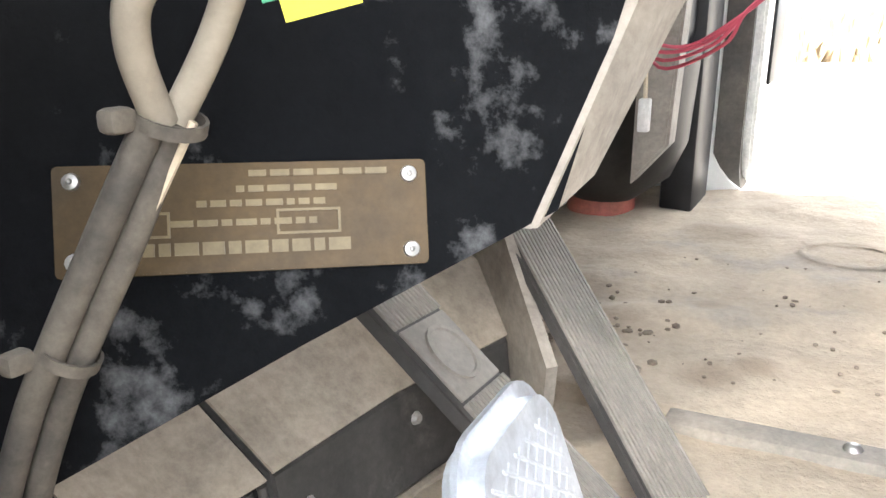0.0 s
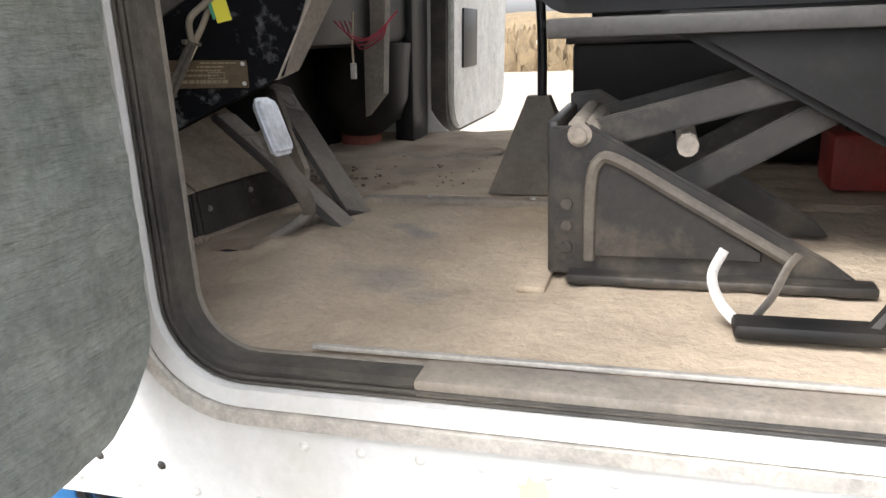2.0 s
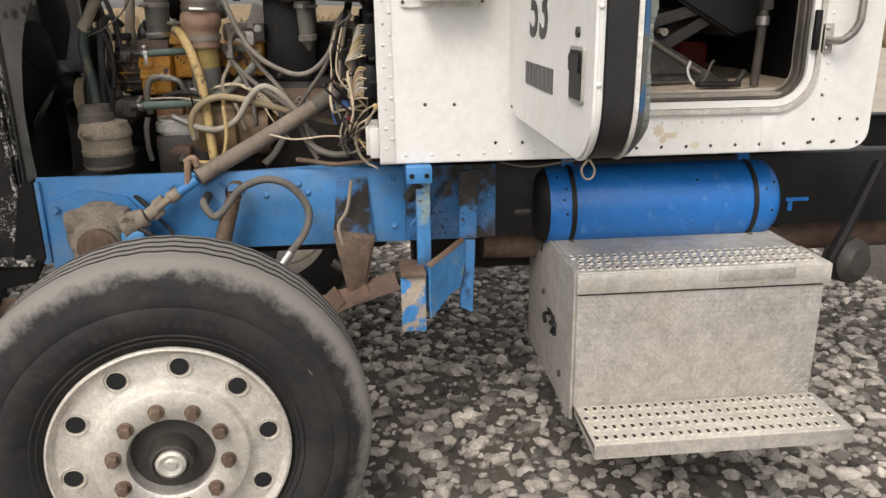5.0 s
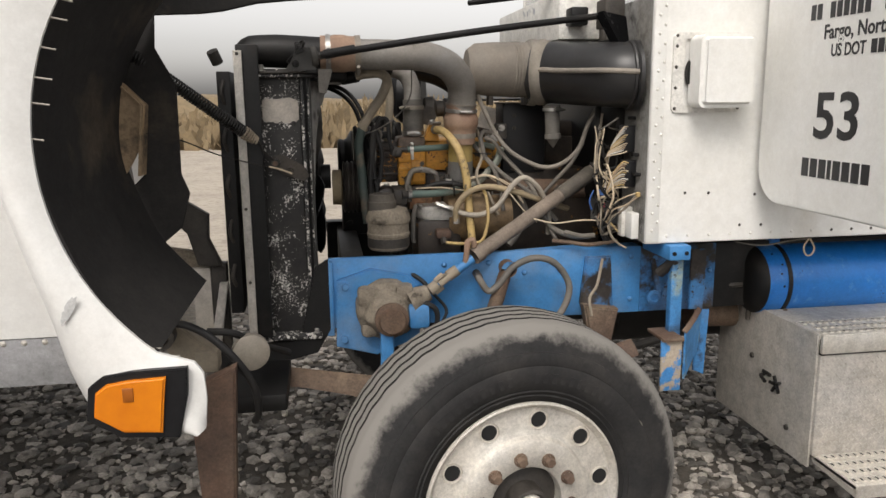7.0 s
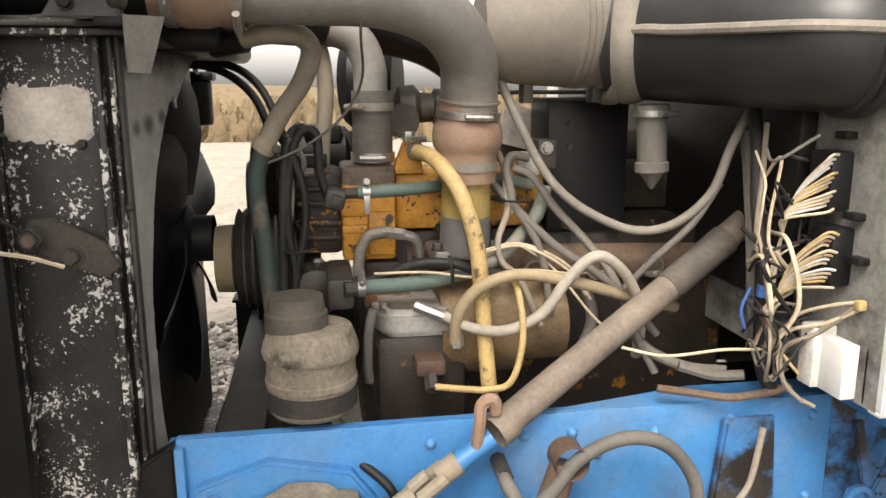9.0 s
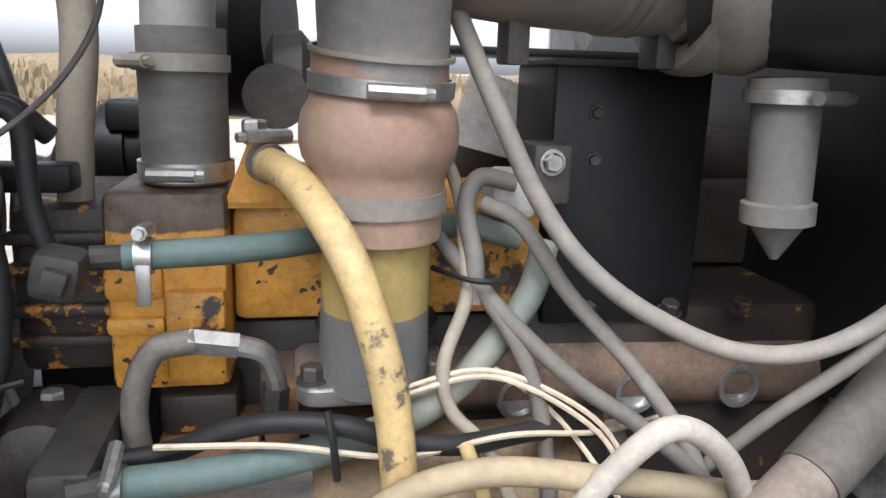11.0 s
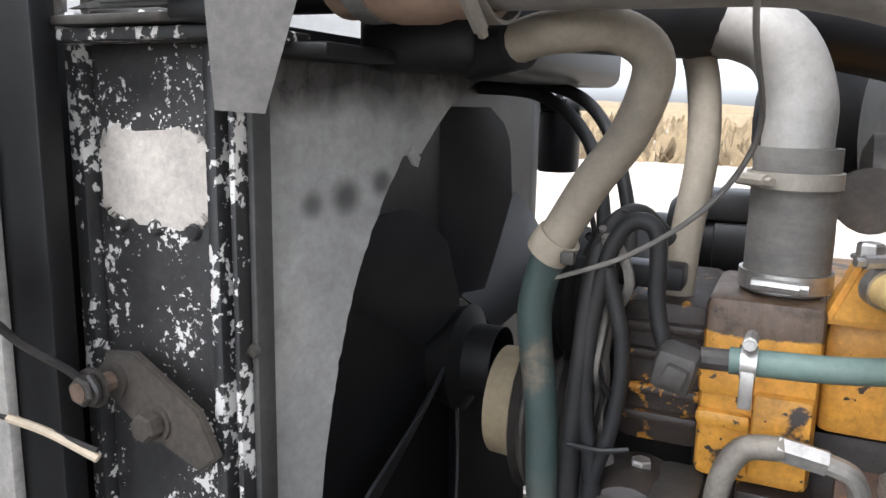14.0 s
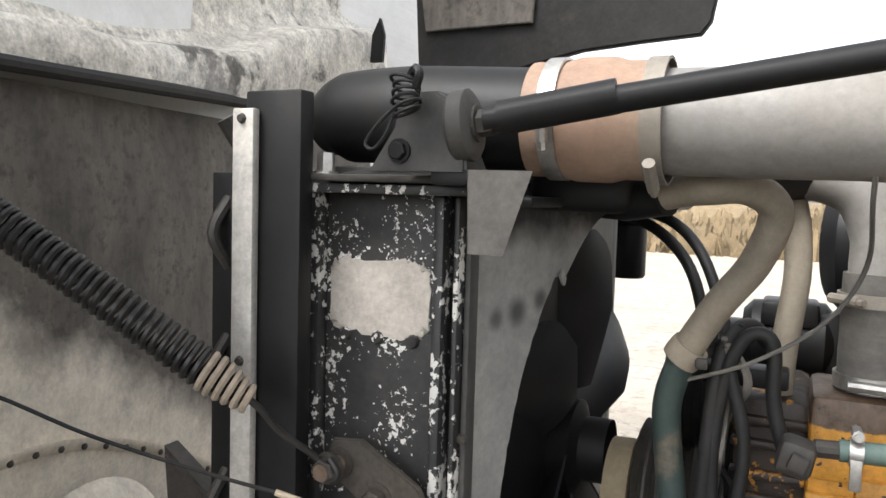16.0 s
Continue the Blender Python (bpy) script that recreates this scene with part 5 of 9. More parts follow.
out = [(0.792, 1.515), (0.875, 1.566), (0.941, 1.607), (1.011, 1.648), (1.020, 1.653), (1.078, 1.767), (1.119, 1.847), (1.17, 1.98), (0.70, 1.98)]
bm = bmesh.new()
a = [bm.verts.new(on_dash(y, z)) for y, z in out]
b = [bm.verts.new(on_dash(y, z) - n * 0.03) for y, z in out]
bm.faces.new(a)
bm.faces.new(list(reversed(b)))
for i in range(len(out)):
    j = (i + 1) % len(out)
    bm.faces.new((a[i], b[i], b[j], a[j]))
part("panel", bm, "blackscuff", dash, "scuffed black panel")
bm = bmesh.new()
ends = []
for y, z, away in ((1.010, 1.646, Vector((0.004, 0.070, 0.012))), (1.196, 1.960, Vector((0.034, 0.064, 0.012)))):
    p = on_dash(y, z)
    ends.append([bm.verts.new(p + away * u + Vector((1, 0, 0)) * h) for u, h in ((0.0, 0.0), (0.03, 0.003), (0.97, 0.003), (1.0, 0.0), (1.0, -0.012), (0.0, -0.012))])
for k in range(6):
    bm.faces.new((ends[0][k], ends[0][(k + 1) % 6], ends[1][(k + 1) % 6], ends[1][k]))
bm.faces.new(ends[0])
bm.faces.new(list(reversed(ends[1])))
part("edge_strip", bm, "dustyplastic", dash, "dusty grey edge strip")
kick = [(0.852, 0.777, 1.686), (0.93, 0.875, 1.774), (0.938, 0.872, 1.81), (0.888, 0.781, 1.803)]
bm = bmesh.new()
a = [bm.verts.new(p) for p in kick]
b = [bm.verts.new(Vector(p) - n * 0.008) for p in kick]
bm.faces.new(a)
bm.faces.new(list(reversed(b)))
for i in range(4):
    bm.faces.new((a[i], b[i], b[(i + 1) % 4], a[(i + 1) % 4]))
part("kick_cover", bm, "kickgrey", dash, "dusty grey cover beside the column")
# data plate
du = (on_dash(0.9885, 1.6757) - on_dash(0.9043, 1.6776)).normalized()
dv = n.cross(du)
if dv.z < 0:
    dv = -dv
pm = Matrix((du, dv, n)).transposed().to_4x4()
pm.translation = on_dash(0.980, 1.635) + n * 0.001
plate = part("data_plate", slab(rounded(-0.142, 0.0, 0.0, 0.0425, 0.002, 2), 0.002, pm, 0.0006), "plate", dash, "dull brass data plate")
for x, z in ((-0.007, 0.0365), (-0.007, 0.006), (-0.135, 0.0365), (-0.135, 0.006)):
    part("plate_rivet", lathe([(0.002, 0.0035), (0.004, 0.003), (0.0045, 0.0012), (0.003, 0)], pm @ Vector((x, z, 0)), n, 12), "steel", plate)
random.seed(5)
for row, (z, lo, hi) in enumerate(((0.037, -0.07, -0.02), (0.031, -0.075, -0.04), (0.0255, -0.09, -0.045), (0.018, -0.10, -0.045), (0.007, -0.12, -0.04))):
    x = lo
    while x < hi:
        w = random.uniform(0.003, 0.009)
        part("plate_line", box((x, z, 0.0018), (x + w, z + (0.005 if row == 4 else 0.0025), 0.0026), m=pm), "platetext", plate)
        x += w + 0.0015
for x in (-0.125, -0.06):
    part("plate_frame", frame_slab([(x, 0.014), (x + 0.025, 0.014), (x + 0.025, 0.024), (x, 0.024)], [(x + 0.001, 0.015), (x + 0.024, 0.015), (x + 0.024, 0.023), (x + 0.001, 0.023)], 0.001, pm @ Matrix.Translation((0, 0, 0.0018))), "platetext", plate)
# harness down the side of the dash
har = thing("wiring_harness", (0.93, 0.81, 1.55), "dusty bundled wiring harness with cable ties", "wiring harness")
HP = [(0.942, 0.877, 1.757), (0.929, 0.861, 1.740), (0.924, 0.860, 1.725), (0.922, 0.868, 1.704), (0.906, 0.860, 1.672), (0.890, 0.849, 1.635), (0.879, 0.844, 1.610), (0.867, 0.839, 1.576), (0.848, 0.836, 1.513), (0.822, 0.840, 1.443), (0.794, 0.851, 1.386)]
HQ = [(0.955, 0.900, 1.79), (0.939, 0.886, 1.746), (0.930, 0.881, 1.724), (0.922, 0.873, 1.704)] + [(x + 0.003, y + 0.006, z) for x, y, z in HP[4:]]
part("sleeve", tube([(0.958, 0.888, 1.79), (0.950, 0.885, 1.768)] + HP[:4], 0.0048, 12, 7), "tanhose", har, "dusty tan sleeve")
part("sleeve", tube(HQ[:4], 0.0045, 12, 7), "tanhose", har, "dusty tan sleeve")
part("dark_sleeve", tube([Vector(p) - Vector((0.002, 0.002, 0)) for p in HP[3:]], 0.0046, 12, 6), "loomgrey", har, "dusty dark loom")
part("dark_sleeve", tube(HQ[3:], 0.0042, 12, 6), "loomgrey", har, "dusty dark loom")
part("white_wire", tube([Vector(p) + Vector((0.0055, 0.0065, 0)) for p in HP[3:9]], 0.0014, 6, 6), "cream", har)
for i, w in ((3, 0.0098), (5, 0.0092), (8, 0.0088)):
    c = Vector(HP[i]) + Vector((0.001, 0.003, 0))
    d = (Vector(HP[i + 1]) - Vector(HP[i - 1])).normalized()
    part("cable_tie", lathe([(-0.002, w - 0.001), (-0.002, w), (0.002, w), (0.002, w - 0.001)], c, d, 18), "loomgrey", har)
    part("tie_head", box(c + Vector((-0.010, -0.017, -0.002)), c + Vector((-0.003, -0.008, 0.005)), 0.002), "loomgrey", har)
tg = look((0.957, 0.889, 1.750), (1.238, 0.584, 1.763), -14)
part("yellow_tag", box((-0.011, -0.018, -0.0005), (0.010, 0.03, 0.0005), m=tg), "tag", har, "bright yellow paper tag")
part("tag_edge", box((0.010, -0.012, -0.002), (0.0145, 0.03, -0.001), m=tg), "taggreen", har, "green tag edge")

heater = thing("heater_box", (0.7, 1.1, 1.37), "dust-covered black heater box below the dash", "heater box")


def case(rows, back):
    """A box lofted along its length: each row names its lower and upper front edge; the back is flat."""
    bm = bmesh.new()
    rings = [[bm.verts.new(p) for p in ((x0, y0, z0), (x1, y1, z1), (back, y1, z1 + (x1 - back) * 0.80), (back, y0, z0))] for (x0, y0, z0), (x1, y1, z1) in rows]
    for p, q in zip(rings, rings[1:]):
        for k in range(4):
            bm.faces.new((p[k], q[k], q[(k + 1) % 4], p[(k + 1) % 4]))
    bm.faces.new(list(reversed(rings[0])))
    bm.faces.new(rings[-1])
    bmesh.ops.recalc_face_normals(bm, faces=bm.faces)
    bmesh.ops.bevel(bm, geom=list(bm.edges), offset=0.004, segments=2, affect="EDGES", clamp_overlap=True)
    return bm


def top_sheet(rows, back, lift):
    bm = bmesh.new()
    up = Vector((0.62, 0, 0.78)) * lift
    rings = [[bm.verts.new(Vector(p) + up * k) for p in ((x1, y1, z1), (back, y1, z1 + (x1 - back) * 0.80)) for k in (0.2, 1)] for (x1, y1, z1) in rows]
    for p, q in zip(rings, rings[1:]):
        for a, b in ((0, 1), (1, 3), (3, 2), (2, 0)):
            bm.faces.new((p[a], q[a], q[b], p[b]))
    bm.faces.new((rings[0][0], rings[0][1], rings[0][3], rings[0][2]))
    bm.faces.new((rings[-1][0], rings[-1][2], rings[-1][3], rings[-1][1]))
    bmesh.ops.recalc_face_normals(bm, faces=bm.faces)
    return bm


part("end_case", case([((0.770, 0.885, 1.36), (0.757, 0.897, 1.497)), ((0.793, 0.932, 1.36), (0.776, 0.970, 1.447)), ((0.790, 1.018, 1.357), (0.788, 1.013, 1.450))], 0.62), "blackmetal", heater, "black ribbed end case")
part("end_top", top_sheet([(0.759, 0.899, 1.497), (0.779, 0.970, 1.447), (0.790, 1.012, 1.450)], 0.62, 0.003), "dusttop", heater, "tan dust on the case top")
for k in range(5):
    f = k / 4
    x, y = 0.779 + 0.012 * f, 0.972 + 0.038 * f
    part("rib", tube([(x + 0.012, y - 0.006, 1.362), (x + 0.004, y - 0.003, 1.376), (x, y, 1.395), (x - 0.003, y, 1.448)], 0.0034, 8, 3), "kickgrey", heater)
    part("rib_foot", box((x + 0.000, y - 0.007, 1.358), (x + 0.016, y + 0.002, 1.376), 0.003), "dusttop", heater, "dust-caked rib foot")
part("main_case", case([((0.792, 1.024, 1.357), (0.786, 1.020, 1.450)), ((0.812, 1.15, 1.358), (0.800, 1.15, 1.447)), ((0.856, 1.337, 1.358), (0.846, 1.337, 1.446))], 0.62), "kickgrey", heater, "dusty grey main case")
part("case_top", top_sheet([(0.788, 1.021, 1.450), (0.800, 1.15, 1.448), (0.845, 1.336, 1.447)], 0.62, 0.003), "dusttop", heater, "tan dust on the case top")
part("case_flange", tube([(0.793, 1.024, 1.364), (0.814, 1.15, 1.364), (0.858, 1.336, 1.364)], 0.0065, 8, 2), "dusttop", heater, "pale dusty lower flange")
for x, y, z in ((0.795, 1.045, 1.415), (0.812, 1.16, 1.425)):
    part("screw", lathe([(0, 0.006), (0.004, 0.004), (0.004, 0)], (x, y, z), (1, -0.1, 0.05), 8), "steel", heater)

pedals = thing("foot_pedals", (1.0, 1.1, 1.37), "dusty treadle with a bright worn brake pedal", "pedals")
# bright brake pad
pu, pv = Vector((-0.007, 0.069, -0.006)).normalized(), Vector((-0.026, 0.004, 0.073)).normalized()
pv = (pv - pu * pu.dot(pv)).normalized()
pb = Matrix((pu.cross(pv), pu, pv)).transposed().to_4x4()
pb.translation = Vector((1.027, 0.870, 1.582))
bm = slab(rounded(-0.036, -0.043, 0.036, 0.043, (0.010, 0.016, 0.020, 0.018)), 0.012, pb @ Matrix.Rotation(radians(90), 4, "Z") @ Matrix.Rotation(radians(90), 4, "X"), 0.005)
pad = part("brake_pad", bm, "chrome", pedals, "bright worn brake pad")
for turn in (34, -34):
    for j in range(17):
        c = -0.052 + 0.0065 * j
        lean = radians(turn)
        lo, hi = -0.05, 0.05
        for side_, lim, slope in ((c, 0.031, math.sin(lean)), (0.0, 0.026, math.cos(lean))):
            if abs(slope) > 1e-6:
                a, b = sorted(((-lim - side_) / slope, (lim - side_) / slope))
                lo, hi = max(lo, a), min(hi, b)
        if hi - lo > 0.006:
            part("grip_ridge", box((0.0112, lo, -0.0007), (0.0124, hi, 0.0007), 0.0004, 1, m=pb @ Matrix.Translation((0, 0, c)) @ Matrix.Rotation(lean, 4, "X")), "chrome", pad)
part("brake_arm", tube([(1.016, 0.885, 1.565), (1.018, 0.925, 1.515), (1.020, 0.972, 1.458), (1.006, 1.010, 1.425), (0.985, 1.040, 1.400), (0.959, 1.068, 1.362)], 0.0135, 12, 5, flat=0.6), "pedalgrey", pedals, "tan dusty pedal arm")
part("link_rod", tube([(1.004, 1.010, 1.420), (0.985, 0.99, 1.404), (0.945, 0.965, 1.380), (0.905, 0.940, 1.352)], 0.009, 10, 4), "pedalgrey", pedals)
part("floor_grommet", lathe([(0, 0.026), (0.006, 0.024), (0.004, 0.020), (0.0, 0.0)], (0.955, 1.052, 1.372), (0, 0, 1), 16), "void", pedals)
part("floor_grommet", lathe([(0, 0.036), (0.006, 0.032), (0.004, 0.022), (0.0, 0.0)], (0.905, 0.940, 1.365), (0, 0, 1), 16), "void", pedals)


def treadle(name, top, bottom, side, thick, rib, label, badge, half):
    """A flat pedal plate between its two ends, with ribs across."""
    t, b = Vector(top), Vector(bottom)
    v = (t - b).normalized()
    u = Vector(side).normalized()
    u = (u - v * u.dot(v)).normalized()
    w = u.cross(v)
    m = Matrix((u, v, w)).transposed().to_4x4()
    m.translation = b
    L = (t - b).length
    p = part(name, slab(rounded(-half, 0, half, L, 0.006, 3), thick, m, 0.003), "pedalgroove", pedals, label)
    s = 1 if w.dot(Vector((1, -1, 0.4))) > 0 else -1
    z0 = thick - 0.0004 if s > 0 else -0.0026
    for k in range(13):
        x = (-0.0012 - half + 0.004) + (2 * half - 0.008) * k / 12
        for lo, hi in rib:
            part("rib", box((x, L * lo, z0), (x + 0.0028, L * hi, z0 + 0.003), 0.0006, m=m), "pedalgrey", p)
    gaps = sorted(v for lo_hi in rib for v in lo_hi)
    # added pad keeps the groove colour from showing round the badge
    part("badge_pad", box((-half + 0.004, L * gaps[1] + 0.002, z0), (half - 0.004, L * gaps[2] - 0.002, z0 + 0.0026), 0.001, m=m), "pedalgrey", p)
    z0 += 0.0024
    part("round_badge", lathe([(0, 0.022), (0.0025, 0.022), (0.0025, 0.019), (0.001, 0.018), (0.001, 0)], m @ Vector((0, L * badge, z0)), w * s, 24), "pedalgrey", p)
    return p


treadle("throttle_pedal", (0.762, 1.386, 1.598), (1.010, 1.203, 1.362), (0.05, 0.98, 0.0), 0.012, ((0.02, 0.78), (0.93, 0.99)), "ribbed dusty throttle pedal", 0.86, 0.036)
treadle("clutch_treadle", (0.798, 1.104, 1.567), (1.035, 1.094, 1.364), (-0.2, 0.98, 0), 0.014, ((0.02, 0.60), (0.80, 0.98)), "ribbed dusty treadle pedal", 0.70, 0.035)
# black box added for the shaded void under the dash
part("dash_void_box", box((0.62, 1.30, 1.457), (0.758, 1.366, 1.66), 0.003), "blackmetal", pedals, "black box for the dark void under the dash")
bm = bmesh.new()
stop = [(0.761, 1.369, 1.457), (0.757, 1.374, 1.60), (0.80, 1.335, 1.60), (0.901, 1.241, 1.451), (0.893, 1.25, 1.40), (0.775, 1.357, 1.385)]
for d in (0, 0.010):
    bm.faces.new([bm.verts.new((x - d * 0.68, y - d * 0.74, z)) for x, y, z in stop])
bmesh.ops.bridge_loops(bm, edges=bm.edges)
bmesh.ops.recalc_face_normals(bm, faces=bm.faces)
part("stop_plate", bm, "dustyplastic", pedals, "pale dusty stop plate")

shifter = thing("gear_lever", (1.31, 1.52, 1.38), "gear lever with a dusty rubber boot", "gear lever")
bm = bmesh.new()
lev = []
for z, s in ((1.385, 0.094), (1.40, 0.088), (1.45, 0.068), (1.51, 0.046), (1.555, 0.028), (1.572, 0.022)):
    lev.append([bm.verts.new((1.312 + sx * s, 1.53 + sy * s * 0.75, z)) for sx, sy in ((-1, -1), (-0.3, -1.1), (0.3, -1.1), (1, -1), (1.05, 0), (1, 1), (-1, 1), (-1.05, 0))])
for p, q in zip(lev, lev[1:]):
    for k in range(8):
        bm.faces.new((p[k], p[(k + 1) % 8], q[(k + 1) % 8], q[k]))
bm.faces.new(lev[-1])
part("boot", bm, "rubberboot", shifter, "dusty grey rubber boot")
part("lever", tube([(1.318, 1.53, 1.56), (1.318, 1.53, 1.70), (1.308, 1.53, 1.85), (1.29, 1.52, 2.05)], 0.0095, 10, 4), "blackmetal", shifter)
part("knob", lathe([(0, 0), (0.005, 0.02), (0.03, 0.027), (0.06, 0.02), (0.065, 0)], (1.29, 1.52, 2.04), (0, 0, 1), 16), "black", shifter)
part("selector", box((1.318, 1.515, 1.70), (1.42, 1.545, 1.715), 0.003), "blackmetal", shifter)

seat = thing("driver_seat", (1.65, 1.1, 1.37), "black suspension driver's seat with a dusty scissor base", "seat")
bm = slab([(1.425, 1.375), (1.425, 1.578), (1.478, 1.580), (1.52, 1.555), (1.78, 1.405), (1.82, 1.375)], 0.012, at(XZ, 0, 0.895), 0.004)
part("side_plate", bm, "dustseat", seat, "dusty black pressed side plate")
bm = slab([(1.47, 1.40), (1.47, 1.53), (1.50, 1.545), (1.56, 1.515), (1.70, 1.42), (1.70, 1.40)], 0.014, at(XZ, 0, 0.887), 0.006, seg=3)
part("pressed_panel", bm, "dustseat", seat)
part("pressed_bead", tube([(1.478, 0.886, 1.40), (1.480, 0.885, 1.50), (1.490, 0.885, 1.535), (1.515, 0.885, 1.535), (1.60, 0.885, 1.485), (1.73, 0.886, 1.408)], 0.0085, 8, 4), "rubberboot", seat, "dusty pressed bead")
part("front_plate", box((1.42, 0.90, 1.375), (1.435, 1.135, 1.585), 0.004), "dustseat", seat)
part("side_plate", slab([(1.425, 1.375), (1.425, 1.60), (1.47, 1.605), (1.80, 1.40), (1.82, 1.375)], 0.012, at(XZ, 0, 1.125), 0.004), "dustseat", seat)
for y in (0.93, 1.095):
    part("scissor_arm", slab([(1.45, 1.575), (1.46, 1.535), (1.82, 1.63), (1.81, 1.67)], 0.01, at(XZ, 0, y), 0.003), "dustseat", seat)
    part("scissor_arm", slab([(1.50, 1.46), (1.53, 1.43), (1.80, 1.585), (1.78, 1.62)], 0.01, at(XZ, 0, y + 0.012), 0.003), "dustseat", seat)
for x, z in ((1.46, 1.575), (1.475, 1.57), (1.60, 1.55)):
    part("cross_tube", tube([(x, 0.91, z), (x, 1.125, z)], 0.014, 10, 1), "dustyplastic", seat)
part("base_rail", box((1.45, 0.865, 1.370), (1.83, 0.90, 1.384), 0.004), "dustseat", seat)
part("floor_rail", box((1.385, 0.84, 1.362), (1.425, 1.16, 1.373), 0.004), "dirtfloor", seat)
for z in (1.415, 1.445, 1.475):
    part("plate_bolt", lathe([(0, 0.009), (0.006, 0.008), (0.007, 0)], (1.447, 0.895, z), (0, -1, 0), 8), "dirtmetal", seat)
part("pivot_bolt", lathe([(0, 0.016), (0.004, 0.016), (0.005, 0.010), (0.014, 0.010), (0.015, 0)], (1.464, 0.895, 1.568), (0, -1, 0), 14), "dustyplastic", seat, "dusty pivot bolt")
part("upper_frame", slab([(1.56, 1.70), (1.60, 1.68), (1.86, 1.53), (1.95, 1.55), (1.95, 1.72), (1.56, 1.73)], 0.40, at(XZ, 0, 0.91), 0.01), "blackmetal", seat)
part("cushion", slab(rounded(1.40, 1.72, 1.98, 1.86, 0.05), 0.46, at(XZ, 0, 0.88), 0.03, seg=3), "black", seat)
part("slide_track", box((1.42, 0.89, 1.69), (1.95, 0.915, 1.715), 0.004), "bracketgrey", seat)
part("backrest", slab(rounded(1.90, 1.80, 2.06, 2.5, 0.06), 0.46, at(XZ, 0, 0.88), 0.03, seg=3), "black", seat)
belt = thing("seat_belt_buckle", (1.66, 0.740, 1.37), "white looped strap with a metal buckle", "seat belt")
part("strap", tube([(1.66, 0.740, 1.376), (1.638, 0.745, 1.40), (1.628, 0.750, 1.43), (1.64, 0.760, 1.458)], 0.007, 8, 6, flat=0.2), "whitestrap", belt)
part("strap", tube([(1.668, 0.740, 1.376), (1.69, 0.740, 1.41), (1.705, 0.745, 1.445), (1.715, 0.745, 1.46)], 0.008, 8, 6, flat=0.2), "steel", belt)
part("buckle", box((1.65, 0.700, 1.374), (1.80, 0.740, 1.392), 0.006), "blackmetal", belt)
part("stalk", tube([(1.79, 0.720, 1.385), (1.81, 0.730, 1.41), (1.815, 0.730, 1.43)], 0.010, 8, 3), "blackmetal", belt)
post = thing("belt_post", (1.875, 0.753, 1.37), "scuffed steel seat belt post with a chrome collar", "post")
part("tube", tube([(1.868, 0.753, 1.372), (1.874, 0.753, 1.50), (1.878, 0.753, 1.62)], 0.015, 12, 2), "dirtmetal", post)
part("collar", tube([(1.876, 0.753, 1.572), (1.877, 0.753, 1.60)], 0.021, 14, 1), "steel", post, "chrome collar")
part("plate", box((1.865, 0.735, 1.62), (1.90, 0.77, 1.95), 0.004), "dirtmetal", post)

doghouse = thing("engine_cover", (1.6, 1.9, 1.37), "black storage bins behind the gear lever", "storage bin")
part("lower_bin", box((1.36, 1.72, 1.385), (2.1, 2.2, 1.66), 0.012), "blackmetal", doghouse)
part("upper_bin", box((1.40, 1.74, 1.69), (2.1, 2.2, 2.0), 0.012), "black", doghouse)
part("bin_lip", box((1.345, 1.71, 1.655), (2.1, 2.2, 1.67), 0.003), "dirtmetal", doghouse)
redbox = thing("red_canister", (1.93, 1.5, 1.37), "dusty red plastic canister behind the seat", "canister")
part("body", box((1.87, 1.42, 1.382), (1.99, 1.55, 1.49), 0.012), "redpaint", redbox)
part("cap", lathe([(0, 0.02), (0.02, 0.02), (0.022, 0)], (1.92, 1.48, 1.49), (0, 0, 1), 12), "black", redbox)
bin_ = thing("passenger_duct", (0.74, 1.95, 1.38), "dark round duct with a red base ring", "duct")
part("duct", lathe([(0.035, 0.055), (0.08, 0.115), (0.14, 0.14), (0.30, 0.15), (0.32, 0.0)], (0.71, 2.06, 1.385), (0, 0, 1), 24), "blackmetal", bin_)
part("base_ring", lathe([(0.0, 0.05), (0.0, 0.062), (0.030, 0.062), (0.036, 0.05)], (0.70, 2.08, 1.388), (0, 0, 1), 26), "redpaint", bin_, "red plastic ring")
part("grey_bracket", slab([(0.82, 1.50), (0.87, 1.56), (0.88, 1.80), (0.82, 1.80)], 0.05, at(XZ, 0, 1.80), 0.004), "dustyplastic", bin_)
part("dash_far", box((0.61, 1.15, 1.68), (0.84, 2.2, 2.0), 0.03), "black", bin_)
part("connector", box((0.89, 1.53, 1.615), (0.902, 1.542, 1.65), 0.002), "whitestrap", bin_)
for k in range(4):
    pts = [(0.86, 1.52 + 0.03 * k, 1.74), (0.90, 1.51 + 0.02 * k, 1.71 - 0.01 * k), (0.94 + 0.01 * k, 1.52, 1.705), (0.99, 1.5, 1.735), (1.02, 1.48, 1.76)]
    part("pink_wire", tube(pts, 0.002, 6, 6), "redwire", bin_)
part("lead", tube([(0.90, 1.53, 1.76), (0.895, 1.535, 1.69), (0.896, 1.536, 1.65)], 0.0025, 6, 4), "cream", bin_)

# the dash side leans a little
FOOTWELL = Matrix(((0.9992, -0.0126, 0.0374, -0.0409), (0.0119, 0.9997, 0.0194, -0.0627), (-0.0376, -0.0190, 0.9991, 0.052), (0, 0, 0, 1)))
for ob in (dash, har, bin_, pdoor):
    ob.matrix_basis = FOOTWELL @ ob.matrix_basis
shifter.matrix_basis = Matrix.Translation((0.015, -0.10, -0.004)) @ shifter.matrix_basis

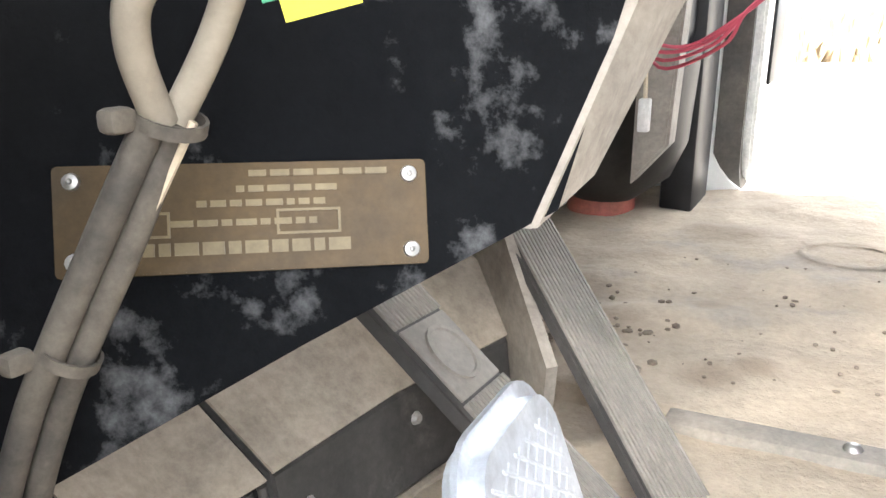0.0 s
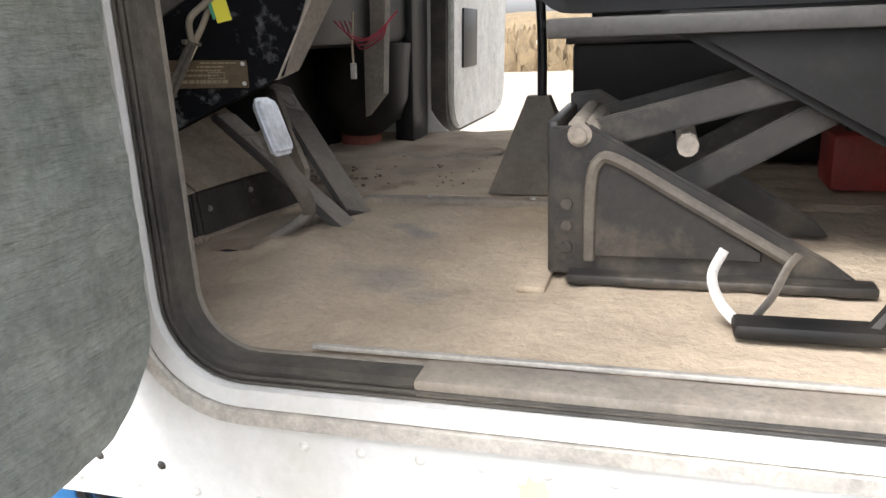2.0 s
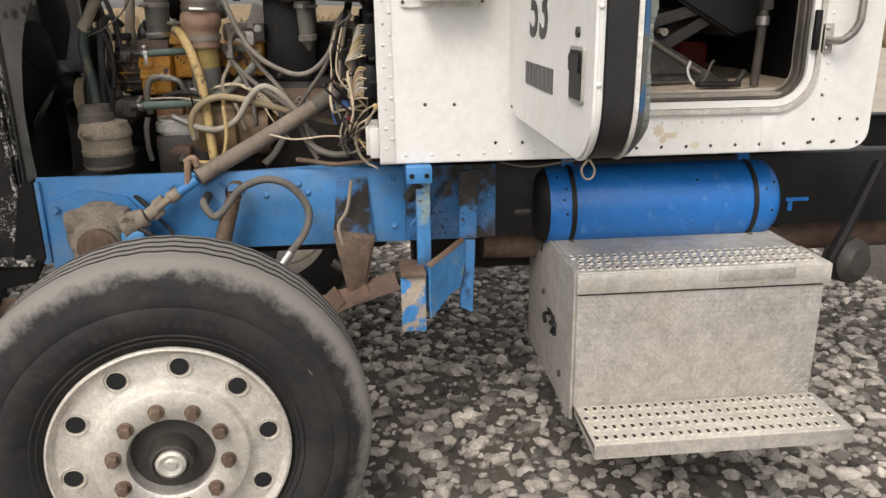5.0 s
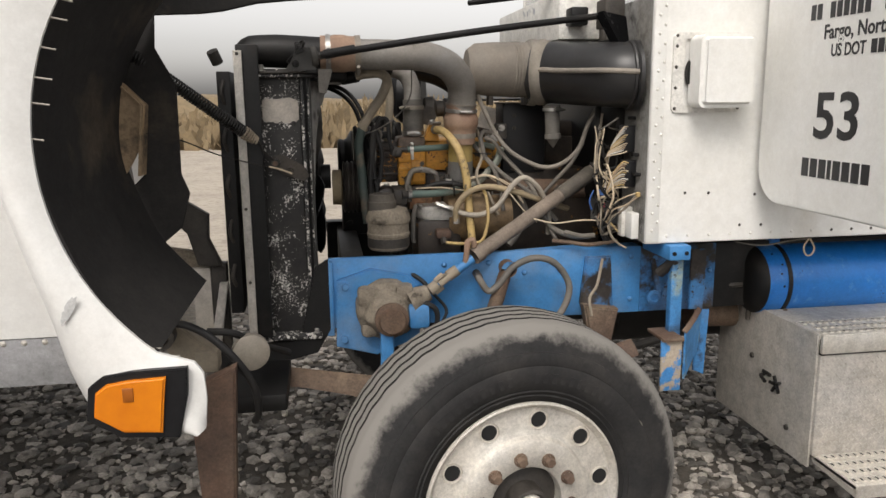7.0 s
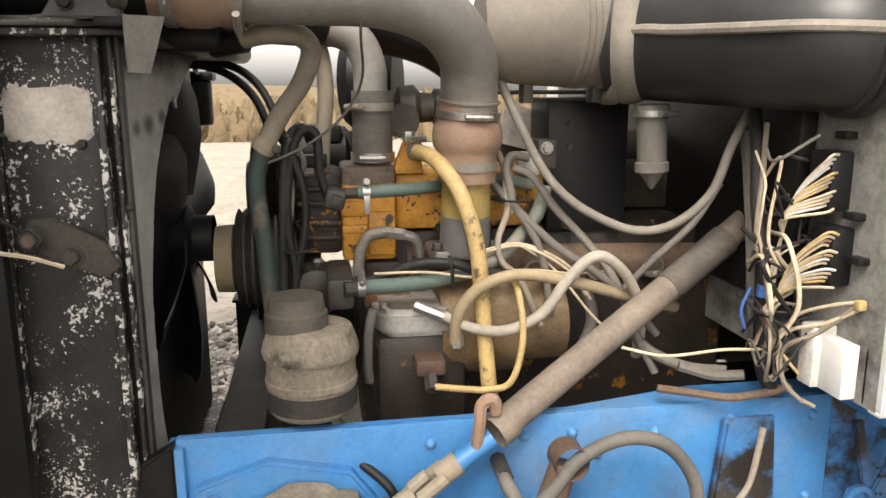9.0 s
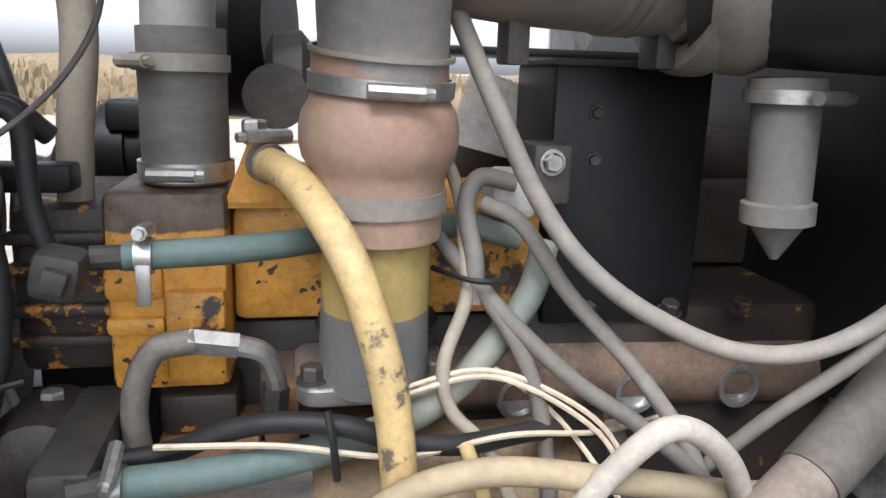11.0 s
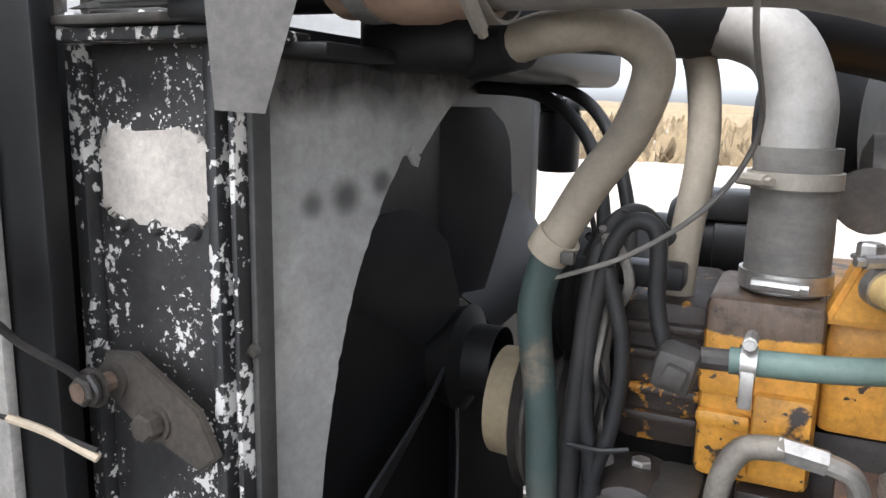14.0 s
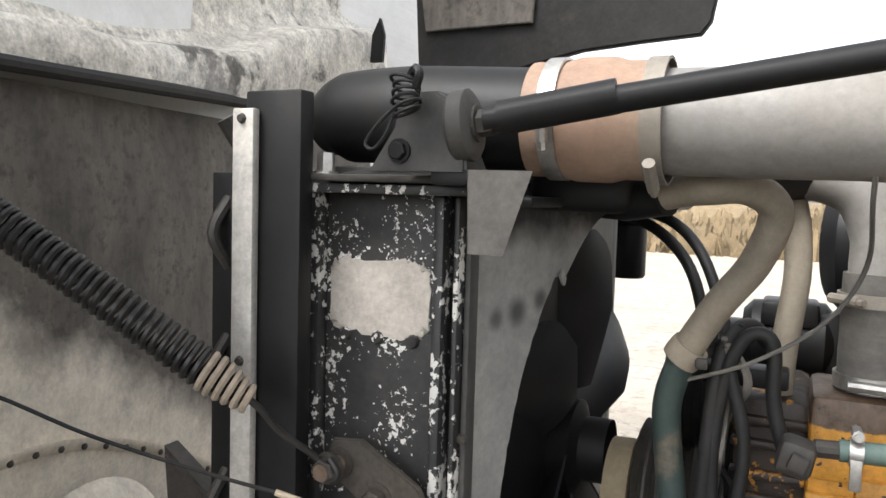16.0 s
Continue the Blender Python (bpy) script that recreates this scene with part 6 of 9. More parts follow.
# ---- tank under the cab ----
tank = thing("air_tank", (1.5, 0.76, 0.8), "scuffed blue cylindrical tank strapped under the cab", "tank")
TY, TZ, TR = 0.775, 0.972, 0.142
part("tank_body", lathe([(0.0, 0), (0.0, 0.08), (0.012, 0.115), (0.035, 0.135), (0.06, TR), (0.80, TR), (0.83, 0.135), (0.852, 0.115), (0.865, 0.08), (0.865, 0)], (1.11, TY, TZ), (1, 0, 0), 48), "blue_tank", tank, "glossy blue steel tank")
# black cap over the blue end: grime and shade put into its colour
part("tank_end", lathe([(-0.003, 0), (-0.003, 0.081), (0.009, 0.1165), (0.033, 0.1365), (0.036, 0.134)], (1.11, TY, TZ), (1, 0, 0), 48), "blackmetal", tank, "tank end blackened for its grime and shade")
for x in (1.225, 1.862):
    part("strap", lathe([(-0.008, TR), (-0.008, TR + 0.005), (0.008, TR + 0.005), (0.008, TR)], (x, TY, TZ), (1, 0, 0), 48), "blackmetal", tank, "black steel strap")
    part("strap_bolt", tube([(x, TY - 0.12, TZ - 0.10), (x + 0.005, TY - 0.10, TZ - 0.16)], 0.008, 8, 1), "rust", tank)
    part("strap_hanger", box((x - 0.02, TY - 0.02, TZ + TR - 0.002), (x + 0.02, TY + 0.05, TZ + TR + 0.06), 0.003), "blue_tank", tank)
part("end_fitting", tube([(1.10, TY, TZ - 0.02), (1.05, TY, TZ - 0.02), (1.03, TY + 0.03, TZ - 0.02)], 0.014, 8, 3), "dirtmetal", tank)
part("drain_cock", tube([(1.14, TY, TZ - 0.13), (1.14, TY, TZ - 0.17)], 0.010, 8, 1), "dirtmetal", tank)
me = dome_mesh(0.005, 0.002)
me.materials.append(M["blackmetal"])
for k, (x, a) in enumerate(((1.19, 200), (1.20, 215), (1.175, 235), (1.20, 180), (1.90, 205), (1.93, 215), (1.66, 222), (1.92, 175))):
    c = Vector((x, TY + TR * math.cos(radians(a)), TZ + TR * math.sin(radians(a)) * -1))
    ob = new("paint_chip", me)
    ob.matrix_basis = Matrix.Translation(c)
    attach(ob, tank)

# ---- step box ----
tb = thing("step_box", (1.55, 0.6, 0.4), "tread-plate aluminium step box with serrated steps", "tool box")
body = part("box_body", box((1.16, 0.332, 0.41), (1.955, 1.02, 0.795), 0.008), "alum_dull", tb, "dull aluminium box")
# diamond tread on the front
bar = bmesh.new()
bmesh.ops.create_uvsphere(bar, u_segments=6, v_segments=4, radius=1, matrix=Matrix.Diagonal((0.0135, 0.0022, 0.0042, 1)))
me = bpy.data.meshes.new("tread_bar")
for f in bar.faces:
    f.smooth = True
bar.to_mesh(me)
bar.free()
bm = bmesh.new()
k = 0
for j in range(20):
    for i in range(44):
        x, z = 1.175 + 0.0178 * i, 0.425 + 0.0185 * j
        m = Matrix.Translation((x, 0.332, z)) @ Matrix.Rotation(radians(42 if (i + j) % 2 else -42), 4, "Y") @ Matrix.Diagonal((0.0105, 0.0016, 0.0036, 1))
        bmesh.ops.create_icosphere(bm, subdivisions=1, radius=1, matrix=m)
tread = part("tread_pattern", bm, "alum_dull", tb)
tagged(tread, kind="stuff")
lid = part("lid", box((1.155, 0.318, 0.803), (1.965, 0.335, 0.868), 0.004), "alum", tb, "worn aluminium lid edge")
part("lid_label", box((1.60, 0.3155, 0.826), (1.845, 0.319, 0.862), 0.002), "alum_dull", lid)
part("lid_gap", box((1.165, 0.336, 0.793), (1.95, 0.36, 0.805)), "blackmetal", tb)
part("end_panel", box((1.152, 0.345, 0.36), (1.163, 1.01, 0.868), 0.004), "alum_dull", tb, "stained aluminium end panel")


def serrated(x0, x1, y0, y1, z, rows, n, parent):
    """A step plate with rows of raised toothed holes."""
    bm = box((x0, y0, z - 0.02), (x1, y1, z), 0.004)
    plate = part("step_plate", bm, "alum", parent, "serrated aluminium step plate")
    for j in range(rows):
        y = y0 + (j + 0.6) * (y1 - y0) / rows
        for i in range(n):
            x = x0 + 0.015 + (i + 0.5 * (j % 2)) * (x1 - x0 - 0.03) / n
            ob = new("grip_tooth", TOOTH)
            ob.matrix_basis = Matrix.Translation((x, y, z))
            attach(ob, plate)
    return plate


bm = lathe([(0, 0.0125), (0.004, 0.0118), (0.0045, 0.0098), (0.0012, 0.0088), (0.0012, 0)], (0, 0, 0), (0, 0, 1), 4)
bmesh.ops.transform(bm, matrix=Matrix.Diagonal((0.86, 1.75, 1, 1)), verts=bm.verts)
TOOTH = bpy.data.meshes.new("grip_tooth")
bm.to_mesh(TOOTH)
bm.free()
TOOTH.materials.append(M["alum"])
TOOTH.materials.append(M["void"])
for f in TOOTH.polygons:
    if f.index >= 12:
        f.material_index = 1
serrated(1.16, 1.96, 0.325, 0.492, 0.872, 3, 27, tb)
part("rear_deck", box((1.165, 0.492, 0.82), (1.955, 1.02, 0.868), 0.004), "alum_dull", tb)
serrated(1.165, 1.965, 0.10, 0.325, 0.418, 4, 27, tb)
part("step_skirt", slab([(0.098, 0.37), (0.098, 0.415), (0.335, 0.415), (0.335, 0.41), (0.335, 0.385)], 0.80, at(YZ, 1.165), 0.003), "alum_dull", tb)
part("latch", box((1.145, 0.60, 0.615), (1.153, 0.66, 0.63), 0.003), "blackmetal", tb)
bm = tube([(1.15, 0.65, 0.61), (1.13, 0.64, 0.612), (1.125, 0.60, 0.60)], 0.007, 8, 4)
for a in range(5):
    d = Vector((0, math.cos(a * 1.3), math.sin(a * 1.3))) * 0.035
    tube([Vector((1.148, 0.56, 0.60)), Vector((1.142, 0.56, 0.60)) + d], 0.007, 6, 1, bm)
part("latch_knob", bm, "blackmetal", tb, "black latch stained with grease")
part("side_bolt", lathe([(0, 0.012), (0.008, 0.010), (0.008, 0)], (1.152, 0.48, 0.46), (-1, 0, 0), 8), "dirtmetal", tb)
part("side_bolt", lathe([(0, 0.012), (0.008, 0.010), (0.008, 0)], (1.152, 0.74, 0.66), (-1, 0, 0), 8), "dirtmetal", tb)
part("hanger", box((1.2, 0.9, 0.868), (1.26, 0.98, 1.0), 0.004), "blackmetal", tb)
part("hanger", box((1.84, 0.9, 0.868), (1.90, 0.98, 1.0), 0.004), "blackmetal", tb)

# ---- engine bay ----
engine = thing("diesel_engine", (0.1, 1.2, 0.9), "yellow diesel engine coated in grease and road dust", "engine")


def bolt(c, axis, r, h, parent, material="steel", name="bolt"):
    """A hexagon bolt head on a washer."""
    bm = lathe([(0, r * 1.35), (0.003, r * 1.35), (0.003, r)], c, axis, 12)
    lathe([(0.003, r), (0.003 + h * 0.8, r), (0.003 + h, r * 0.85), (0.003 + h, 0)], c, axis, 6, bm)
    return part(name, bm, material, parent, angle=25)


# castings
part("cylinder_head", box((-0.145, 1.085, 1.415), (0.175, 1.46, 1.535), 0.012), "yellow", engine)
part("cylinder_head", box((0.178, 1.27, 1.415), (0.62, 1.46, 1.535), 0.012), "grease", engine)
part("engine_block", box((-0.22, 1.11, 0.94), (0.62, 1.48, 1.41), 0.015), "grease", engine, "oil-soaked yellow engine block")
housing = part("thermostat_housing", box((-0.255, 1.05, 1.36), (-0.145, 1.2, 1.553), 0.010), "housingyellow", engine, "bright yellow thermostat housing with a sooty top")
part("housing_boss", box((-0.203, 1.038, 1.372), (-0.148, 1.06, 1.462), 0.006), "housingyellow", housing)
part("housing_boss", box((-0.256, 1.042, 1.418), (-0.203, 1.06, 1.436), 0.006), "housingyellow", housing)
part("housing_boss", box((-0.256, 1.044, 1.452), (-0.203, 1.06, 1.484), 0.006), "housingyellow", housing)
part("lower_casting", box((-0.212, 1.042, 1.318), (-0.140, 1.12, 1.357), 0.005), "chippedyellow", engine, "yellow casting with a dark joint")
part("lower_casting", box((-0.215, 1.040, 1.262), (-0.120, 1.12, 1.314), 0.005), "orangerust", engine, "rust-stained yellow casting")
part("lower_casting", box((-0.213, 1.043, 1.20), (-0.130, 1.12, 1.258), 0.005), "chippedyellow", engine, "greasy yellow casting")
for k in range(5):
    part("raised_mark", box((-0.194 + 0.008 * k, 1.0365, 1.428), (-0.189 + 0.008 * k, 1.039, 1.436)), "yellow", engine)
part("lifting_lug", slab([(-0.15, 1.535), (-0.085, 1.535), (-0.10, 1.598), (-0.125, 1.598)], 0.05, at(XZ, 0, 1.06), 0.006), "yellow", engine)
bm = box((-0.345, 1.08, 1.37), (-0.25, 1.3, 1.535), 0.015)
part("front_cover", bm, "chippedyellow", engine, "greasy chipped front casting")
for zz in (1.40, 1.43, 1.47, 1.50):
    part("cover_rib", box((-0.345, 1.068, zz), (-0.255, 1.09, zz + 0.012), 0.004), "chippedyellow", engine)
part("water_pump", lathe([(0, 0.0), (0, 0.05), (0.05, 0.055), (0.08, 0.045), (0.09, 0.02), (0.09, 0)], (-0.31, 1.08, 1.31), (0, -1, 0), 20), "grease", engine)
part("lower_flange", box((-0.118, 1.065, 1.285), (-0.08, 1.12, 1.352), 0.008), "orangerust", engine, "rust-streaked yellow casting")
part("manifold_log", tube([(-0.12, 1.13, 1.335), (0.2, 1.13, 1.33), (0.55, 1.13, 1.32)], 0.045, 14), "rust", engine, "rusty horizontal manifold")
for x in (0.16, 0.30, 0.43):
    part("freeze_plug", lathe([(0, 0.026), (0.012, 0.026), (0.012, 0.02), (0.004, 0.018), (0.004, 0)], (x, 1.095, 1.315), (0, -1, 0), 18), "steel", engine)
for x in (-0.05, 0.05, 0.14, 0.23, 0.33, 0.42):
    bolt((x, 1.085, 1.41), (0, -0.3, 1), 0.011, 0.012, engine, "grease")
part("rocker_cover", box((0.0, 1.28, 1.53), (0.62, 1.46, 1.60), 0.02), "grease", engine)
part("oil_pan", box((-0.2, 1.14, 0.72), (0.6, 1.45, 0.945), 0.03), "blackmetal", engine)
bm = lathe([(0, 0), (0, 0.095), (0.02, 0.105), (0.15, 0.105), (0.16, 0.085), (0.26, 0.085), (0.27, 0)], (-0.07, 1.02, 1.23), (1, 0, 0), 24)
part("starter_barrel", bm, "brownpump", engine, "dust-brown cylindrical pump body")
# yellow outlet tube to the flange
part("outlet_base", lathe([(0, 0.0505), (0.03, 0.0505), (0.06, 0.0495), (0.075, 0.049)], (-0.013, 1.0, 1.385), (0, -0.08, 1), 28), "bareiron", engine, "bare grey tube foot")
part("outlet_tube", lathe([(0.075, 0.049), (0.12, 0.048), (0.17, 0.047), (0.2, 0.047)], (-0.013, 1.0, 1.385), (0, -0.08, 1), 28), "dullyellow", engine, "dull yellow outlet tube")
bm = slab(rounded(-0.085, 0.965, 0.062, 1.09, 0.02), 0.018, Matrix.Translation((0, 0, 1.372)), 0.003)
part("outlet_flange", bm, "steel", engine)
for x, y in ((-0.07, 0.985), (0.045, 0.985), (0.045, 1.06)):
    bolt((x, y, 1.39), (0, 0, 1), 0.011, 0.013, engine, "dirtmetal")
# charge pipe
CH = [(-0.41, 0.85, 1.862), (-0.30, 0.85, 1.86), (-0.18, 0.86, 1.856), (-0.08, 0.89, 1.825), (-0.022, 0.94, 1.765), (-0.011, 0.97, 1.705), (-0.011, 0.98, 1.655)]
part("charge_pipe", tube(CH, 0.0545, 28, 8), "pipe", engine, "grey aluminised charge pipe with dust on top")
part("coupler", lathe([(0, 0.056), (0.0, 0.062), (0.035, 0.062), (0.05, 0.066), (0.085, 0.066), (0.10, 0.062), (0.135, 0.062), (0.135, 0.056)], (-0.548, 0.85, 1.866), (1, 0, -0.02), 28), "redhose", engine, "faded red silicone coupler")
part("hump_hose", lathe([(0.118, 0.056), (0.118, 0.0575), (0.085, 0.058), (0.077, 0.0595), (0.067, 0.0655), (0.055, 0.0682), (0.040, 0.0682), (0.028, 0.0655), (0.020, 0.0602), (0.012, 0.058), (-0.04, 0.0555), (-0.04, 0.05)], (-0.012, 0.985, 1.566), (0, -0.03, 1), 40), "redhose", engine, "dusty red-brown hump hose")
part("wire_ring", lathe([(-0.002, 0.0575), (-0.002, 0.0615), (0.002, 0.0615), (0.002, 0.0575)], (-0.011, 0.979, 1.681), (0.05, -0.12, 1), 32), "dustclamp", engine)
clamp_band((-0.011, 0.979, 1.656), (0.04, -0.08, 1), 0.059, engine, 0.014, (0.05, -1, 0), "steel")
clamp_band((-0.013, 0.986, 1.56), (0, -0.05, 1), 0.058, engine, 0.018, (0.6, 1, 0), "dustclamp")
clamp_band((-0.520, 0.85, 1.866), (1, 0, 0), 0.063, engine, 0.018, (0, -1, -0.1))
clamp_band((-0.415, 0.85, 1.863), (1, 0, 0), 0.063, engine, 0.02, (0, -0.7, -1), "dustclamp")
# coolant outlet pipe with its wrapped hose
part("coolant_pipe", tube([(-0.34, 1.11, 1.825), (-0.27, 1.11, 1.822), (-0.215, 1.11, 1.80), (-0.190, 1.11, 1.75), (-0.188, 1.11, 1.70)], 0.034, 20, 6), "pipe", engine)
bm = lathe([(0, 0.036), (0, 0.041), (0.05, 0.0415), (0.07, 0.041), (0.105, 0.0415), (0.145, 0.041), (0.145, 0.036)], (-0.186, 1.11, 1.555), (0, 0, 1), 24)
part("wrapped_hose", bm, "wraptape", engine, "tape-wrapped grey hose")
clamp_band((-0.187, 1.11, 1.668), (0, 0, 1), 0.0425, engine, 0.016, (-0.75, -0.65, 0), "dustclamp")
clamp_band((-0.186, 1.11, 1.567), (0, 0, 1), 0.0425, engine, 0.018, (-0.15, -1, 0))

HOSES = [
    ("upper_hose", "tanhose", 0.0185, [(-0.43, 0.925, 1.785), (-0.40, 0.91, 1.793), (-0.37, 0.90, 1.796), (-0.329, 0.92, 1.797), (-0.303, 0.94, 1.772), (-0.322, 0.96, 1.715), (-0.359, 0.97, 1.663), (-0.396, 0.98, 1.600)], "dust-coated grey coolant hose"),
    ("lower_hose", "darkhose", 0.0175, [(-0.394, 0.98, 1.605), (-0.414, 0.99, 1.53), (-0.405, 1.0, 1.42), (-0.40, 1.0, 1.33), (-0.39, 1.0, 1.22)], "green-black coolant hose"),
    ("vent_hose", "tanhose", 0.017, [(-0.33, 1.12, 1.85), (-0.29, 1.12, 1.79), (-0.278, 1.12, 1.70), (-0.288, 1.12, 1.60), (-0.292, 1.12, 1.53)], "dust-coated vent hose"),
    ("heater_hose", "greenhose", 0.0125, [(-0.225, 0.99, 1.508), (-0.142, 0.995, 1.511), (-0.078, 1.02, 1.512), (-0.02, 1.062, 1.513), (0.04, 1.07, 1.516), (0.09, 1.06, 1.517), (0.14, 1.05, 1.506)], "green heater hose"),
    ("heater_hose", "greenhose", 0.0145, [(0.163, 1.04, 1.505), (0.145, 1.025, 1.455), (0.103, 1.0, 1.414), (0.063, 0.98, 1.381), (0.01, 0.96, 1.358), (-0.06, 0.945, 1.343), (-0.14, 0.925, 1.339), (-0.235, 0.912, 1.34)], "green heater hose"),
    ("yellow_hose", "yellowhose", 0.0155, [(-0.108, 1.03, 1.583), (-0.080, 0.965, 1.573), (-0.045, 0.912, 1.525), (-0.022, 0.892, 1.46), (-0.008, 0.887, 1.39), (0.0, 0.88, 1.28), (0.006, 0.87, 1.19), (0.012, 0.86, 1.11)], "thick yellow hose with scuffed print"),
    ("braided_hose", "dirtybraid", 0.012, [(-0.222, 1.0, 1.30), (-0.226, 1.0, 1.37), (-0.208, 1.0, 1.418), (-0.170, 1.0, 1.428)], "braided steel hose"),
    ("loom_hose", "blackhose", 0.0095, [(-0.27, 0.95, 1.338), (-0.196, 0.95, 1.346), (-0.143, 0.94, 1.368), (-0.099, 0.93, 1.378), (-0.046, 0.92, 1.376), (-0.001, 0.92, 1.360), (0.055, 0.92, 1.352), (0.134, 0.95, 1.345), (0.228, 1.0, 1.317)], "black woven loom"),
    ("air_hose", "tanyellow", 0.0115, [(-0.055, 0.88, 1.235), (-0.051, 0.86, 1.296), (-0.013, 0.85, 1.346), (0.059, 0.84, 1.370), (0.17, 0.85, 1.348), (0.317, 0.90, 1.295), (0.42, 0.95, 1.26)], "dusty tan air hose"),
    ("air_hose", "palehose", 0.0105, [(-0.075, 0.88, 1.286), (-0.021, 0.86, 1.265), (0.041, 0.85, 1.262), (0.103, 0.84, 1.294), (0.152, 0.83, 1.365), (0.205, 0.83, 1.402), (0.27, 0.85, 1.355), (0.325, 0.90, 1.259), (0.34, 0.95, 1.16)], "pale braided air hose"),
    ("fuel_tube", "yellowhose", 0.0065, [(-0.095, 0.865, 1.153), (-0.045, 0.85, 1.151), (0.0, 0.84, 1.151), (0.044, 0.832, 1.167), (0.065, 0.833, 1.249), (0.060, 0.85, 1.332), (0.055, 0.90, 1.36)], "bent yellow fuel tube"),
    ("wiring_hose", "dusthose", 0.0088, [(0.05, 1.0, 1.73), (0.086, 0.975, 1.643), (0.123, 0.955, 1.564), (0.163, 0.935, 1.508), (0.221, 0.915, 1.465), (0.300, 0.90, 1.434), (0.365, 0.87, 1.448), (0.425, 0.845, 1.508), (0.457, 0.84, 1.596), (0.50, 0.86, 1.66)], "thick dusty grey hose"),
    ("wiring_hose", "dusthose", 0.0082, [(0.095, 1.03, 1.545), (0.125, 1.0, 1.53), (0.165, 0.975, 1.47), (0.226, 0.95, 1.402), (0.277, 0.92, 1.326), (0.321, 0.90, 1.213), (0.36, 0.9, 1.14)], "dusty grey hose"),
    ("control_cable", "tanhose", 0.0065, [(0.06, 1.06, 1.59), (0.070, 1.03, 1.554), (0.071, 1.0, 1.505), (0.069, 0.98, 1.465), (0.046, 0.96, 1.412), (0.052, 0.95, 1.370), (0.085, 0.93, 1.335), (0.12, 0.9, 1.25)], "tan cable"),
    ("control_cable", "greyhose", 0.008, [(0.035, 1.04, 1.53), (0.076, 0.99, 1.482), (0.109, 0.97, 1.436), (0.128, 0.96, 1.397), (0.142, 0.955, 1.345), (0.15, 0.94, 1.26)], "grey cable"),
    ("control_cable", "greyhose", 0.0085, [(0.08, 0.985, 1.478), (0.118, 0.967, 1.437), (0.172, 0.95, 1.389), (0.229, 0.93, 1.352), (0.29, 0.91, 1.30), (0.36, 0.9, 1.22)], "grey cable"),
    ("control_cable", "greyhose", 0.009, [(0.125, 1.03, 1.565), (0.09, 1.03, 1.570), (0.074, 1.015, 1.545), (0.078, 0.99, 1.50), (0.078, 0.985, 1.46)], "grey cable"),
    ("control_cable", "greyhose", 0.0075, [(0.44, 0.84, 1.53), (0.40, 0.86, 1.45), (0.34, 0.9, 1.37), (0.29, 0.93, 1.30)], "grey cable"),
    ("drain_hose", "greyhose", 0.011, [(0.30, 0.93, 1.27), (0.33, 0.90, 1.20), (0.40, 0.86, 1.165), (0.47, 0.82, 1.165)], "grey hose"),
    ("drain_hose", "greyhose", 0.013, [(0.22, 0.98, 1.33), (0.25, 0.97, 1.24), (0.21, 0.95, 1.16), (0.17, 0.93, 1.12)], "grey hose"),
    ("loom_hose", "blackhose", 0.0085, [(-0.345, 1.0, 1.34), (-0.36, 1.0, 1.45), (-0.352, 1.0, 1.56), (-0.33, 1.0, 1.622), (-0.30, 1.0, 1.62), (-0.295, 1.0, 1.55), (-0.28, 1.0, 1.49)], "black loom hose"),
    ("loom_hose", "blackhose", 0.010, [(-0.365, 1.01, 1.20), (-0.372, 1.0, 1.35), (-0.365, 1.0, 1.5), (-0.355, 1.01, 1.60), (-0.33, 1.05, 1.63), (-0.30, 1.08, 1.60)], "black loom hose"),
    ("loom_hose", "blackhose", 0.008, [(-0.335, 1.01, 1.22), (-0.35, 1.0, 1.33), (-0.33, 1.0, 1.42), (-0.325, 1.0, 1.50), (-0.345, 1.0, 1.58)], "black loom hose"),
    ("overhead_hose", "blackhose", 0.009, [(-0.63, 1.3, 1.76), (-0.52, 1.3, 1.75), (-0.44, 1.25, 1.70), (-0.40, 1.2, 1.62), (-0.38, 1.15, 1.5)], "black hose"),
    ("overhead_hose", "blackhose", 0.009, [(-0.63, 1.33, 1.765), (-0.50, 1.33, 1.76), (-0.42, 1.28, 1.71), (-0.37, 1.22, 1.60), (-0.355, 1.15, 1.5)], "black hose"),
    ("oil_hose", "blackhose", 0.0085, [(-0.32, 0.84, 1.16), (-0.31, 0.82, 1.10), (-0.26, 0.78, 1.07), (-0.20, 0.74, 1.03), (-0.18, 0.73, 0.99)], "black hose"),
]
for name, material, r, pts, label in HOSES:
    part(name, tube(pts, r, 12, 7), material, engine, label)
part("clamp_collar", lathe([(-0.011, 0.018), (-0.012, 0.0225), (-0.006, 0.0235), (0.006, 0.0235), (0.012, 0.0225), (0.011, 0.018)], (-0.394, 0.979, 1.602), (-0.62, 0.15, -0.9), 22), "tanhose", engine)
part("collar_ear", box((-0.380, 0.952, 1.588), (-0.366, 0.962, 1.601), 0.003), "dirtmetal", engine)
# sundry fittings
part("elbow_fitting", box((-0.288, 0.945, 1.482), (-0.250, 0.990, 1.521), 0.008, m=Matrix.Translation((-0.272, 0.96, 1.5)) @ pose(0, 0, 0, 0, 12, 0) @ Matrix.Translation((0.272, -0.96, -1.5))), "dirtmetal", engine, "greasy cast elbow fitting")
part("fitting_plug", box((-0.276, 0.934, 1.491), (-0.257, 0.950, 1.510), 0.002, m=Matrix.Translation((-0.2665, 0.94, 1.5)) @ pose(0, 0, 0, 0, 20, 0) @ Matrix.Translation((0.2665, -0.94, -1.5))), "dirtmetal", engine, "square pipe plug")
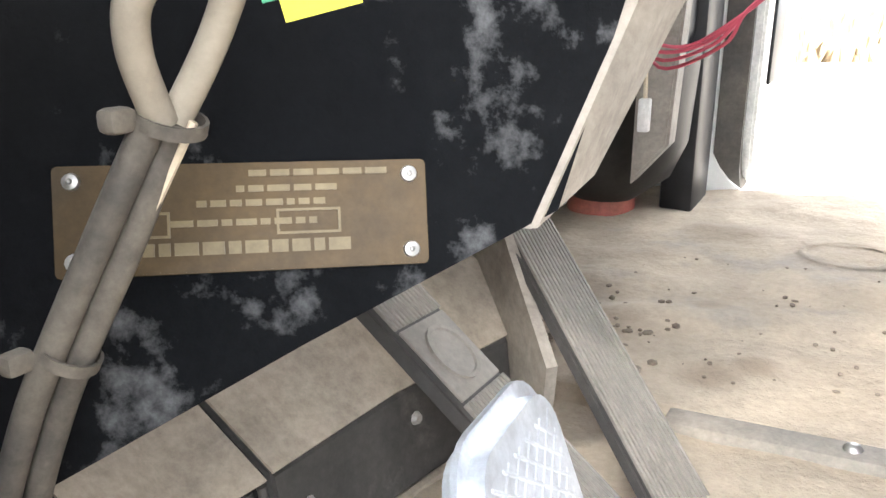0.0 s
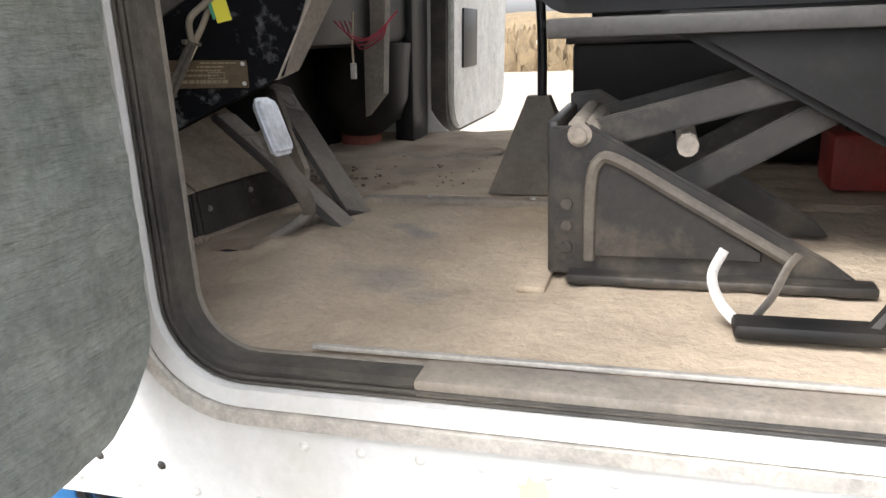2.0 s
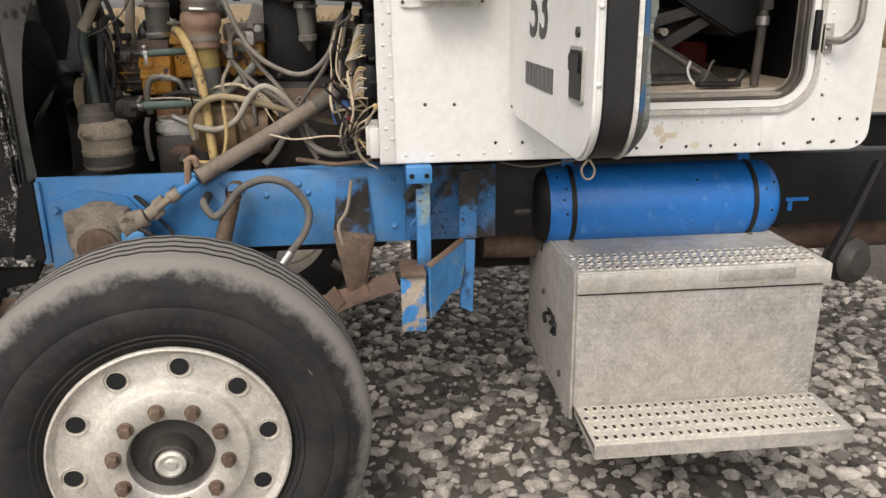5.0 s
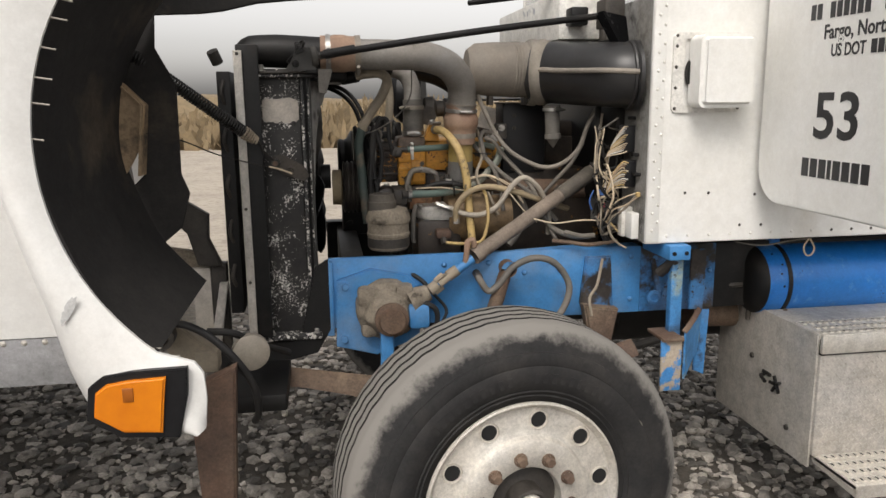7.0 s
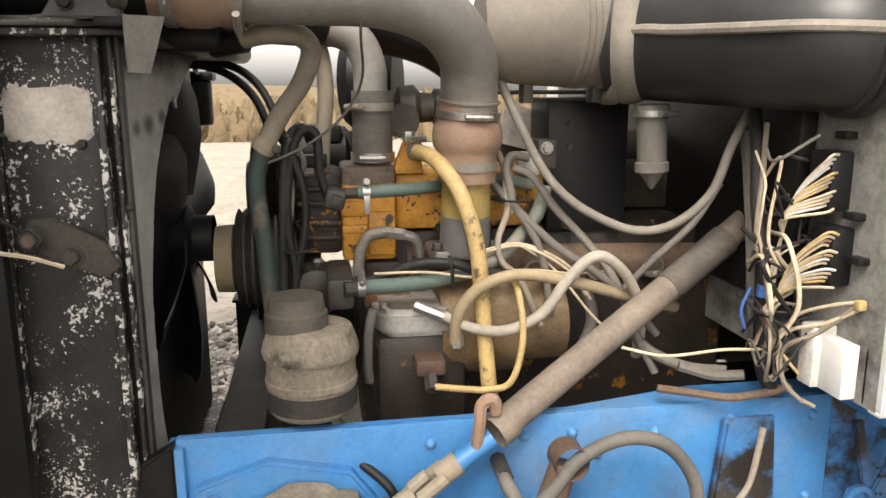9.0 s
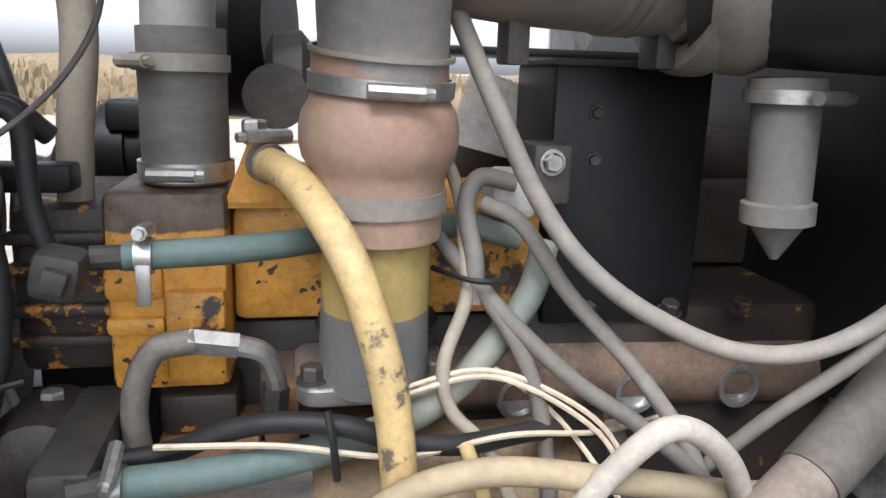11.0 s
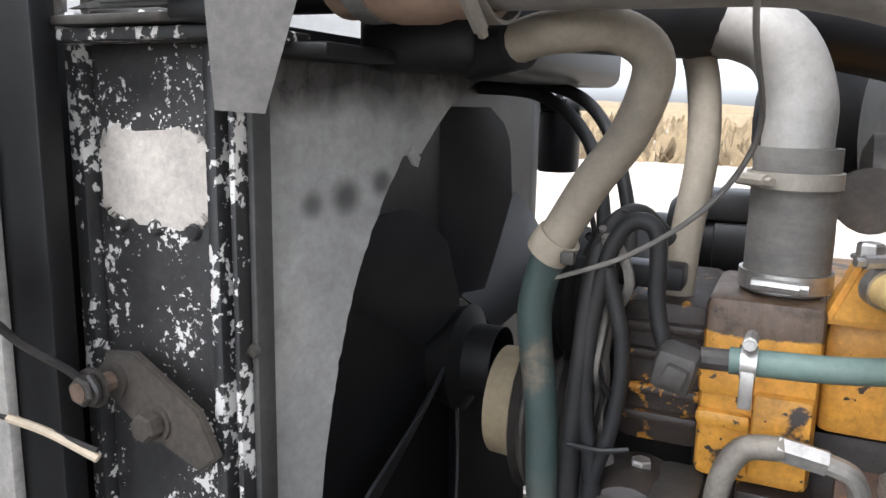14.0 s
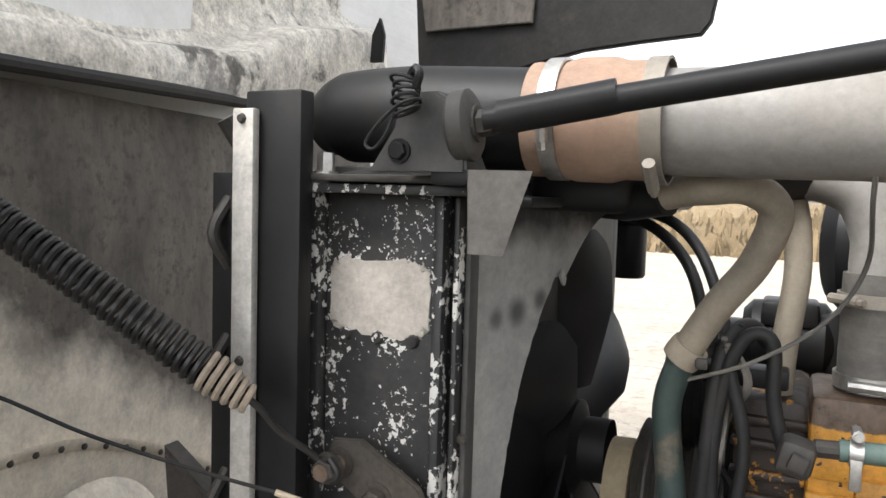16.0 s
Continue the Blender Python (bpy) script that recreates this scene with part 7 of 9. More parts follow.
part("hose_barb", tube([(-0.25, 0.985, 1.508), (-0.215, 0.99, 1.508)], 0.0105, 10, 1), "dirtmetal", engine)
clamp_band((-0.208, 0.99, 1.5085), (1, 0, 0), 0.0128, engine, 0.014, (0, 0.1, 1))
part("clamp_tail", box((-0.214, 0.975, 1.468), (-0.202, 0.978, 1.508), 0.001), "steel", engine)
clamp_band((-0.226, 0.911, 1.34), (1, 0, 0), 0.0148, engine, 0.014, (0, -0.3, 1))
clamp_band((-0.107, 1.028, 1.583), (0.7, -1.2, -0.15), 0.0155, engine, 0.012, (0, 0, 1))
bolt((-0.118, 1.045, 1.605), (0, 0, 1), 0.012, 0.012, engine, "steel", "fitting_nut")
part("braid_nut", tube([(-0.178, 1.0, 1.428), (-0.135, 1.002, 1.421)], 0.0125, 6, 1), "steel", engine)
part("braid_elbow", tube([(-0.138, 1.002, 1.422), (-0.113, 1.008, 1.41), (-0.103, 1.02, 1.38), (-0.104, 1.03, 1.35)], 0.010, 10, 5), "steel", engine)
part("braid_nut", tube([(-0.103, 1.024, 1.372), (-0.106, 1.03, 1.335)], 0.0135, 6, 1), "dirtmetal", engine)
part("sensor", tube([(-0.305, 1.04, 1.30), (-0.305, 1.04, 1.355)], 0.014, 6, 1), "dirtmetal", engine)
bolt((-0.305, 1.04, 1.355), (0, 0, 1), 0.011, 0.012, engine)
part("loom_tie", tube([(0.045, 1.02, 1.485), (0.07, 0.965, 1.487), (0.10, 0.975, 1.484), (0.115, 1.02, 1.482)], 0.003, 6, 4), "blackhose", engine)
part("loom_tie", tube([(-0.06, 0.91, 1.395), (-0.056, 0.905, 1.37), (-0.052, 0.915, 1.33)], 0.0035, 6, 4), "blackhose", engine)
part("loom_tie", tube([(-0.37, 0.975, 1.40), (-0.34, 0.985, 1.395), (-0.31, 0.99, 1.40)], 0.003, 6, 4), "blackhose", engine)
# tangle of small black cables beside the front cover
for k in range(9):
    random.seed(40 + k)
    x0 = -0.362 + 0.005 * k * random.random()
    pts = [(x0 + random.uniform(-0.015, 0.018), 1.0 + random.uniform(0, 0.05), 1.62 - 0.065 * j + random.uniform(-0.02, 0.02)) for j in range(7)]
    part("thin_cable", tube(pts, random.choice((0.003, 0.004, 0.0055)), 7, 5), random.choice(("blackhose", "blackhose", "greyhose")), engine)
# thin wires across the engine
WIRES = [
    [(0.0, 0.95, 1.385), (0.075, 0.955, 1.40), (0.13, 0.95, 1.385), (0.19, 0.94, 1.345), (0.22, 0.93, 1.30)],
    [(0.0, 0.958, 1.388), (0.075, 0.96, 1.404), (0.135, 0.955, 1.388), (0.197, 0.945, 1.348), (0.23, 0.93, 1.29)],
    [(-0.2, 0.935, 1.36), (-0.1, 0.92, 1.362), (0.0, 0.91, 1.35), (0.1, 0.92, 1.358), (0.2, 0.95, 1.34), (0.3, 1.0, 1.33)],
    [(0.09, 1.0, 1.40), (0.16, 0.96, 1.35), (0.22, 0.9, 1.27), (0.27, 0.87, 1.22)],
]
for pts in WIRES:
    part("thin_wire", tube(pts, 0.0028, 6, 6), "cream", engine)
part("thin_wire", tube([(-0.215, 0.80, 1.92), (-0.22, 0.84, 1.80), (-0.215, 0.93, 1.72), (-0.25, 0.95, 1.655), (-0.32, 0.97, 1.60), (-0.40, 0.98, 1.565)], 0.0025, 6, 7), "greyhose", engine)
part("thin_wire", tube([(-0.10, 1.04, 1.60), (-0.06, 1.03, 1.60), (-0.03, 1.045, 1.57)], 0.002, 6, 6), "cream", engine)
# turbo and far-side pieces
part("turbo_housing", lathe([(0, 0.0), (0, 0.03), (0.01, 0.05), (0.045, 0.054), (0.06, 0.036), (0.09, 0.034), (0.095, 0.045), (0.125, 0.043), (0.125, 0)], (-0.115, 1.36, 1.66), (1, 0, 0), 24), "dirtmetal", engine)
part("turbo_inlet", lathe([(0, 0), (0, 0.022), (0.012, 0.026), (0.018, 0.036), (0.028, 0.038), (0.030, 0.028), (0.055, 0.027), (0.058, 0.040), (0.070, 0.040), (0.072, 0.0)], (-0.112, 1.37, 1.628), (0.15, -1, 0.05), 24), "dirtmetal", engine, "flanged turbo inlet")
part("cross_tube", tube([(-0.62, 1.05, 1.835), (-0.45, 1.05, 1.835), (-0.33, 1.08, 1.83), (-0.20, 1.2, 1.83), (-0.05, 1.3, 1.80), (0.05, 1.3, 1.74)], 0.045, 18, 6), "black", engine, "black intake tube")
part("far_hump", lathe([(0, 0), (0, 0.10), (0.03, 0.125), (0.1, 0.125), (0.13, 0.09), (0.13, 0)], (-0.22, 1.5, 1.72), (1, -0.3, 0), 24), "black", engine)
bm = lathe([(0, 0), (0, 0.05), (0.015, 0.066), (0.05, 0.068), (0.052, 0.060), (0.07, 0.060), (0.072, 0.068), (0.13, 0.068), (0.145, 0.05), (0.145, 0)], (-0.36, 1.5, 1.545), (1, 0, 0), 24)
box((-0.33, 1.43, 1.575), (-0.24, 1.52, 1.618), 0.008, bm=bm)
box((-0.24, 1.45, 1.49), (-0.20, 1.50, 1.60), 0.008, bm=bm)
part("alternator", bm, "blackmetal", engine, "black ribbed belt-driven compressor")
part("alternator_lead", tube([(-0.215, 1.46, 1.58), (-0.195, 1.45, 1.54), (-0.19, 1.45, 1.48)], 0.005, 6, 4), "blackhose", engine)

# added dark drum and block that close the bright gap behind the engine
part("gap_filler_drum", lathe([(0, 0), (0, 0.075), (0.012, 0.085), (0.03, 0.08), (0.045, 0.09), (0.06, 0.12), (0.17, 0.12), (0.18, 0.10), (0.18, 0)], (-0.485, 1.60, 1.44), (1, 0, 0), 28), "blackmetal", engine, "added black drum closing the gap behind the engine")
part("gap_filler_block", box((-0.475, 1.54, 1.08), (-0.30, 1.64, 1.345), 0.012), "blackmetal", engine, "added black block closing the gap behind the engine")
for z in (1.14, 1.28):
    bolt((-0.44, 1.54, z), (0, -1, 0), 0.012, 0.012, engine, "blackmetal")

# black heat shield box with a bare bracket behind
shield = thing("battery_shield", (0.28, 1.2, 1.40), "black sheet-metal box bolted beside the engine", "metal box")
bm = box((0.185, 1.10, 1.395), (0.365, 1.24, 1.68), 0.006)
part("shell", bm, "black", shield)
bm = box((0.18, 1.095, 1.678), (0.372, 1.245, 1.684), 0.001)
part("rolled_edge", bm, "dirtmetal", shield)
for z in (1.63, 1.58):
    bolt((0.232, 1.10, z), (0, -1, 0), 0.0065, 0.005, shield, "dirtmetal")
bm = slab([(0, 0), (0.12, -0.03), (0.12, 0.06), (0.03, 0.09)], 0.004, pose(0.10, 1.24, 1.585) @ XZ)
part("bracket", bm, "alum_dull", shield)
bm = box((0.150, 1.05, 1.54), (0.19, 1.11, 1.60), 0.004)
part("bracket", bm, "dirtmetal", shield)
bolt((0.168, 1.05, 1.583), (0, -1, 0), 0.010, 0.008, shield)
part("valve_body", box((0.105, 1.04, 1.525), (0.155, 1.09, 1.575), 0.012), "alum_dull", shield)
part("top_plate", box((0.10, 1.28, 1.69), (0.42, 1.5, 1.70), 0.002), "blackmetal", shield)

# ---- air cleaner ----
cleaner = thing("air_cleaner", (0.35, 1.0, 1.66), "large dusty air cleaner canister with a black plastic elbow", "air cleaner")
prof = [(0.0, 0.0), (0.0, 0.075), (0.03, 0.098), (0.10, 0.104)]
for k in range(3):
    prof += [(0.175 + k * 0.012, 0.106), (0.178 + k * 0.012, 0.1085), (0.183 + k * 0.012, 0.1085), (0.186 + k * 0.012, 0.106)]
prof += [(0.235, 0.107), (0.24, 0.112), (0.255, 0.112), (0.255, 0)]
part("canister", lathe(prof, (0.015, 1.01, 1.815), (1, 0, -0.02), 40), "canister", cleaner, "ribbed dusty grey canister")
part("seam_ring", lathe([(0, 0.108), (0, 0.126), (0.012, 0.13), (0.03, 0.13), (0.04, 0.122), (0.055, 0.118)], (0.262, 1.01, 1.80), (1, -0.05, -0.02), 40), "dustclamp", cleaner)
part("elbow", tube([(0.29, 1.005, 1.80), (0.36, 0.95, 1.797), (0.42, 0.85, 1.79), (0.47, 0.745, 1.783), (0.525, 0.675, 1.778), (0.572, 0.66, 1.775)], 0.112, 40, 7, radii=[0.117, 0.119, 0.118, 0.116, 0.115, 0.114], flat=1.0), "elbowplastic", cleaner, "black plastic elbow with a moulded rib")
bm = tube([(0.266, 0.892, 1.806), (0.285, 0.850, 1.805), (0.314, 0.797, 1.80), (0.371, 0.678, 1.795), (0.418, 0.606, 1.793), (0.471, 0.568, 1.79), (0.535, 0.545, 1.786)], 0.0095, 8, 7)
part("moulded_rib", bm, "dustyplastic", cleaner)
part("elbow_lip", lathe([(0.0, 0.112), (0.0, 0.124), (0.010, 0.128), (0.030, 0.128), (0.048, 0.121), (0.055, 0.112)], (0.300, 0.998, 1.80), (1, -0.62, -0.02), 40), "dustclamp", cleaner, "dust-tan moulded elbow lip")
part("end_collar", lathe([(0, 0.113), (0.004, 0.122), (0.010, 0.124), (0.016, 0.117), (0.022, 0.124), (0.034, 0.125), (0.038, 0.113)], (0.535, 0.668, 1.777), (1, -0.12, 0), 40), "elbowplastic", cleaner)
part("drain_stem", lathe([(0, 0.034), (0.02, 0.034), (0.022, 0.030), (0.11, 0.028), (0.112, 0.033), (0.13, 0.033), (0.13, 0.026), (0.165, 0.004), (0.165, 0)], (0.345, 0.945, 1.672), (0.05, 0, -1), 20), "greyhose", cleaner, "grey rubber drain valve")
clamp_band((0.346, 0.945, 1.655), (0, 0, 1), 0.0345, cleaner, 0.012, (0.4, -1, 0))
for x in (0.10, 0.24):
    part("strap_foot", box((x, 0.99, 1.675), (x + 0.02, 1.03, 1.72), 0.003), "dirtmetal", cleaner)

# ---- spin-on filter and compressor ----
filt = thing("power_steering_reservoir", (-0.322, 0.808, 1.137), "dust-caked cylindrical fluid reservoir with a black cap", "reservoir")
part("canister", lathe([(0.0, 0.0), (0.0, 0.070), (0.008, 0.076), (0.05, 0.077), (0.052, 0.080), (0.062, 0.080), (0.064, 0.077), (0.10, 0.077), (0.102, 0.082), (0.112, 0.084), (0.122, 0.082), (0.15, 0.072), (0.155, 0.055), (0.155, 0)], (-0.322, 0.808, 1.152), (0, 0, 1), 36), "geardust", filt, "dust-coated steel canister")
part("dark_band", lathe([(0.012, 0.0772), (0.012, 0.0785), (0.045, 0.0785), (0.045, 0.0772)], (-0.322, 0.808, 1.152), (0, 0, 1), 36), "dirtmetal", filt)
part("cap", lathe([(0.0, 0.055), (0.03, 0.054), (0.034, 0.05), (0.058, 0.046), (0.06, 0)], (-0.344, 0.808, 1.300), (0, 0, 1), 18), "rubberboot", filt, "dusty dark filler cap")
part("mount_bracket", box((-0.29, 0.9, 1.30), (-0.24, 1.08, 1.36), 0.01), "dirtmetal", filt)
part("hose_tee", tube([(-0.26, 0.9, 1.34), (-0.228, 0.911, 1.34)], 0.015, 10, 1), "dirtmetal", filt)

comp = thing("air_compressor", (-0.115, 0.98, 1.1), "aluminium-topped air compressor on the engine side", "compressor")
part("crankcase", box((-0.20, 0.93, 1.05), (-0.02, 1.12, 1.235), 0.02), "grease", comp)
part("head", slab(rounded(-0.20, 0.92, -0.025, 1.09, 0.05), 0.055, Matrix.Translation((0, 0, 1.232)), 0.012), "alum_dull", comp, "grey aluminium head")
for x, y in ((-0.18, 0.955), (-0.05, 0.955), (-0.05, 1.06), (-0.18, 1.06)):
    bolt((x, y, 1.287), (0, 0, 1), 0.008, 0.008, comp)
part("side_port", box((-0.13, 0.88, 1.165), (-0.07, 0.94, 1.20), 0.01), "rust", comp)
part("port_nut", tube([(-0.10, 0.90, 1.175), (-0.10, 0.865, 1.145)], 0.014, 6, 1), "dirtmetal", comp)
part("outlet_fitting", tube([(-0.125, 0.915, 1.30), (-0.09, 0.90, 1.287), (-0.065, 0.885, 1.28)], 0.012, 8, 2), "steel", comp)
part("outlet_fitting", tube([(-0.055, 0.88, 1.275), (-0.05, 0.88, 1.225)], 0.014, 6, 1), "steel", comp)
part("drop_hose", tube([(-0.205, 0.90, 1.30), (-0.215, 0.90, 1.26), (-0.218, 0.91, 1.19), (-0.215, 0.92, 1.15)], 0.009, 10, 5), "greyhose", comp)

# ---- steering shaft and gear ----
shaft = thing("steering_shaft", (0.1, 0.75, 1.05), "dusty brown telescoping steering shaft with a universal joint", "steering shaft")
part("outer_tube", tube([(0.0, 0.718, 1.135), (0.179, 0.80, 1.225), (0.43, 0.89, 1.365), (0.56, 0.94, 1.44)], 0.0275, 18, 3), "shafttan", shaft, "dust-brown shaft tube")
part("boot", tube([(0.36, 0.865, 1.325), (0.50, 0.915, 1.405)], 0.034, 18, 1, radii=[0.030, 0.032]), "rubberboot", shaft)
part("end_cup", lathe([(-0.005, 0.031), (0.03, 0.032), (0.03, 0.027)], (-0.012, 0.712, 1.128), (0.75, 0.33, 0.4), 18), "shafttan", shaft)
part("blue_shaft", tube([(-0.02, 0.708, 1.12), (-0.085, 0.70, 1.078)], 0.017, 14, 1), "blue", shaft, "blue-painted splined shaft")
bm = tube([(-0.08, 0.70, 1.082), (-0.115, 0.697, 1.06)], 0.021, 12, 1)
for s in (-1, 1):
    tube([(-0.105, 0.70 + s * 0.022, 1.067), (-0.15, 0.695 + s * 0.022, 1.035)], 0.012, 10, 1, bm)
part("yoke", bm, "tanhose", shaft, "dust-caked universal joint yoke")
bm = tube([(-0.155, 0.695, 1.03), (-0.185, 0.69, 1.01)], 0.022, 12, 1)
for s in (-1, 1):
    tube([(-0.135, 0.695 + s * 0.001, 1.045 + s * 0.022), (-0.165, 0.692, 1.022 + s * 0.022)], 0.011, 10, 1, bm)
part("yoke", bm, "tanhose", shaft)
part("bent_clip", tube([(-0.05, 0.70, 1.10), (-0.045, 0.695, 1.15), (-0.04, 0.70, 1.185), (-0.02, 0.70, 1.19), (-0.015, 0.705, 1.165)], 0.011, 8, 4), "redhose", shaft)

gear = thing("steering_gear", (-0.3, 0.7, 0.85), "dust-caked steering gear box bolted to the frame", "steering gear")
part("mount_plate", slab([(-0.53, 0.80), (-0.38, 0.76), (-0.22, 0.82), (-0.20, 0.98), (-0.26, 1.06), (-0.40, 1.09), (-0.52, 1.05)], 0.03, at(XZ, 0, 0.735), 0.006), "blue", gear)
bm = lathe([(0, 0.105), (0.01, 0.112), (0.03, 0.112), (0.05, 0.105), (0.065, 0.085), (0.085, 0.078), (0.10, 0.07), (0.11, 0.05), (0.112, 0.02), (0.11, 0)], (-0.345, 0.735, 0.945), (0.0, -1, -0.05), 44)
for lo, hi in (((-0.45, 0.66, 0.965), (-0.36, 0.735, 1.035)), ((-0.315, 0.655, 0.985), (-0.245, 0.735, 1.04)), ((-0.44, 0.67, 0.845), (-0.38, 0.735, 0.90))):
    part("cast_lug", box(lo, hi, 0.02), "geardust", gear)
for v in bm.verts:
    v.co += Vector((noise.noise(v.co * 22), 0.8 * noise.noise(v.co * 22 + Vector((5, 0, 0))), noise.noise(v.co * 22 + Vector((0, 9, 0))))) * 0.011
part("gear_case", bm, "geardust", gear, "dust-caked lumpy cast housing")
part("cover", lathe([(0, 0.06), (0.03, 0.062), (0.035, 0.05), (0.05, 0.045), (0.05, 0)], (-0.335, 0.64, 0.93), (0.1, -1, -0.05), 22), "rust", gear)
part("input_neck", tube([(-0.26, 0.68, 0.975), (-0.19, 0.688, 1.005)], 0.035, 16, 1, radii=[0.05, 0.03]), "geardust", gear)
part("valve_block", box((-0.27, 0.64, 0.88), (-0.19, 0.73, 0.97), 0.015), "blue", gear)
part("pitman_arm", box((-0.375, 0.625, 0.70), (-0.325, 0.66, 0.90), 0.012), "blue", gear)
for x, z in ((-0.43, 0.99), (-0.42, 0.88), (-0.30, 1.02), (-0.50, 0.83), (-0.49, 1.03)):
    bolt((x, 0.735, z), (0, -1, 0), 0.014, 0.014, gear, "blue")
part("return_hose", tube([(-0.22, 0.66, 0.98), (-0.17, 0.65, 0.95), (-0.165, 0.66, 0.89), (-0.20, 0.67, 0.86)], 0.010, 10, 6), "blackhose", gear)

# ---- fan and pulleys ----
fan = thing("cooling_fan", (-0.46, 1.25, 1.0), "black cooling fan with dusty belt pulleys", "fan")
HUB = Vector((-0.605, 1.20, 1.405))
for k in range(6):
    a = 2 * math.pi * k / 6
    out_, along = Vector((0, -math.sin(a), math.cos(a))), Vector((0, -math.cos(a), -math.sin(a)))
    bm = bmesh.new()
    grid = []
    for j in range(13):
        r = 0.075 + 0.252 * j / 12
        tip = max(0.0, (r - 0.25) / 0.09)
        half = (0.055 + 0.045 * min(1, j / 6)) * math.sqrt(max(0.06, 1 - 0.96 * tip ** 3))
        row = []
        for i in range(9):
            c = -1 + 2 * i / 8
            pitch = radians(40 - 12 * j / 12)
            w = c * half
            lift = 0.012 * (1 - c * c)
            row.append(bm.verts.new(HUB + out_ * r + along * (w * math.cos(pitch) + lift * math.sin(pitch)) + Vector((-w * math.sin(pitch) + lift * math.cos(pitch), 0, 0))))
        grid.append(row)
    for p, q in zip(grid, grid[1:]):
        for i in range(8):
            bm.faces.new((p[i], p[i + 1], q[i + 1], q[i]))
    geo = bmesh.ops.extrude_face_region(bm, geom=bm.faces[:])
    for vv in [g for g in geo["geom"] if isinstance(g, bmesh.types.BMVert)]:
        vv.co.x -= 0.004
    part("blade", bm, "fanblack", fan)
part("hub", lathe([(0, 0), (0, 0.06), (0.05, 0.075), (0.06, 0.05), (0.1, 0.05)], (-0.625, 1.20, 1.39), (1, 0, 0), 24), "blackmetal", fan)
prof = [(0, 0.0), (0, 0.10)]
for k in range(4):
    prof += [(0.004 + 0.018 * k, 0.108), (0.011 + 0.018 * k, 0.098), (0.018 + 0.018 * k, 0.108)]
part("belt_pulley", lathe(prof + [(0.08, 0.10), (0.08, 0)], (-0.475, 1.19, 1.345), (1, 0, 0), 36), "dirtmetal", fan, "grooved belt pulley")
part("clutch_drum", lathe([(0, 0), (0, 0.072), (0.036, 0.074), (0.042, 0.05), (0.042, 0)], (-0.519, 1.19, 1.345), (1, 0, 0), 30), "tanyellow", fan, "dusty tan fan clutch drum")
part("second_pulley", lathe([(0, 0), (0, 0.075), (0.01, 0.08), (0.02, 0.07), (0.03, 0.08), (0.04, 0.07), (0.05, 0.075), (0.05, 0)], (-0.43, 1.12, 1.52), (1, 0, 0), 30), "blackmetal", fan)
part("bracket_arm", box((-0.42, 1.06, 1.55), (-0.28, 1.1, 1.575), 0.004), "blackmetal", fan)

# ---- wiring on the firewall ----
wiring = thing("firewall_wiring", (0.57, 0.72, 1.2), "tangle of loose wires at two black connector blocks", "wiring")
part("connector_block", box((0.535, 0.66, 1.50), (0.577, 0.72, 1.60), 0.006), "black", wiring)
part("connector_block", box((0.535, 0.64, 1.375), (0.577, 0.70, 1.475), 0.006), "black", wiring)
random.seed(21)
for k in range(13):
    z = 1.595 - 0.0075 * k
    y = 0.66 + 0.004 * (k % 4)
    c = random.choice(("cream", "cream", "tanhose", "whitestrap", "yellowhose"))
    part("loose_wire", tube([(0.545, y, z), (0.525, y - 0.005, z - 0.005), (0.505 - 0.002 * k, 0.70, 1.53 - 0.004 * k), (0.495, 0.72, 1.45), (0.488 + random.uniform(-0.008, 0.008), 0.73, 1.36)], 0.0026, 6, 6), c, wiring)
for k in range(13):
    z = 1.465 - 0.0075 * k
    y = 0.64 + 0.004 * (k % 4)
    c = random.choice(("cream", "cream", "redhose", "whitestrap", "yellowhose"))
    part("loose_wire", tube([(0.545, y, z), (0.52, y, z + 0.002), (0.50, 0.69, 1.41 - 0.004 * k), (0.488, 0.715, 1.33), (0.475 + random.uniform(-0.01, 0.01), 0.73, 1.25)], 0.0026, 6, 6), c, wiring)
part("loom_trunk", tube([(0.50, 0.85, 1.68), (0.485, 0.80, 1.60), (0.47, 0.76, 1.50), (0.475, 0.74, 1.40), (0.478, 0.735, 1.30), (0.49, 0.735, 1.20), (0.52, 0.74, 1.15)], 0.0125, 12, 6), "blackhose", wiring, "black taped loom")
part("blue_tape", tube([(0.476, 0.724, 1.36), (0.474, 0.724, 1.34)], 0.0140, 10, 1), "bluewire", wiring)
part("red_tape", tube([(0.482, 0.72, 1.31), (0.484, 0.72, 1.292)], 0.009, 8, 1), "redwire", wiring)
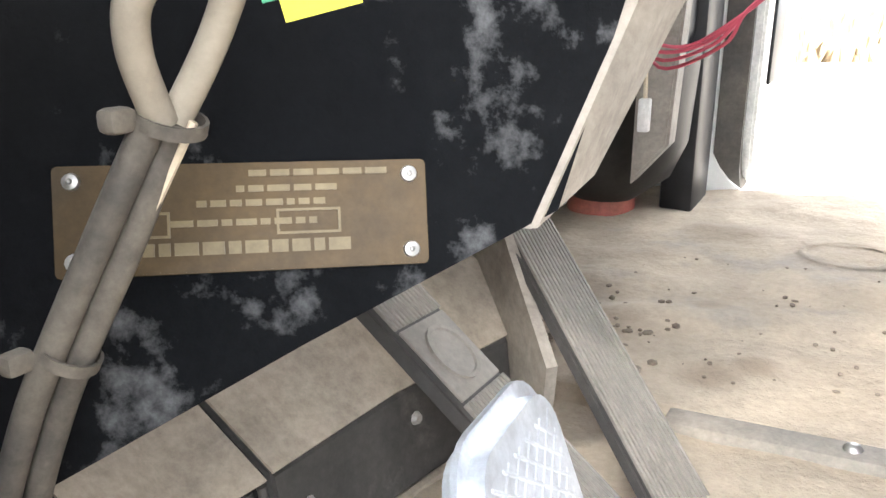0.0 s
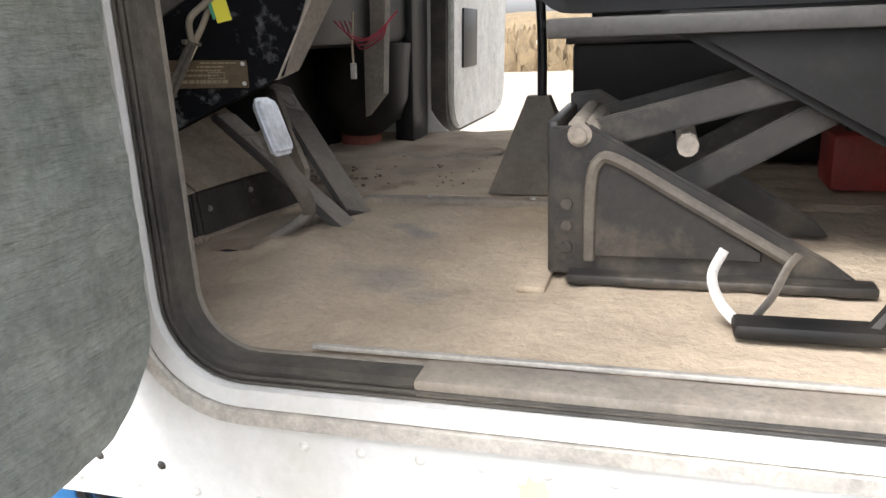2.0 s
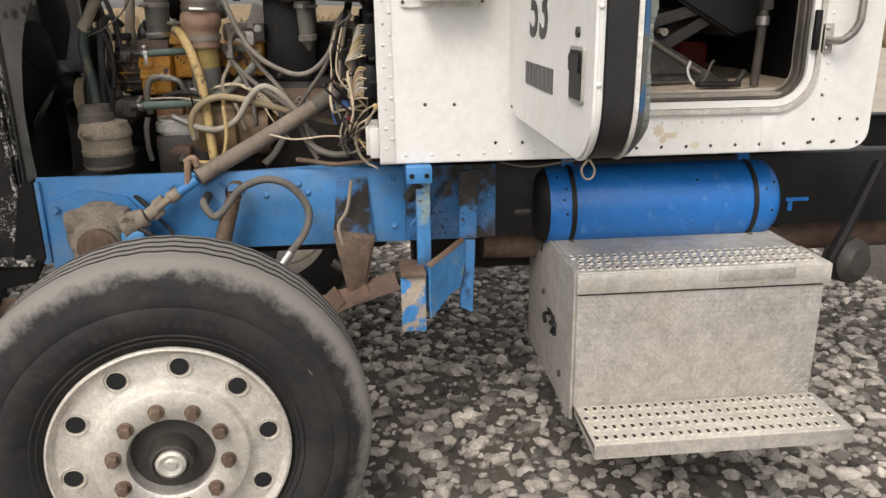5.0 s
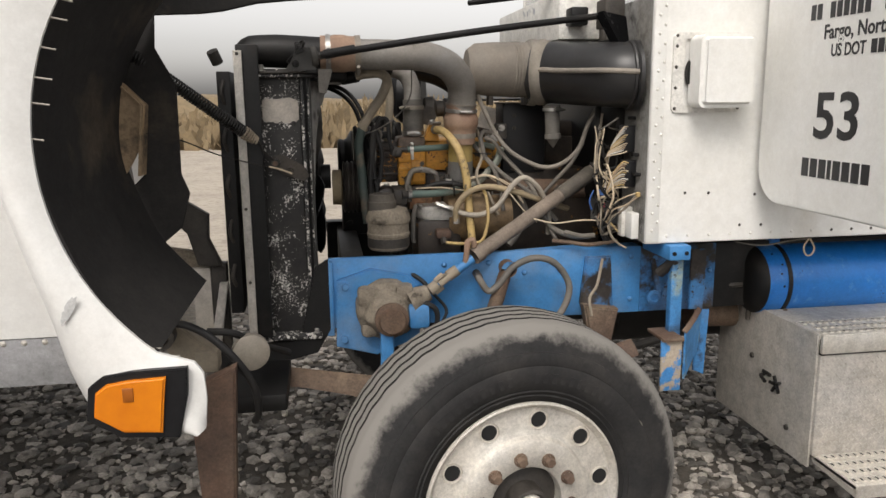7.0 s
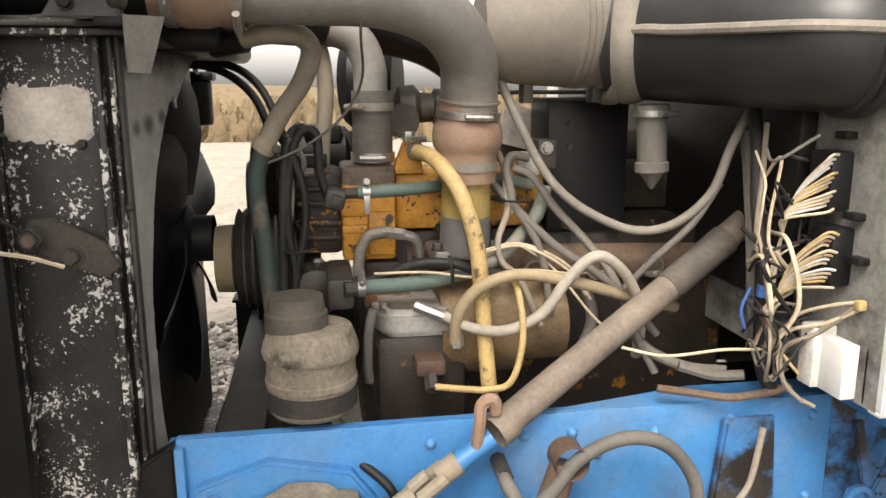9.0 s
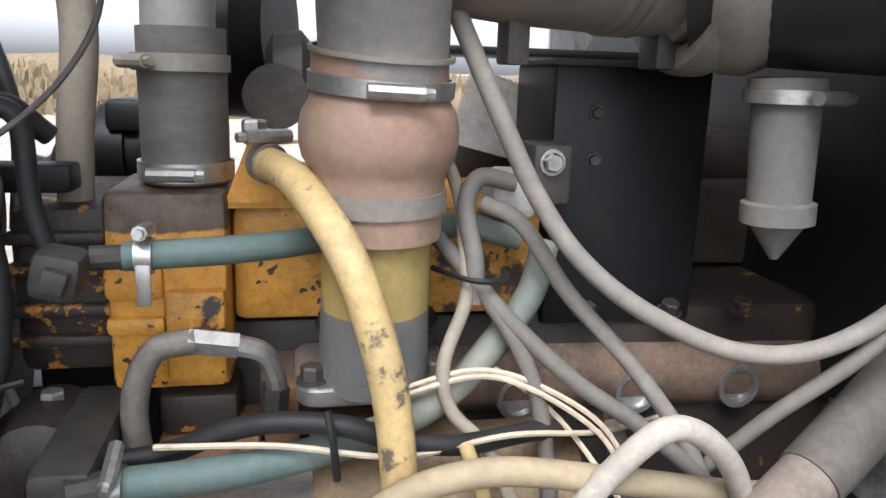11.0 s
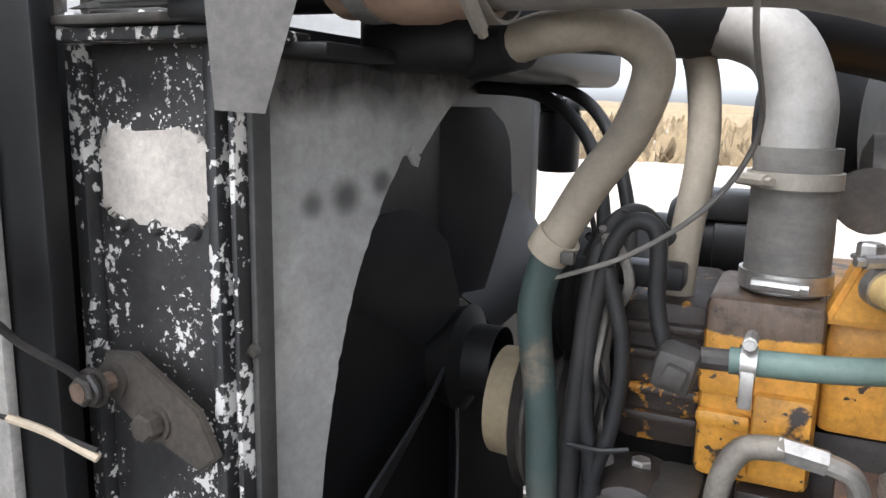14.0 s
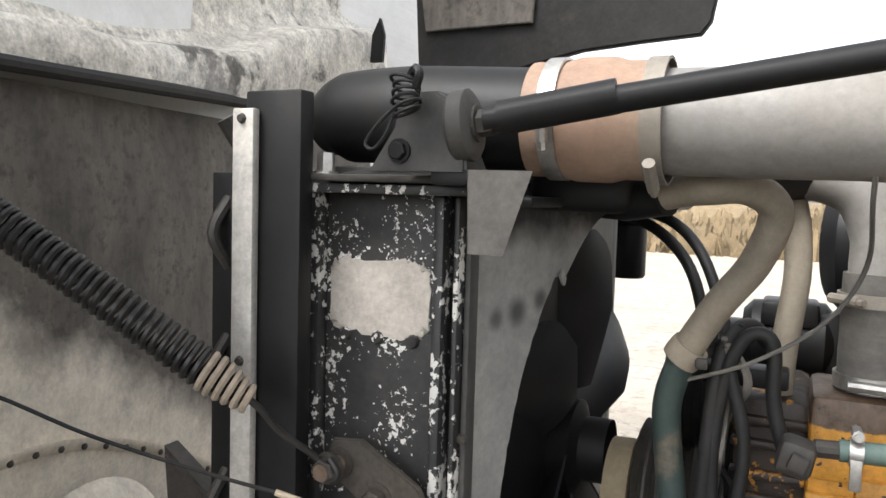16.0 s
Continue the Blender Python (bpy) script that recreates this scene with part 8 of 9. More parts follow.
LW = [
    ([(0.575, 0.60, 1.36), (0.55, 0.64, 1.345), (0.52, 0.69, 1.315), (0.495, 0.71, 1.27), (0.48, 0.72, 1.245), (0.40, 0.72, 1.247), (0.30, 0.73, 1.238), (0.22, 0.74, 1.255)], 0.003, "cream"),
    ([(0.575, 0.60, 1.35), (0.545, 0.65, 1.31), (0.51, 0.70, 1.28), (0.50, 0.705, 1.22), (0.53, 0.70, 1.165), (0.57, 0.69, 1.14)], 0.0035, "cream"),
    ([(0.57, 0.61, 1.35), (0.54, 0.66, 1.29), (0.505, 0.70, 1.25), (0.51, 0.70, 1.19), (0.545, 0.69, 1.15)], 0.0045, "tanhose"),
    ([(0.50, 0.80, 1.64), (0.475, 0.76, 1.55), (0.46, 0.74, 1.46), (0.465, 0.74, 1.40)], 0.005, "tanhose"),
    ([(0.46, 0.72, 1.41), (0.475, 0.715, 1.43), (0.50, 0.71, 1.40), (0.53, 0.70, 1.375)], 0.004, "cream"),
    ([(0.445, 0.72, 1.36), (0.43, 0.72, 1.32), (0.44, 0.72, 1.285)], 0.003, "bluewire"),
    ([(0.50, 0.71, 1.25), (0.53, 0.70, 1.21), (0.555, 0.68, 1.185)], 0.003, "yellowhose"),
    ([(0.30, 0.76, 1.165), (0.36, 0.74, 1.16), (0.43, 0.73, 1.15), (0.50, 0.73, 1.155), (0.55, 0.74, 1.16)], 0.008, "rust"),
    ([(0.36, 0.80, 1.19), (0.42, 0.78, 1.175), (0.47, 0.76, 1.18)], 0.010, "greyhose"),
    ([(0.52, 0.90, 1.62), (0.51, 0.86, 1.52), (0.50, 0.82, 1.42), (0.50, 0.80, 1.30), (0.52, 0.80, 1.20)], 0.010, "greyhose"),
    ([(0.54, 0.95, 1.64), (0.53, 0.9, 1.56), (0.52, 0.86, 1.50), (0.53, 0.82, 1.45)], 0.012, "blackhose"),
]
for pts, r, c in LW:
    part("loose_wire", tube(pts, r, 8, 6), c, wiring)
part("yellow_plug", box((0.562, 0.595, 1.345), (0.577, 0.61, 1.362), 0.003), "yellowhose", wiring)
part("firewall_cover", box((0.54, 0.76, 1.30), (0.577, 1.9, 1.92), 0.01), "blackmetal", wiring, "black firewall pad")
for y, z in ((0.66, 1.62), (0.62, 1.49), (0.60, 1.42)):
    part("terminal", box((0.555, y, z), (0.577, y + 0.03, z + 0.012), 0.002), "blackmetal", wiring)
wb = thing("white_bracket_box", (0.56, 0.66, 1.19), "small white sheet-metal box at the cab corner", "bracket")
bm = box((0.548, 0.60, 1.19), (0.577, 0.66, 1.285), 0.003)
box((0.577, 0.58, 1.19), (0.6, 0.586, 1.285), 0.001, bm=bm)
part("face", bm, "white", wb)
part("side_leaf", box((0.535, 0.66, 1.19), (0.577, 0.70, 1.30), 0.003), "white_worn", wb)

# loose ends hanging from the loom
random.seed(63)
for k in range(22):
    z = random.uniform(1.22, 1.62)
    x = random.uniform(0.44, 0.50)
    d = random.uniform(0.03, 0.11)
    far_z = z - random.uniform(-0.08, 0.22)
    pts = [(x, 0.755, z), (x + 0.01 * random.uniform(-3, 2), 0.74 - d * 0.7, z + random.uniform(-0.05, 0.05)), (x + 0.03 * random.uniform(-1, 2), 0.74 - d, 0.5 * (z + far_z) + random.uniform(-0.04, 0.04)), (0.50 + random.uniform(-0.05, 0.05), 0.73 - 0.4 * d, far_z), (0.545, 0.74, far_z + random.uniform(-0.05, 0.05))]
    part("loose_wire", tube(pts, random.choice((0.0022, 0.003, 0.0042)), 6, 7), random.choice(("blackhose", "blackhose", "greyhose", "tanhose", "cream")), wiring)

# ---- radiator ----
rad = thing("radiator", (-0.7, 1.2, 0.85), "black radiator with flaking paint and a dusty shroud", "radiator")
side = part("side_tank", box((-0.764, 0.765, 0.86), (-0.624, 0.80, 1.81), 0.004), "chipped", rad, "flaking black side tank")
# bare patch where a label came off
random.seed(9)
pts = []
for k in range(150):
    a = 2 * math.pi * k / 150
    ex = 0.063 * math.copysign(abs(math.cos(a)) ** 0.30, math.cos(a))
    ez = 0.0425 * math.copysign(abs(math.sin(a)) ** 0.38, math.sin(a))
    j = 1 + 0.16 * noise.noise(Vector((6 * math.cos(a), 6 * math.sin(a), 3))) + random.uniform(-0.07, 0.07)
    pts.append((-0.694 + ex * (1 + random.uniform(-0.025, 0.03)), 1.667 + ez * j))
bm = bmesh.new()
front = [bm.verts.new((x, 0.7635, z)) for x, z in pts]
back = [bm.verts.new((x, 0.7655, z)) for x, z in pts]
inside = [bm.verts.new((-0.694 + 0.9 * (0.063 * math.copysign(abs(math.cos(a)) ** 0.30, math.cos(a))), 0.7635, 1.667 + 0.88 * (0.0425 * math.copysign(abs(math.sin(a)) ** 0.38, math.sin(a))))) for a in (2 * math.pi * k / len(pts) for k in range(len(pts)))]
bm.faces.new(inside)
for k in range(len(pts)):
    j = (k + 1) % len(pts)
    bm.faces.new((inside[k], front[k], front[j], inside[j]))
    bm.faces.new([bm.verts.new(v.co) for v in (front[k], back[k], back[j], front[j])])
part("bare_patch", bm, "patch", side, "bare patch where a label was")
for x in (-0.735, -0.694, -0.650):
    part("rivet", lathe([(0, 0.008), (0.004, 0.006), (0.004, 0)], (x, 0.764, 1.622), (0, -1, 0), 10), "chipped", side)
part("tank_flange", box((-0.782, 0.752, 0.86), (-0.765, 0.80, 1.78), 0.003), "chipedge", rad, "chipped flange edge")
part("tank_flange", box((-0.623, 0.750, 0.86), (-0.611, 0.80, 1.78), 0.003), "chipedge", rad, "chipped flange edge")
part("tank_flange", box((-0.600, 0.752, 0.86), (-0.594, 0.80, 1.78), 0.002), "chipedge", rad, "chipped flange edge")
part("flange_slot", box((-0.611, 0.775, 0.86), (-0.600, 0.80, 1.78)), "blackmetal", rad)
part("seal_strip", box((-0.593, 0.766, 0.86), (-0.586, 0.79, 1.78), 0.002), "bracketgrey", rad, "dark strip beside the shroud")
part("strip_screw", lathe([(0, 0.007), (0.004, 0.005), (0.004, 0)], (-0.5895, 0.766, 1.524), (0, -1, 0), 10), "dirtmetal", rad)
part("core", box((-0.77, 0.80, 0.88), (-0.61, 1.54, 1.80)), "blackmetal", rad)
part("side_tank", box((-0.778, 1.54, 0.86), (-0.612, 1.59, 1.81), 0.004), "blackmetal", rad)
part("bottom_tray", box((-0.80, 0.72, 0.84), (-0.58, 1.59, 0.862), 0.004), "chipedge", rad)
bolt((-0.76, 0.73, 0.862), (0, 0, 1), 0.009, 0.012, rad)
bolt((-0.60, 0.73, 0.862), (0, 0, 1), 0.009, 0.012, rad)
# black channel and bright strip on its front edge
part("channel", box((-0.830, 0.703, 0.86), (-0.757, 0.728, 1.887), 0.003), "blackmetal", rad, "black side channel")
part("edge_strip", box((-0.837, 0.690, 0.88), (-0.809, 0.7015, 1.867), 0.002), "alum_dull", rad, "dull bright edge strip")
for z in (1.070, 1.332, 1.594, 1.856):
    p = (-0.824, 0.690, z)
    part("strip_rivet", lathe([(0, 0.006), (0.004, 0.004), (0.004, 0)], p, (0, -1, 0), 8), "dirtmetal", rad)
part("condenser", box((-0.90, 0.73, 0.95), (-0.855, 1.54, 1.80), 0.003), "blackmetal", rad)
for k in range(5):
    part("condenser_bend", tube([(-0.878, 0.735, 1.05 + 0.16 * k), (-0.885, 0.715, 1.09 + 0.16 * k), (-0.878, 0.735, 1.13 + 0.16 * k)], 0.007, 8, 4), "dirtmetal", rad)
part("filler_neck", tube([(-0.90, 0.80, 1.83), (-0.915, 0.78, 1.87)], 0.02, 10, 1), "dirtmetal", rad)
# top: black intercooler tank end, mounting plate and strut bracket
part("cooler_end", tube([(-0.83, 0.86, 1.86), (-0.79, 0.855, 1.872), (-0.70, 0.85, 1.873), (-0.60, 0.85, 1.868), (-0.535, 0.85, 1.866)], 0.057, 24, 4, radii=[0.035, 0.055, 0.058, 0.058, 0.056]), "blackmetal", rad, "black intercooler tank end")
part("mount_plate", box((-0.766, 0.728, 1.780), (-0.565, 0.82, 1.790), 0.002), "chipedge", rad)
part("mount_plate", box((-0.762, 0.722, 1.792), (-0.60, 0.80, 1.800), 0.002), "dirtmetal", rad)
bolt((-0.751, 0.742, 1.800), (0, 0, 1), 0.010, 0.020, rad)
bm = slab([(-0.70, 1.800), (-0.665, 1.806), (-0.640, 1.844), (-0.632, 1.878), (-0.595, 1.878), (-0.566, 1.860), (-0.562, 1.800)], 0.012, at(XZ, 0, 0.69), 0.003)
part("strut_bracket", bm, "bracketgrey", rad, "black pressed strut bracket")
bm = slab([(-0.632, 1.802), (-0.632, 1.880), (-0.60, 1.880), (-0.566, 1.802)], 0.06, at(XZ, 0, 0.70), 0.004)
part("bracket_web", bm, "bracketgrey", rad)
bolt((-0.632, 0.69, 1.822), (0, -1, 0), 0.009, 0.006, rad, "blackmetal")
part("bushing", lathe([(0, 0.030), (0.004, 0.034), (0.018, 0.034), (0.022, 0.028), (0.022, 0.0)], (-0.580, 0.70, 1.845), (1, 0.06, 0.12), 22), "seal", rad, "rubber bushing")
bolt((-0.558, 0.701, 1.848), (1, 0.06, 0.12), 0.013, 0.016, rad, "dirtmetal")
for k in range(6):
    cx, cy_, cz_ = -0.617 + 0.0015 * math.sin(k * 2.1), 0.674 - 0.001 * k, 1.858 + 0.0055 * k
    part("wire_turn", tube([(cx + 0.013 * math.cos(a), cy_ + 0.008 * math.sin(a), cz_ + 0.005 * math.cos(a + 0.4 * k)) for a in (2 * math.pi * q / 10 for q in range(11))], 0.0018, 6, 2), "blackhose", rad)
part("wire_knot", tube([(-0.615, 0.674, 1.888), (-0.606, 0.668, 1.896), (-0.600, 0.664, 1.890), (-0.605, 0.668, 1.880)], 0.0045, 6, 4), "blackhose", rad)
part("wire_loop", tube([(-0.628, 0.672, 1.862), (-0.645, 0.672, 1.848), (-0.660, 0.672, 1.829), (-0.652, 0.672, 1.823), (-0.640, 0.672, 1.834), (-0.632, 0.674, 1.852)], 0.0018, 6, 6), "blackhose", rad, "loop of thin black wire")
# bent flap
a, b, c, d = Vector((-0.556, 0.682, 1.805)), Vector((-0.508, 0.722, 1.806)), Vector((-0.532, 0.714, 1.725)), Vector((-0.557, 0.690, 1.727))
bm = bmesh.new()
th = Vector((-0.003, 0.004, 0))
f1 = [bm.verts.new(p) for p in (a, b, c, d)]
f2 = [bm.verts.new(p + th) for p in (a, b, c, d)]
bm.faces.new(f1)
bm.faces.new(list(reversed(f2)))
for i in range(4):
    bm.faces.new((f1[i], f1[(i + 1) % 4], f2[(i + 1) % 4], f2[i]))
part("bent_flap", bm, "flapgrey", rad, "bent grey metal flap")
part("flap_root", box((-0.60, 0.692, 1.790), (-0.56, 0.76, 1.806), 0.003), "blackmetal", rad)
part("top_tank", box((-0.575, 0.90, 1.765), (-0.45, 1.50, 1.835), 0.02, seg=4), "blackmetal", rad, "black top tank")
part("hose_neck", tube([(-0.47, 0.945, 1.78), (-0.415, 0.917, 1.789)], 0.0245, 18, 1), "blackmetal", rad)
# shroud: slanting sheet beside the core, its round opening ragged and torn at one corner
def opening_edge(z):
    """Where the near rim of the opening stands at height z."""
    u = min(abs(z - 1.25) / 0.52, 1.0)
    y = 1.106 - 0.247 * math.sqrt(1 - u * u)
    if z >= 1.682:
        y += 0.024
    return y + 0.0022 * noise.noise(Vector((0, 0, z * 70))) + 0.0012 * noise.noise(Vector((0, 3, z * 240)))


bm = bmesh.new()
levels = sorted({*[0.88 + 0.0075 * k for k in range(120)], 1.681, 1.6825})
rows = []
for z in levels:
    e = opening_edge(z)
    row = []
    for k in range(9):
        g = k / 8
        y = 0.772 + (e - 0.772) * g
        row.append(bm.verts.new((-0.612 + 0.30 * (y - 0.78) + 0.004 * noise.noise(Vector((y * 9, z * 5, 2))), y, z)))
    row.append(bm.verts.new((row[-1].co.x - 0.014, e + 0.004, z)))
    rows.append(row)
for p, q in zip(rows, rows[1:]):
    for k in range(9):
        bm.faces.new((p[k], p[k + 1], q[k + 1], q[k]))
geo = bmesh.ops.extrude_face_region(bm, geom=bm.faces[:])
for vv in [g for g in geo["geom"] if isinstance(g, bmesh.types.BMVert)]:
    vv.co.x -= 0.005
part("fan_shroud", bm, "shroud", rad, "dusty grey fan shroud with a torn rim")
part("shroud_top", box((-0.61, 0.79, 1.770), (-0.53, 1.52, 1.782), 0.004), "blackmetal", rad, "black shroud top")
part("shroud_side", box((-0.70, 1.50, 0.90), (-0.635, 1.53, 1.770), 0.004), "blackmetal", rad)
bm = slab([(0.960, 1.684), (0.972, 1.692), (0.990, 1.679), (0.984, 1.669), (0.972, 1.672)], 0.003, at(YZ, -0.549, 0.0, 0.0), 0.001)
part("torn_flap", bm, "shroud", rad, "torn bent corner of the shroud")
# spring anchor
bm = slab([(-0.738, 1.480), (-0.728, 1.512), (-0.692, 1.516), (-0.622, 1.476), (-0.602, 1.438), (-0.622, 1.420), (-0.690, 1.446)], 0.009, at(XZ, 0, 0.729), 0.002)
part("spring_anchor", bm, "dirtmetal", rad, "steel spring anchor")
part("anchor_pin", tube([(-0.717, 0.732, 1.488), (-0.717, 0.690, 1.488)], 0.009, 10, 1), "rust", rad)
bolt((-0.717, 0.708, 1.488), (0, -1, 0), 0.0135, 0.014, rad, "dirtmetal")
part("anchor_washer", lathe([(0, 0.017), (0.004, 0.017), (0.004, 0.008)], (-0.717, 0.729, 1.488), (0, -1, 0), 18), "dirtmetal", rad)
bolt((-0.669, 0.729, 1.457), (0, -1, 0), 0.013, 0.016, rad, "dirtmetal")
can = thing("drier_canister", (-0.62, 1.75, 1.61), "small black receiver drier canister on a bracket", "canister")
part("can", lathe([(0, 0), (0, 0.038), (0.006, 0.042), (0.115, 0.042), (0.12, 0.038), (0.12, 0)], (-0.624, 1.75, 1.608), (0, 0, 1), 24), "black", can)
part("head", box((-0.675, 1.71, 1.728), (-0.573, 1.79, 1.752), 0.006), "black", can)
for x in (-0.66, -0.62, -0.585):
    part("head_bolt", lathe([(0, 0.008), (0.014, 0.008), (0.014, 0)], (x, 1.73, 1.752), (0, 0, 1), 6), "black", can)
part("bracket", box((-0.66, 1.60, 1.742), (-0.60, 1.75, 1.750), 0.002), "blackmetal", can)
part("stay", box((-0.70, 1.53, 1.742), (-0.655, 1.62, 1.75), 0.003), "blackmetal", can)

# ---- hood spring ----
spring = thing("hood_spring", (-0.78, 0.64, 1.56), "dusty coil spring between hood and radiator", "spring")
s0, s1 = Vector((-0.772, 0.643, 1.569)), Vector((-1.16, 0.435, 1.885))
ax = (s1 - s0).normalized()
u = ax.orthogonal().normalized()
v = ax.cross(u)
turns, L = 56, (s1 - s0).length
bm = bmesh.new()
pts = []
for k in range(turns * 10 + 1):
    f = k / (turns * 10)
    r = 0.0185 * min(1.0, 0.62 + f * 5, 0.62 + (1 - f) * 5)
    an = 2 * math.pi * k / 10
    pts.append(s0 + ax * (L * f) + u * (r * math.cos(an)) + v * (r * math.sin(an)))
tube(pts, 0.0036, 6, 1, bm)
part("coil", bm, "springsteel", spring, "black coil with a pale bare end")
part("bare_end", tube([p + (p - (s0 + ax * (p - s0).dot(ax))) * 0.06 for p in pts[:55]], 0.0039, 6, 1), "dusttop", spring)
part("eye_rod", tube([s0 + ax * 0.02, s0 - ax * 0.01, (-0.752, 0.668, 1.533), (-0.730, 0.693, 1.506), (-0.722, 0.699, 1.494), (-0.712, 0.699, 1.478), (-0.702, 0.699, 1.488), (-0.712, 0.699, 1.502)], 0.0038, 8, 5), "springsteel", spring)
part("tail_rod", tube([s1 - ax * 0.02, s1 + ax * 0.05, s1 + ax * 0.10], 0.005, 8, 2), "springsteel", spring)
cable = thing("release_cable", (-0.66, 0.65, 1.45), "thin frayed cable looping to the radiator", "cable")
part("strand", tube([(-1.14, 0.42, 1.62), (-1.0, 0.50, 1.585), (-0.90, 0.56, 1.535), (-0.80, 0.61, 1.50), (-0.72, 0.645, 1.478), (-0.66, 0.66, 1.462)], 0.0022, 6, 6), "blackhose", cable)
part("frayed_end", tube([(-0.735, 0.64, 1.482), (-0.70, 0.65, 1.472), (-0.66, 0.66, 1.455)], 0.0035, 6, 4), "cream", cable)

# ---- hood tilted forward ----
hood = thing("tilted_hood", (-1.2, 0.9, 0.85), "white fibreglass hood tilted forward with a stained underside", "hood")
AC, AR = Vector((-0.55, 0, 1.60)), 0.65


def arch(an, r, y):
    return Vector((AC.x + r * math.cos(an), y, AC.z + r * math.sin(an)))


# near fender skin: from the wheel arch lip out to the flank, curling inwards
A0, A1, NA, NB = radians(230), radians(78), 56, 9


def resample(path, n):
    """n + 1 points evenly along a path."""
    P = [Vector(p) for p in path]
    d = [0.0]
    for p, q in zip(P, P[1:]):
        d.append(d[-1] + (q - p).length)
    out = []
    for k in range(n + 1):
        s = d[-1] * k / n
        j = max(i for i in range(len(d)) if d[i] <= s + 1e-9)
        j = min(j, len(P) - 2)
        out.append(P[j].lerp(P[j + 1], (s - d[j]) / (d[j + 1] - d[j])))
    return out


lip = [(-0.868, 0.90, 0), (-0.860, 0.98, 0), (-0.864, 1.045, 0), (-0.885, 1.075, 0)] + [(AC.x + AR * math.cos(A0 + (A1 - A0) * k / 40), AC.z + AR * math.sin(A0 + (A1 - A0) * k / 40), 0) for k in range(41)]
rim_ = smooth_path([(-0.905, 0.882, 0), (-1.02, 0.885, 0), (-1.125, 0.91, 0), (-1.185, 1.02, 0), (-1.225, 1.18, 0), (-1.285, 1.42, 0), (-1.345, 1.70, 0), (-1.335, 2.0, 0), (-1.25, 2.3, 0), (-1.05, 2.52, 0), (-0.7, 2.6, 0), (-0.45, 2.58, 0)], 8)
lip, rim_ = resample(lip, 110), resample(rim_, 110)
bm = bmesh.new()
rows = []
for p, q in zip(lip, rim_):
    row = []
    for j in range(NB + 1):
        g = j / NB
        c = p.lerp(q, g)
        row.append(bm.verts.new((c.x, -0.150 - 0.028 * math.sin(min(g * 1.7, 1) * math.pi / 2) + 0.10 * g ** 5, c.y)))
    rows.append(row)
for p, q in zip(rows, rows[1:]):
    for j in range(NB):
        bm.faces.new((p[j], p[j + 1], q[j + 1], q[j]))
geo = bmesh.ops.extrude_face_region(bm, geom=bm.faces[:])
for vv in [g for g in geo["geom"] if isinstance(g, bmesh.types.BMVert)]:
    vv.co.y += 0.012
nose = part("fender_skin", bm, "hoodpaint", hood, "scratched white fender with a wheel arch")
bez = [(-1.135, 0.955), (-1.125, 1.035), (-1.09, 1.062), (-1.03, 1.070), (-0.895, 1.072), (-0.90, 1.0), (-0.925, 0.895), (-1.06, 0.905)]
part("signal_bezel", slab(bez, 0.022, at(XZ, 0, -0.184), 0.003), "black", nose, "black lamp bezel")
len_ = [(-1.115, 0.965), (-1.107, 1.025), (-1.08, 1.045), (-1.03, 1.052), (-0.945, 1.055), (-0.955, 0.98), (-0.962, 0.915), (-1.05, 0.922)]
part("signal_lens", slab(len_, 0.016, at(XZ, 0, -0.196), 0.005, seg=3), "amber", nose, "amber turn signal lens")
part("lens_rib", box((-1.045, -0.199, 1.0), (-1.02, -0.194, 1.035), 0.002), "amberdark", nose)
random.seed(3)
for k in range(9):
    an = radians((150, 154, 160, 166, 171, 178, 228, 231, 234)[k])
    c = arch(an, AR + 0.004, -0.148)
    part("paint_drip", tube([c, c + Vector((0.045 * random.uniform(0.5, 1), 0.02, -0.006))], 0.0022, 5, 1), "patch", hood)
pts = []
for k in range(26):
    a = 2 * math.pi * k / 26
    u, w = 0.040 * math.cos(a) * random.uniform(0.65, 1.1), 0.011 * math.sin(a) * random.uniform(0.5, 1.2)
    pts.append((-1.150 + 0.42 * u - 0.9 * w, 1.228 + 0.9 * u + 0.42 * w))
part("scuff", slab(pts, 0.0015, at(XZ, 0, -0.1795)), "palegrey", hood, "grey scrape in the paint")
# wheel-well liner
bm = bmesh.new()
rows = []
for i in range(NA + 1):
    an = A0 + (A1 - A0) * i / NA
    rows.append([bm.verts.new(arch(an, AR - 0.004 - 0.05 * g + 0.012 * noise.noise(Vector((an * 3, g * 3, 0))), -0.140 + 0.58 * g)) for g in (0, 0.1, 0.3, 0.5, 0.7, 0.9, 1.0)])
for p, q in zip(rows, rows[1:]):
    for j in range(6):
        bm.faces.new((p[j], p[j + 1], q[j + 1], q[j]))
geo = bmesh.ops.extrude_face_region(bm, geom=bm.faces[:])
for vv in [g for g in geo["geom"] if isinstance(g, bmesh.types.BMVert)]:
    d = (vv.co - AC)
    d.y = 0
    vv.co += d.normalized() * 0.008
part("well_liner", bm, "darkliner", hood, "dark mud-stained wheel well liner")
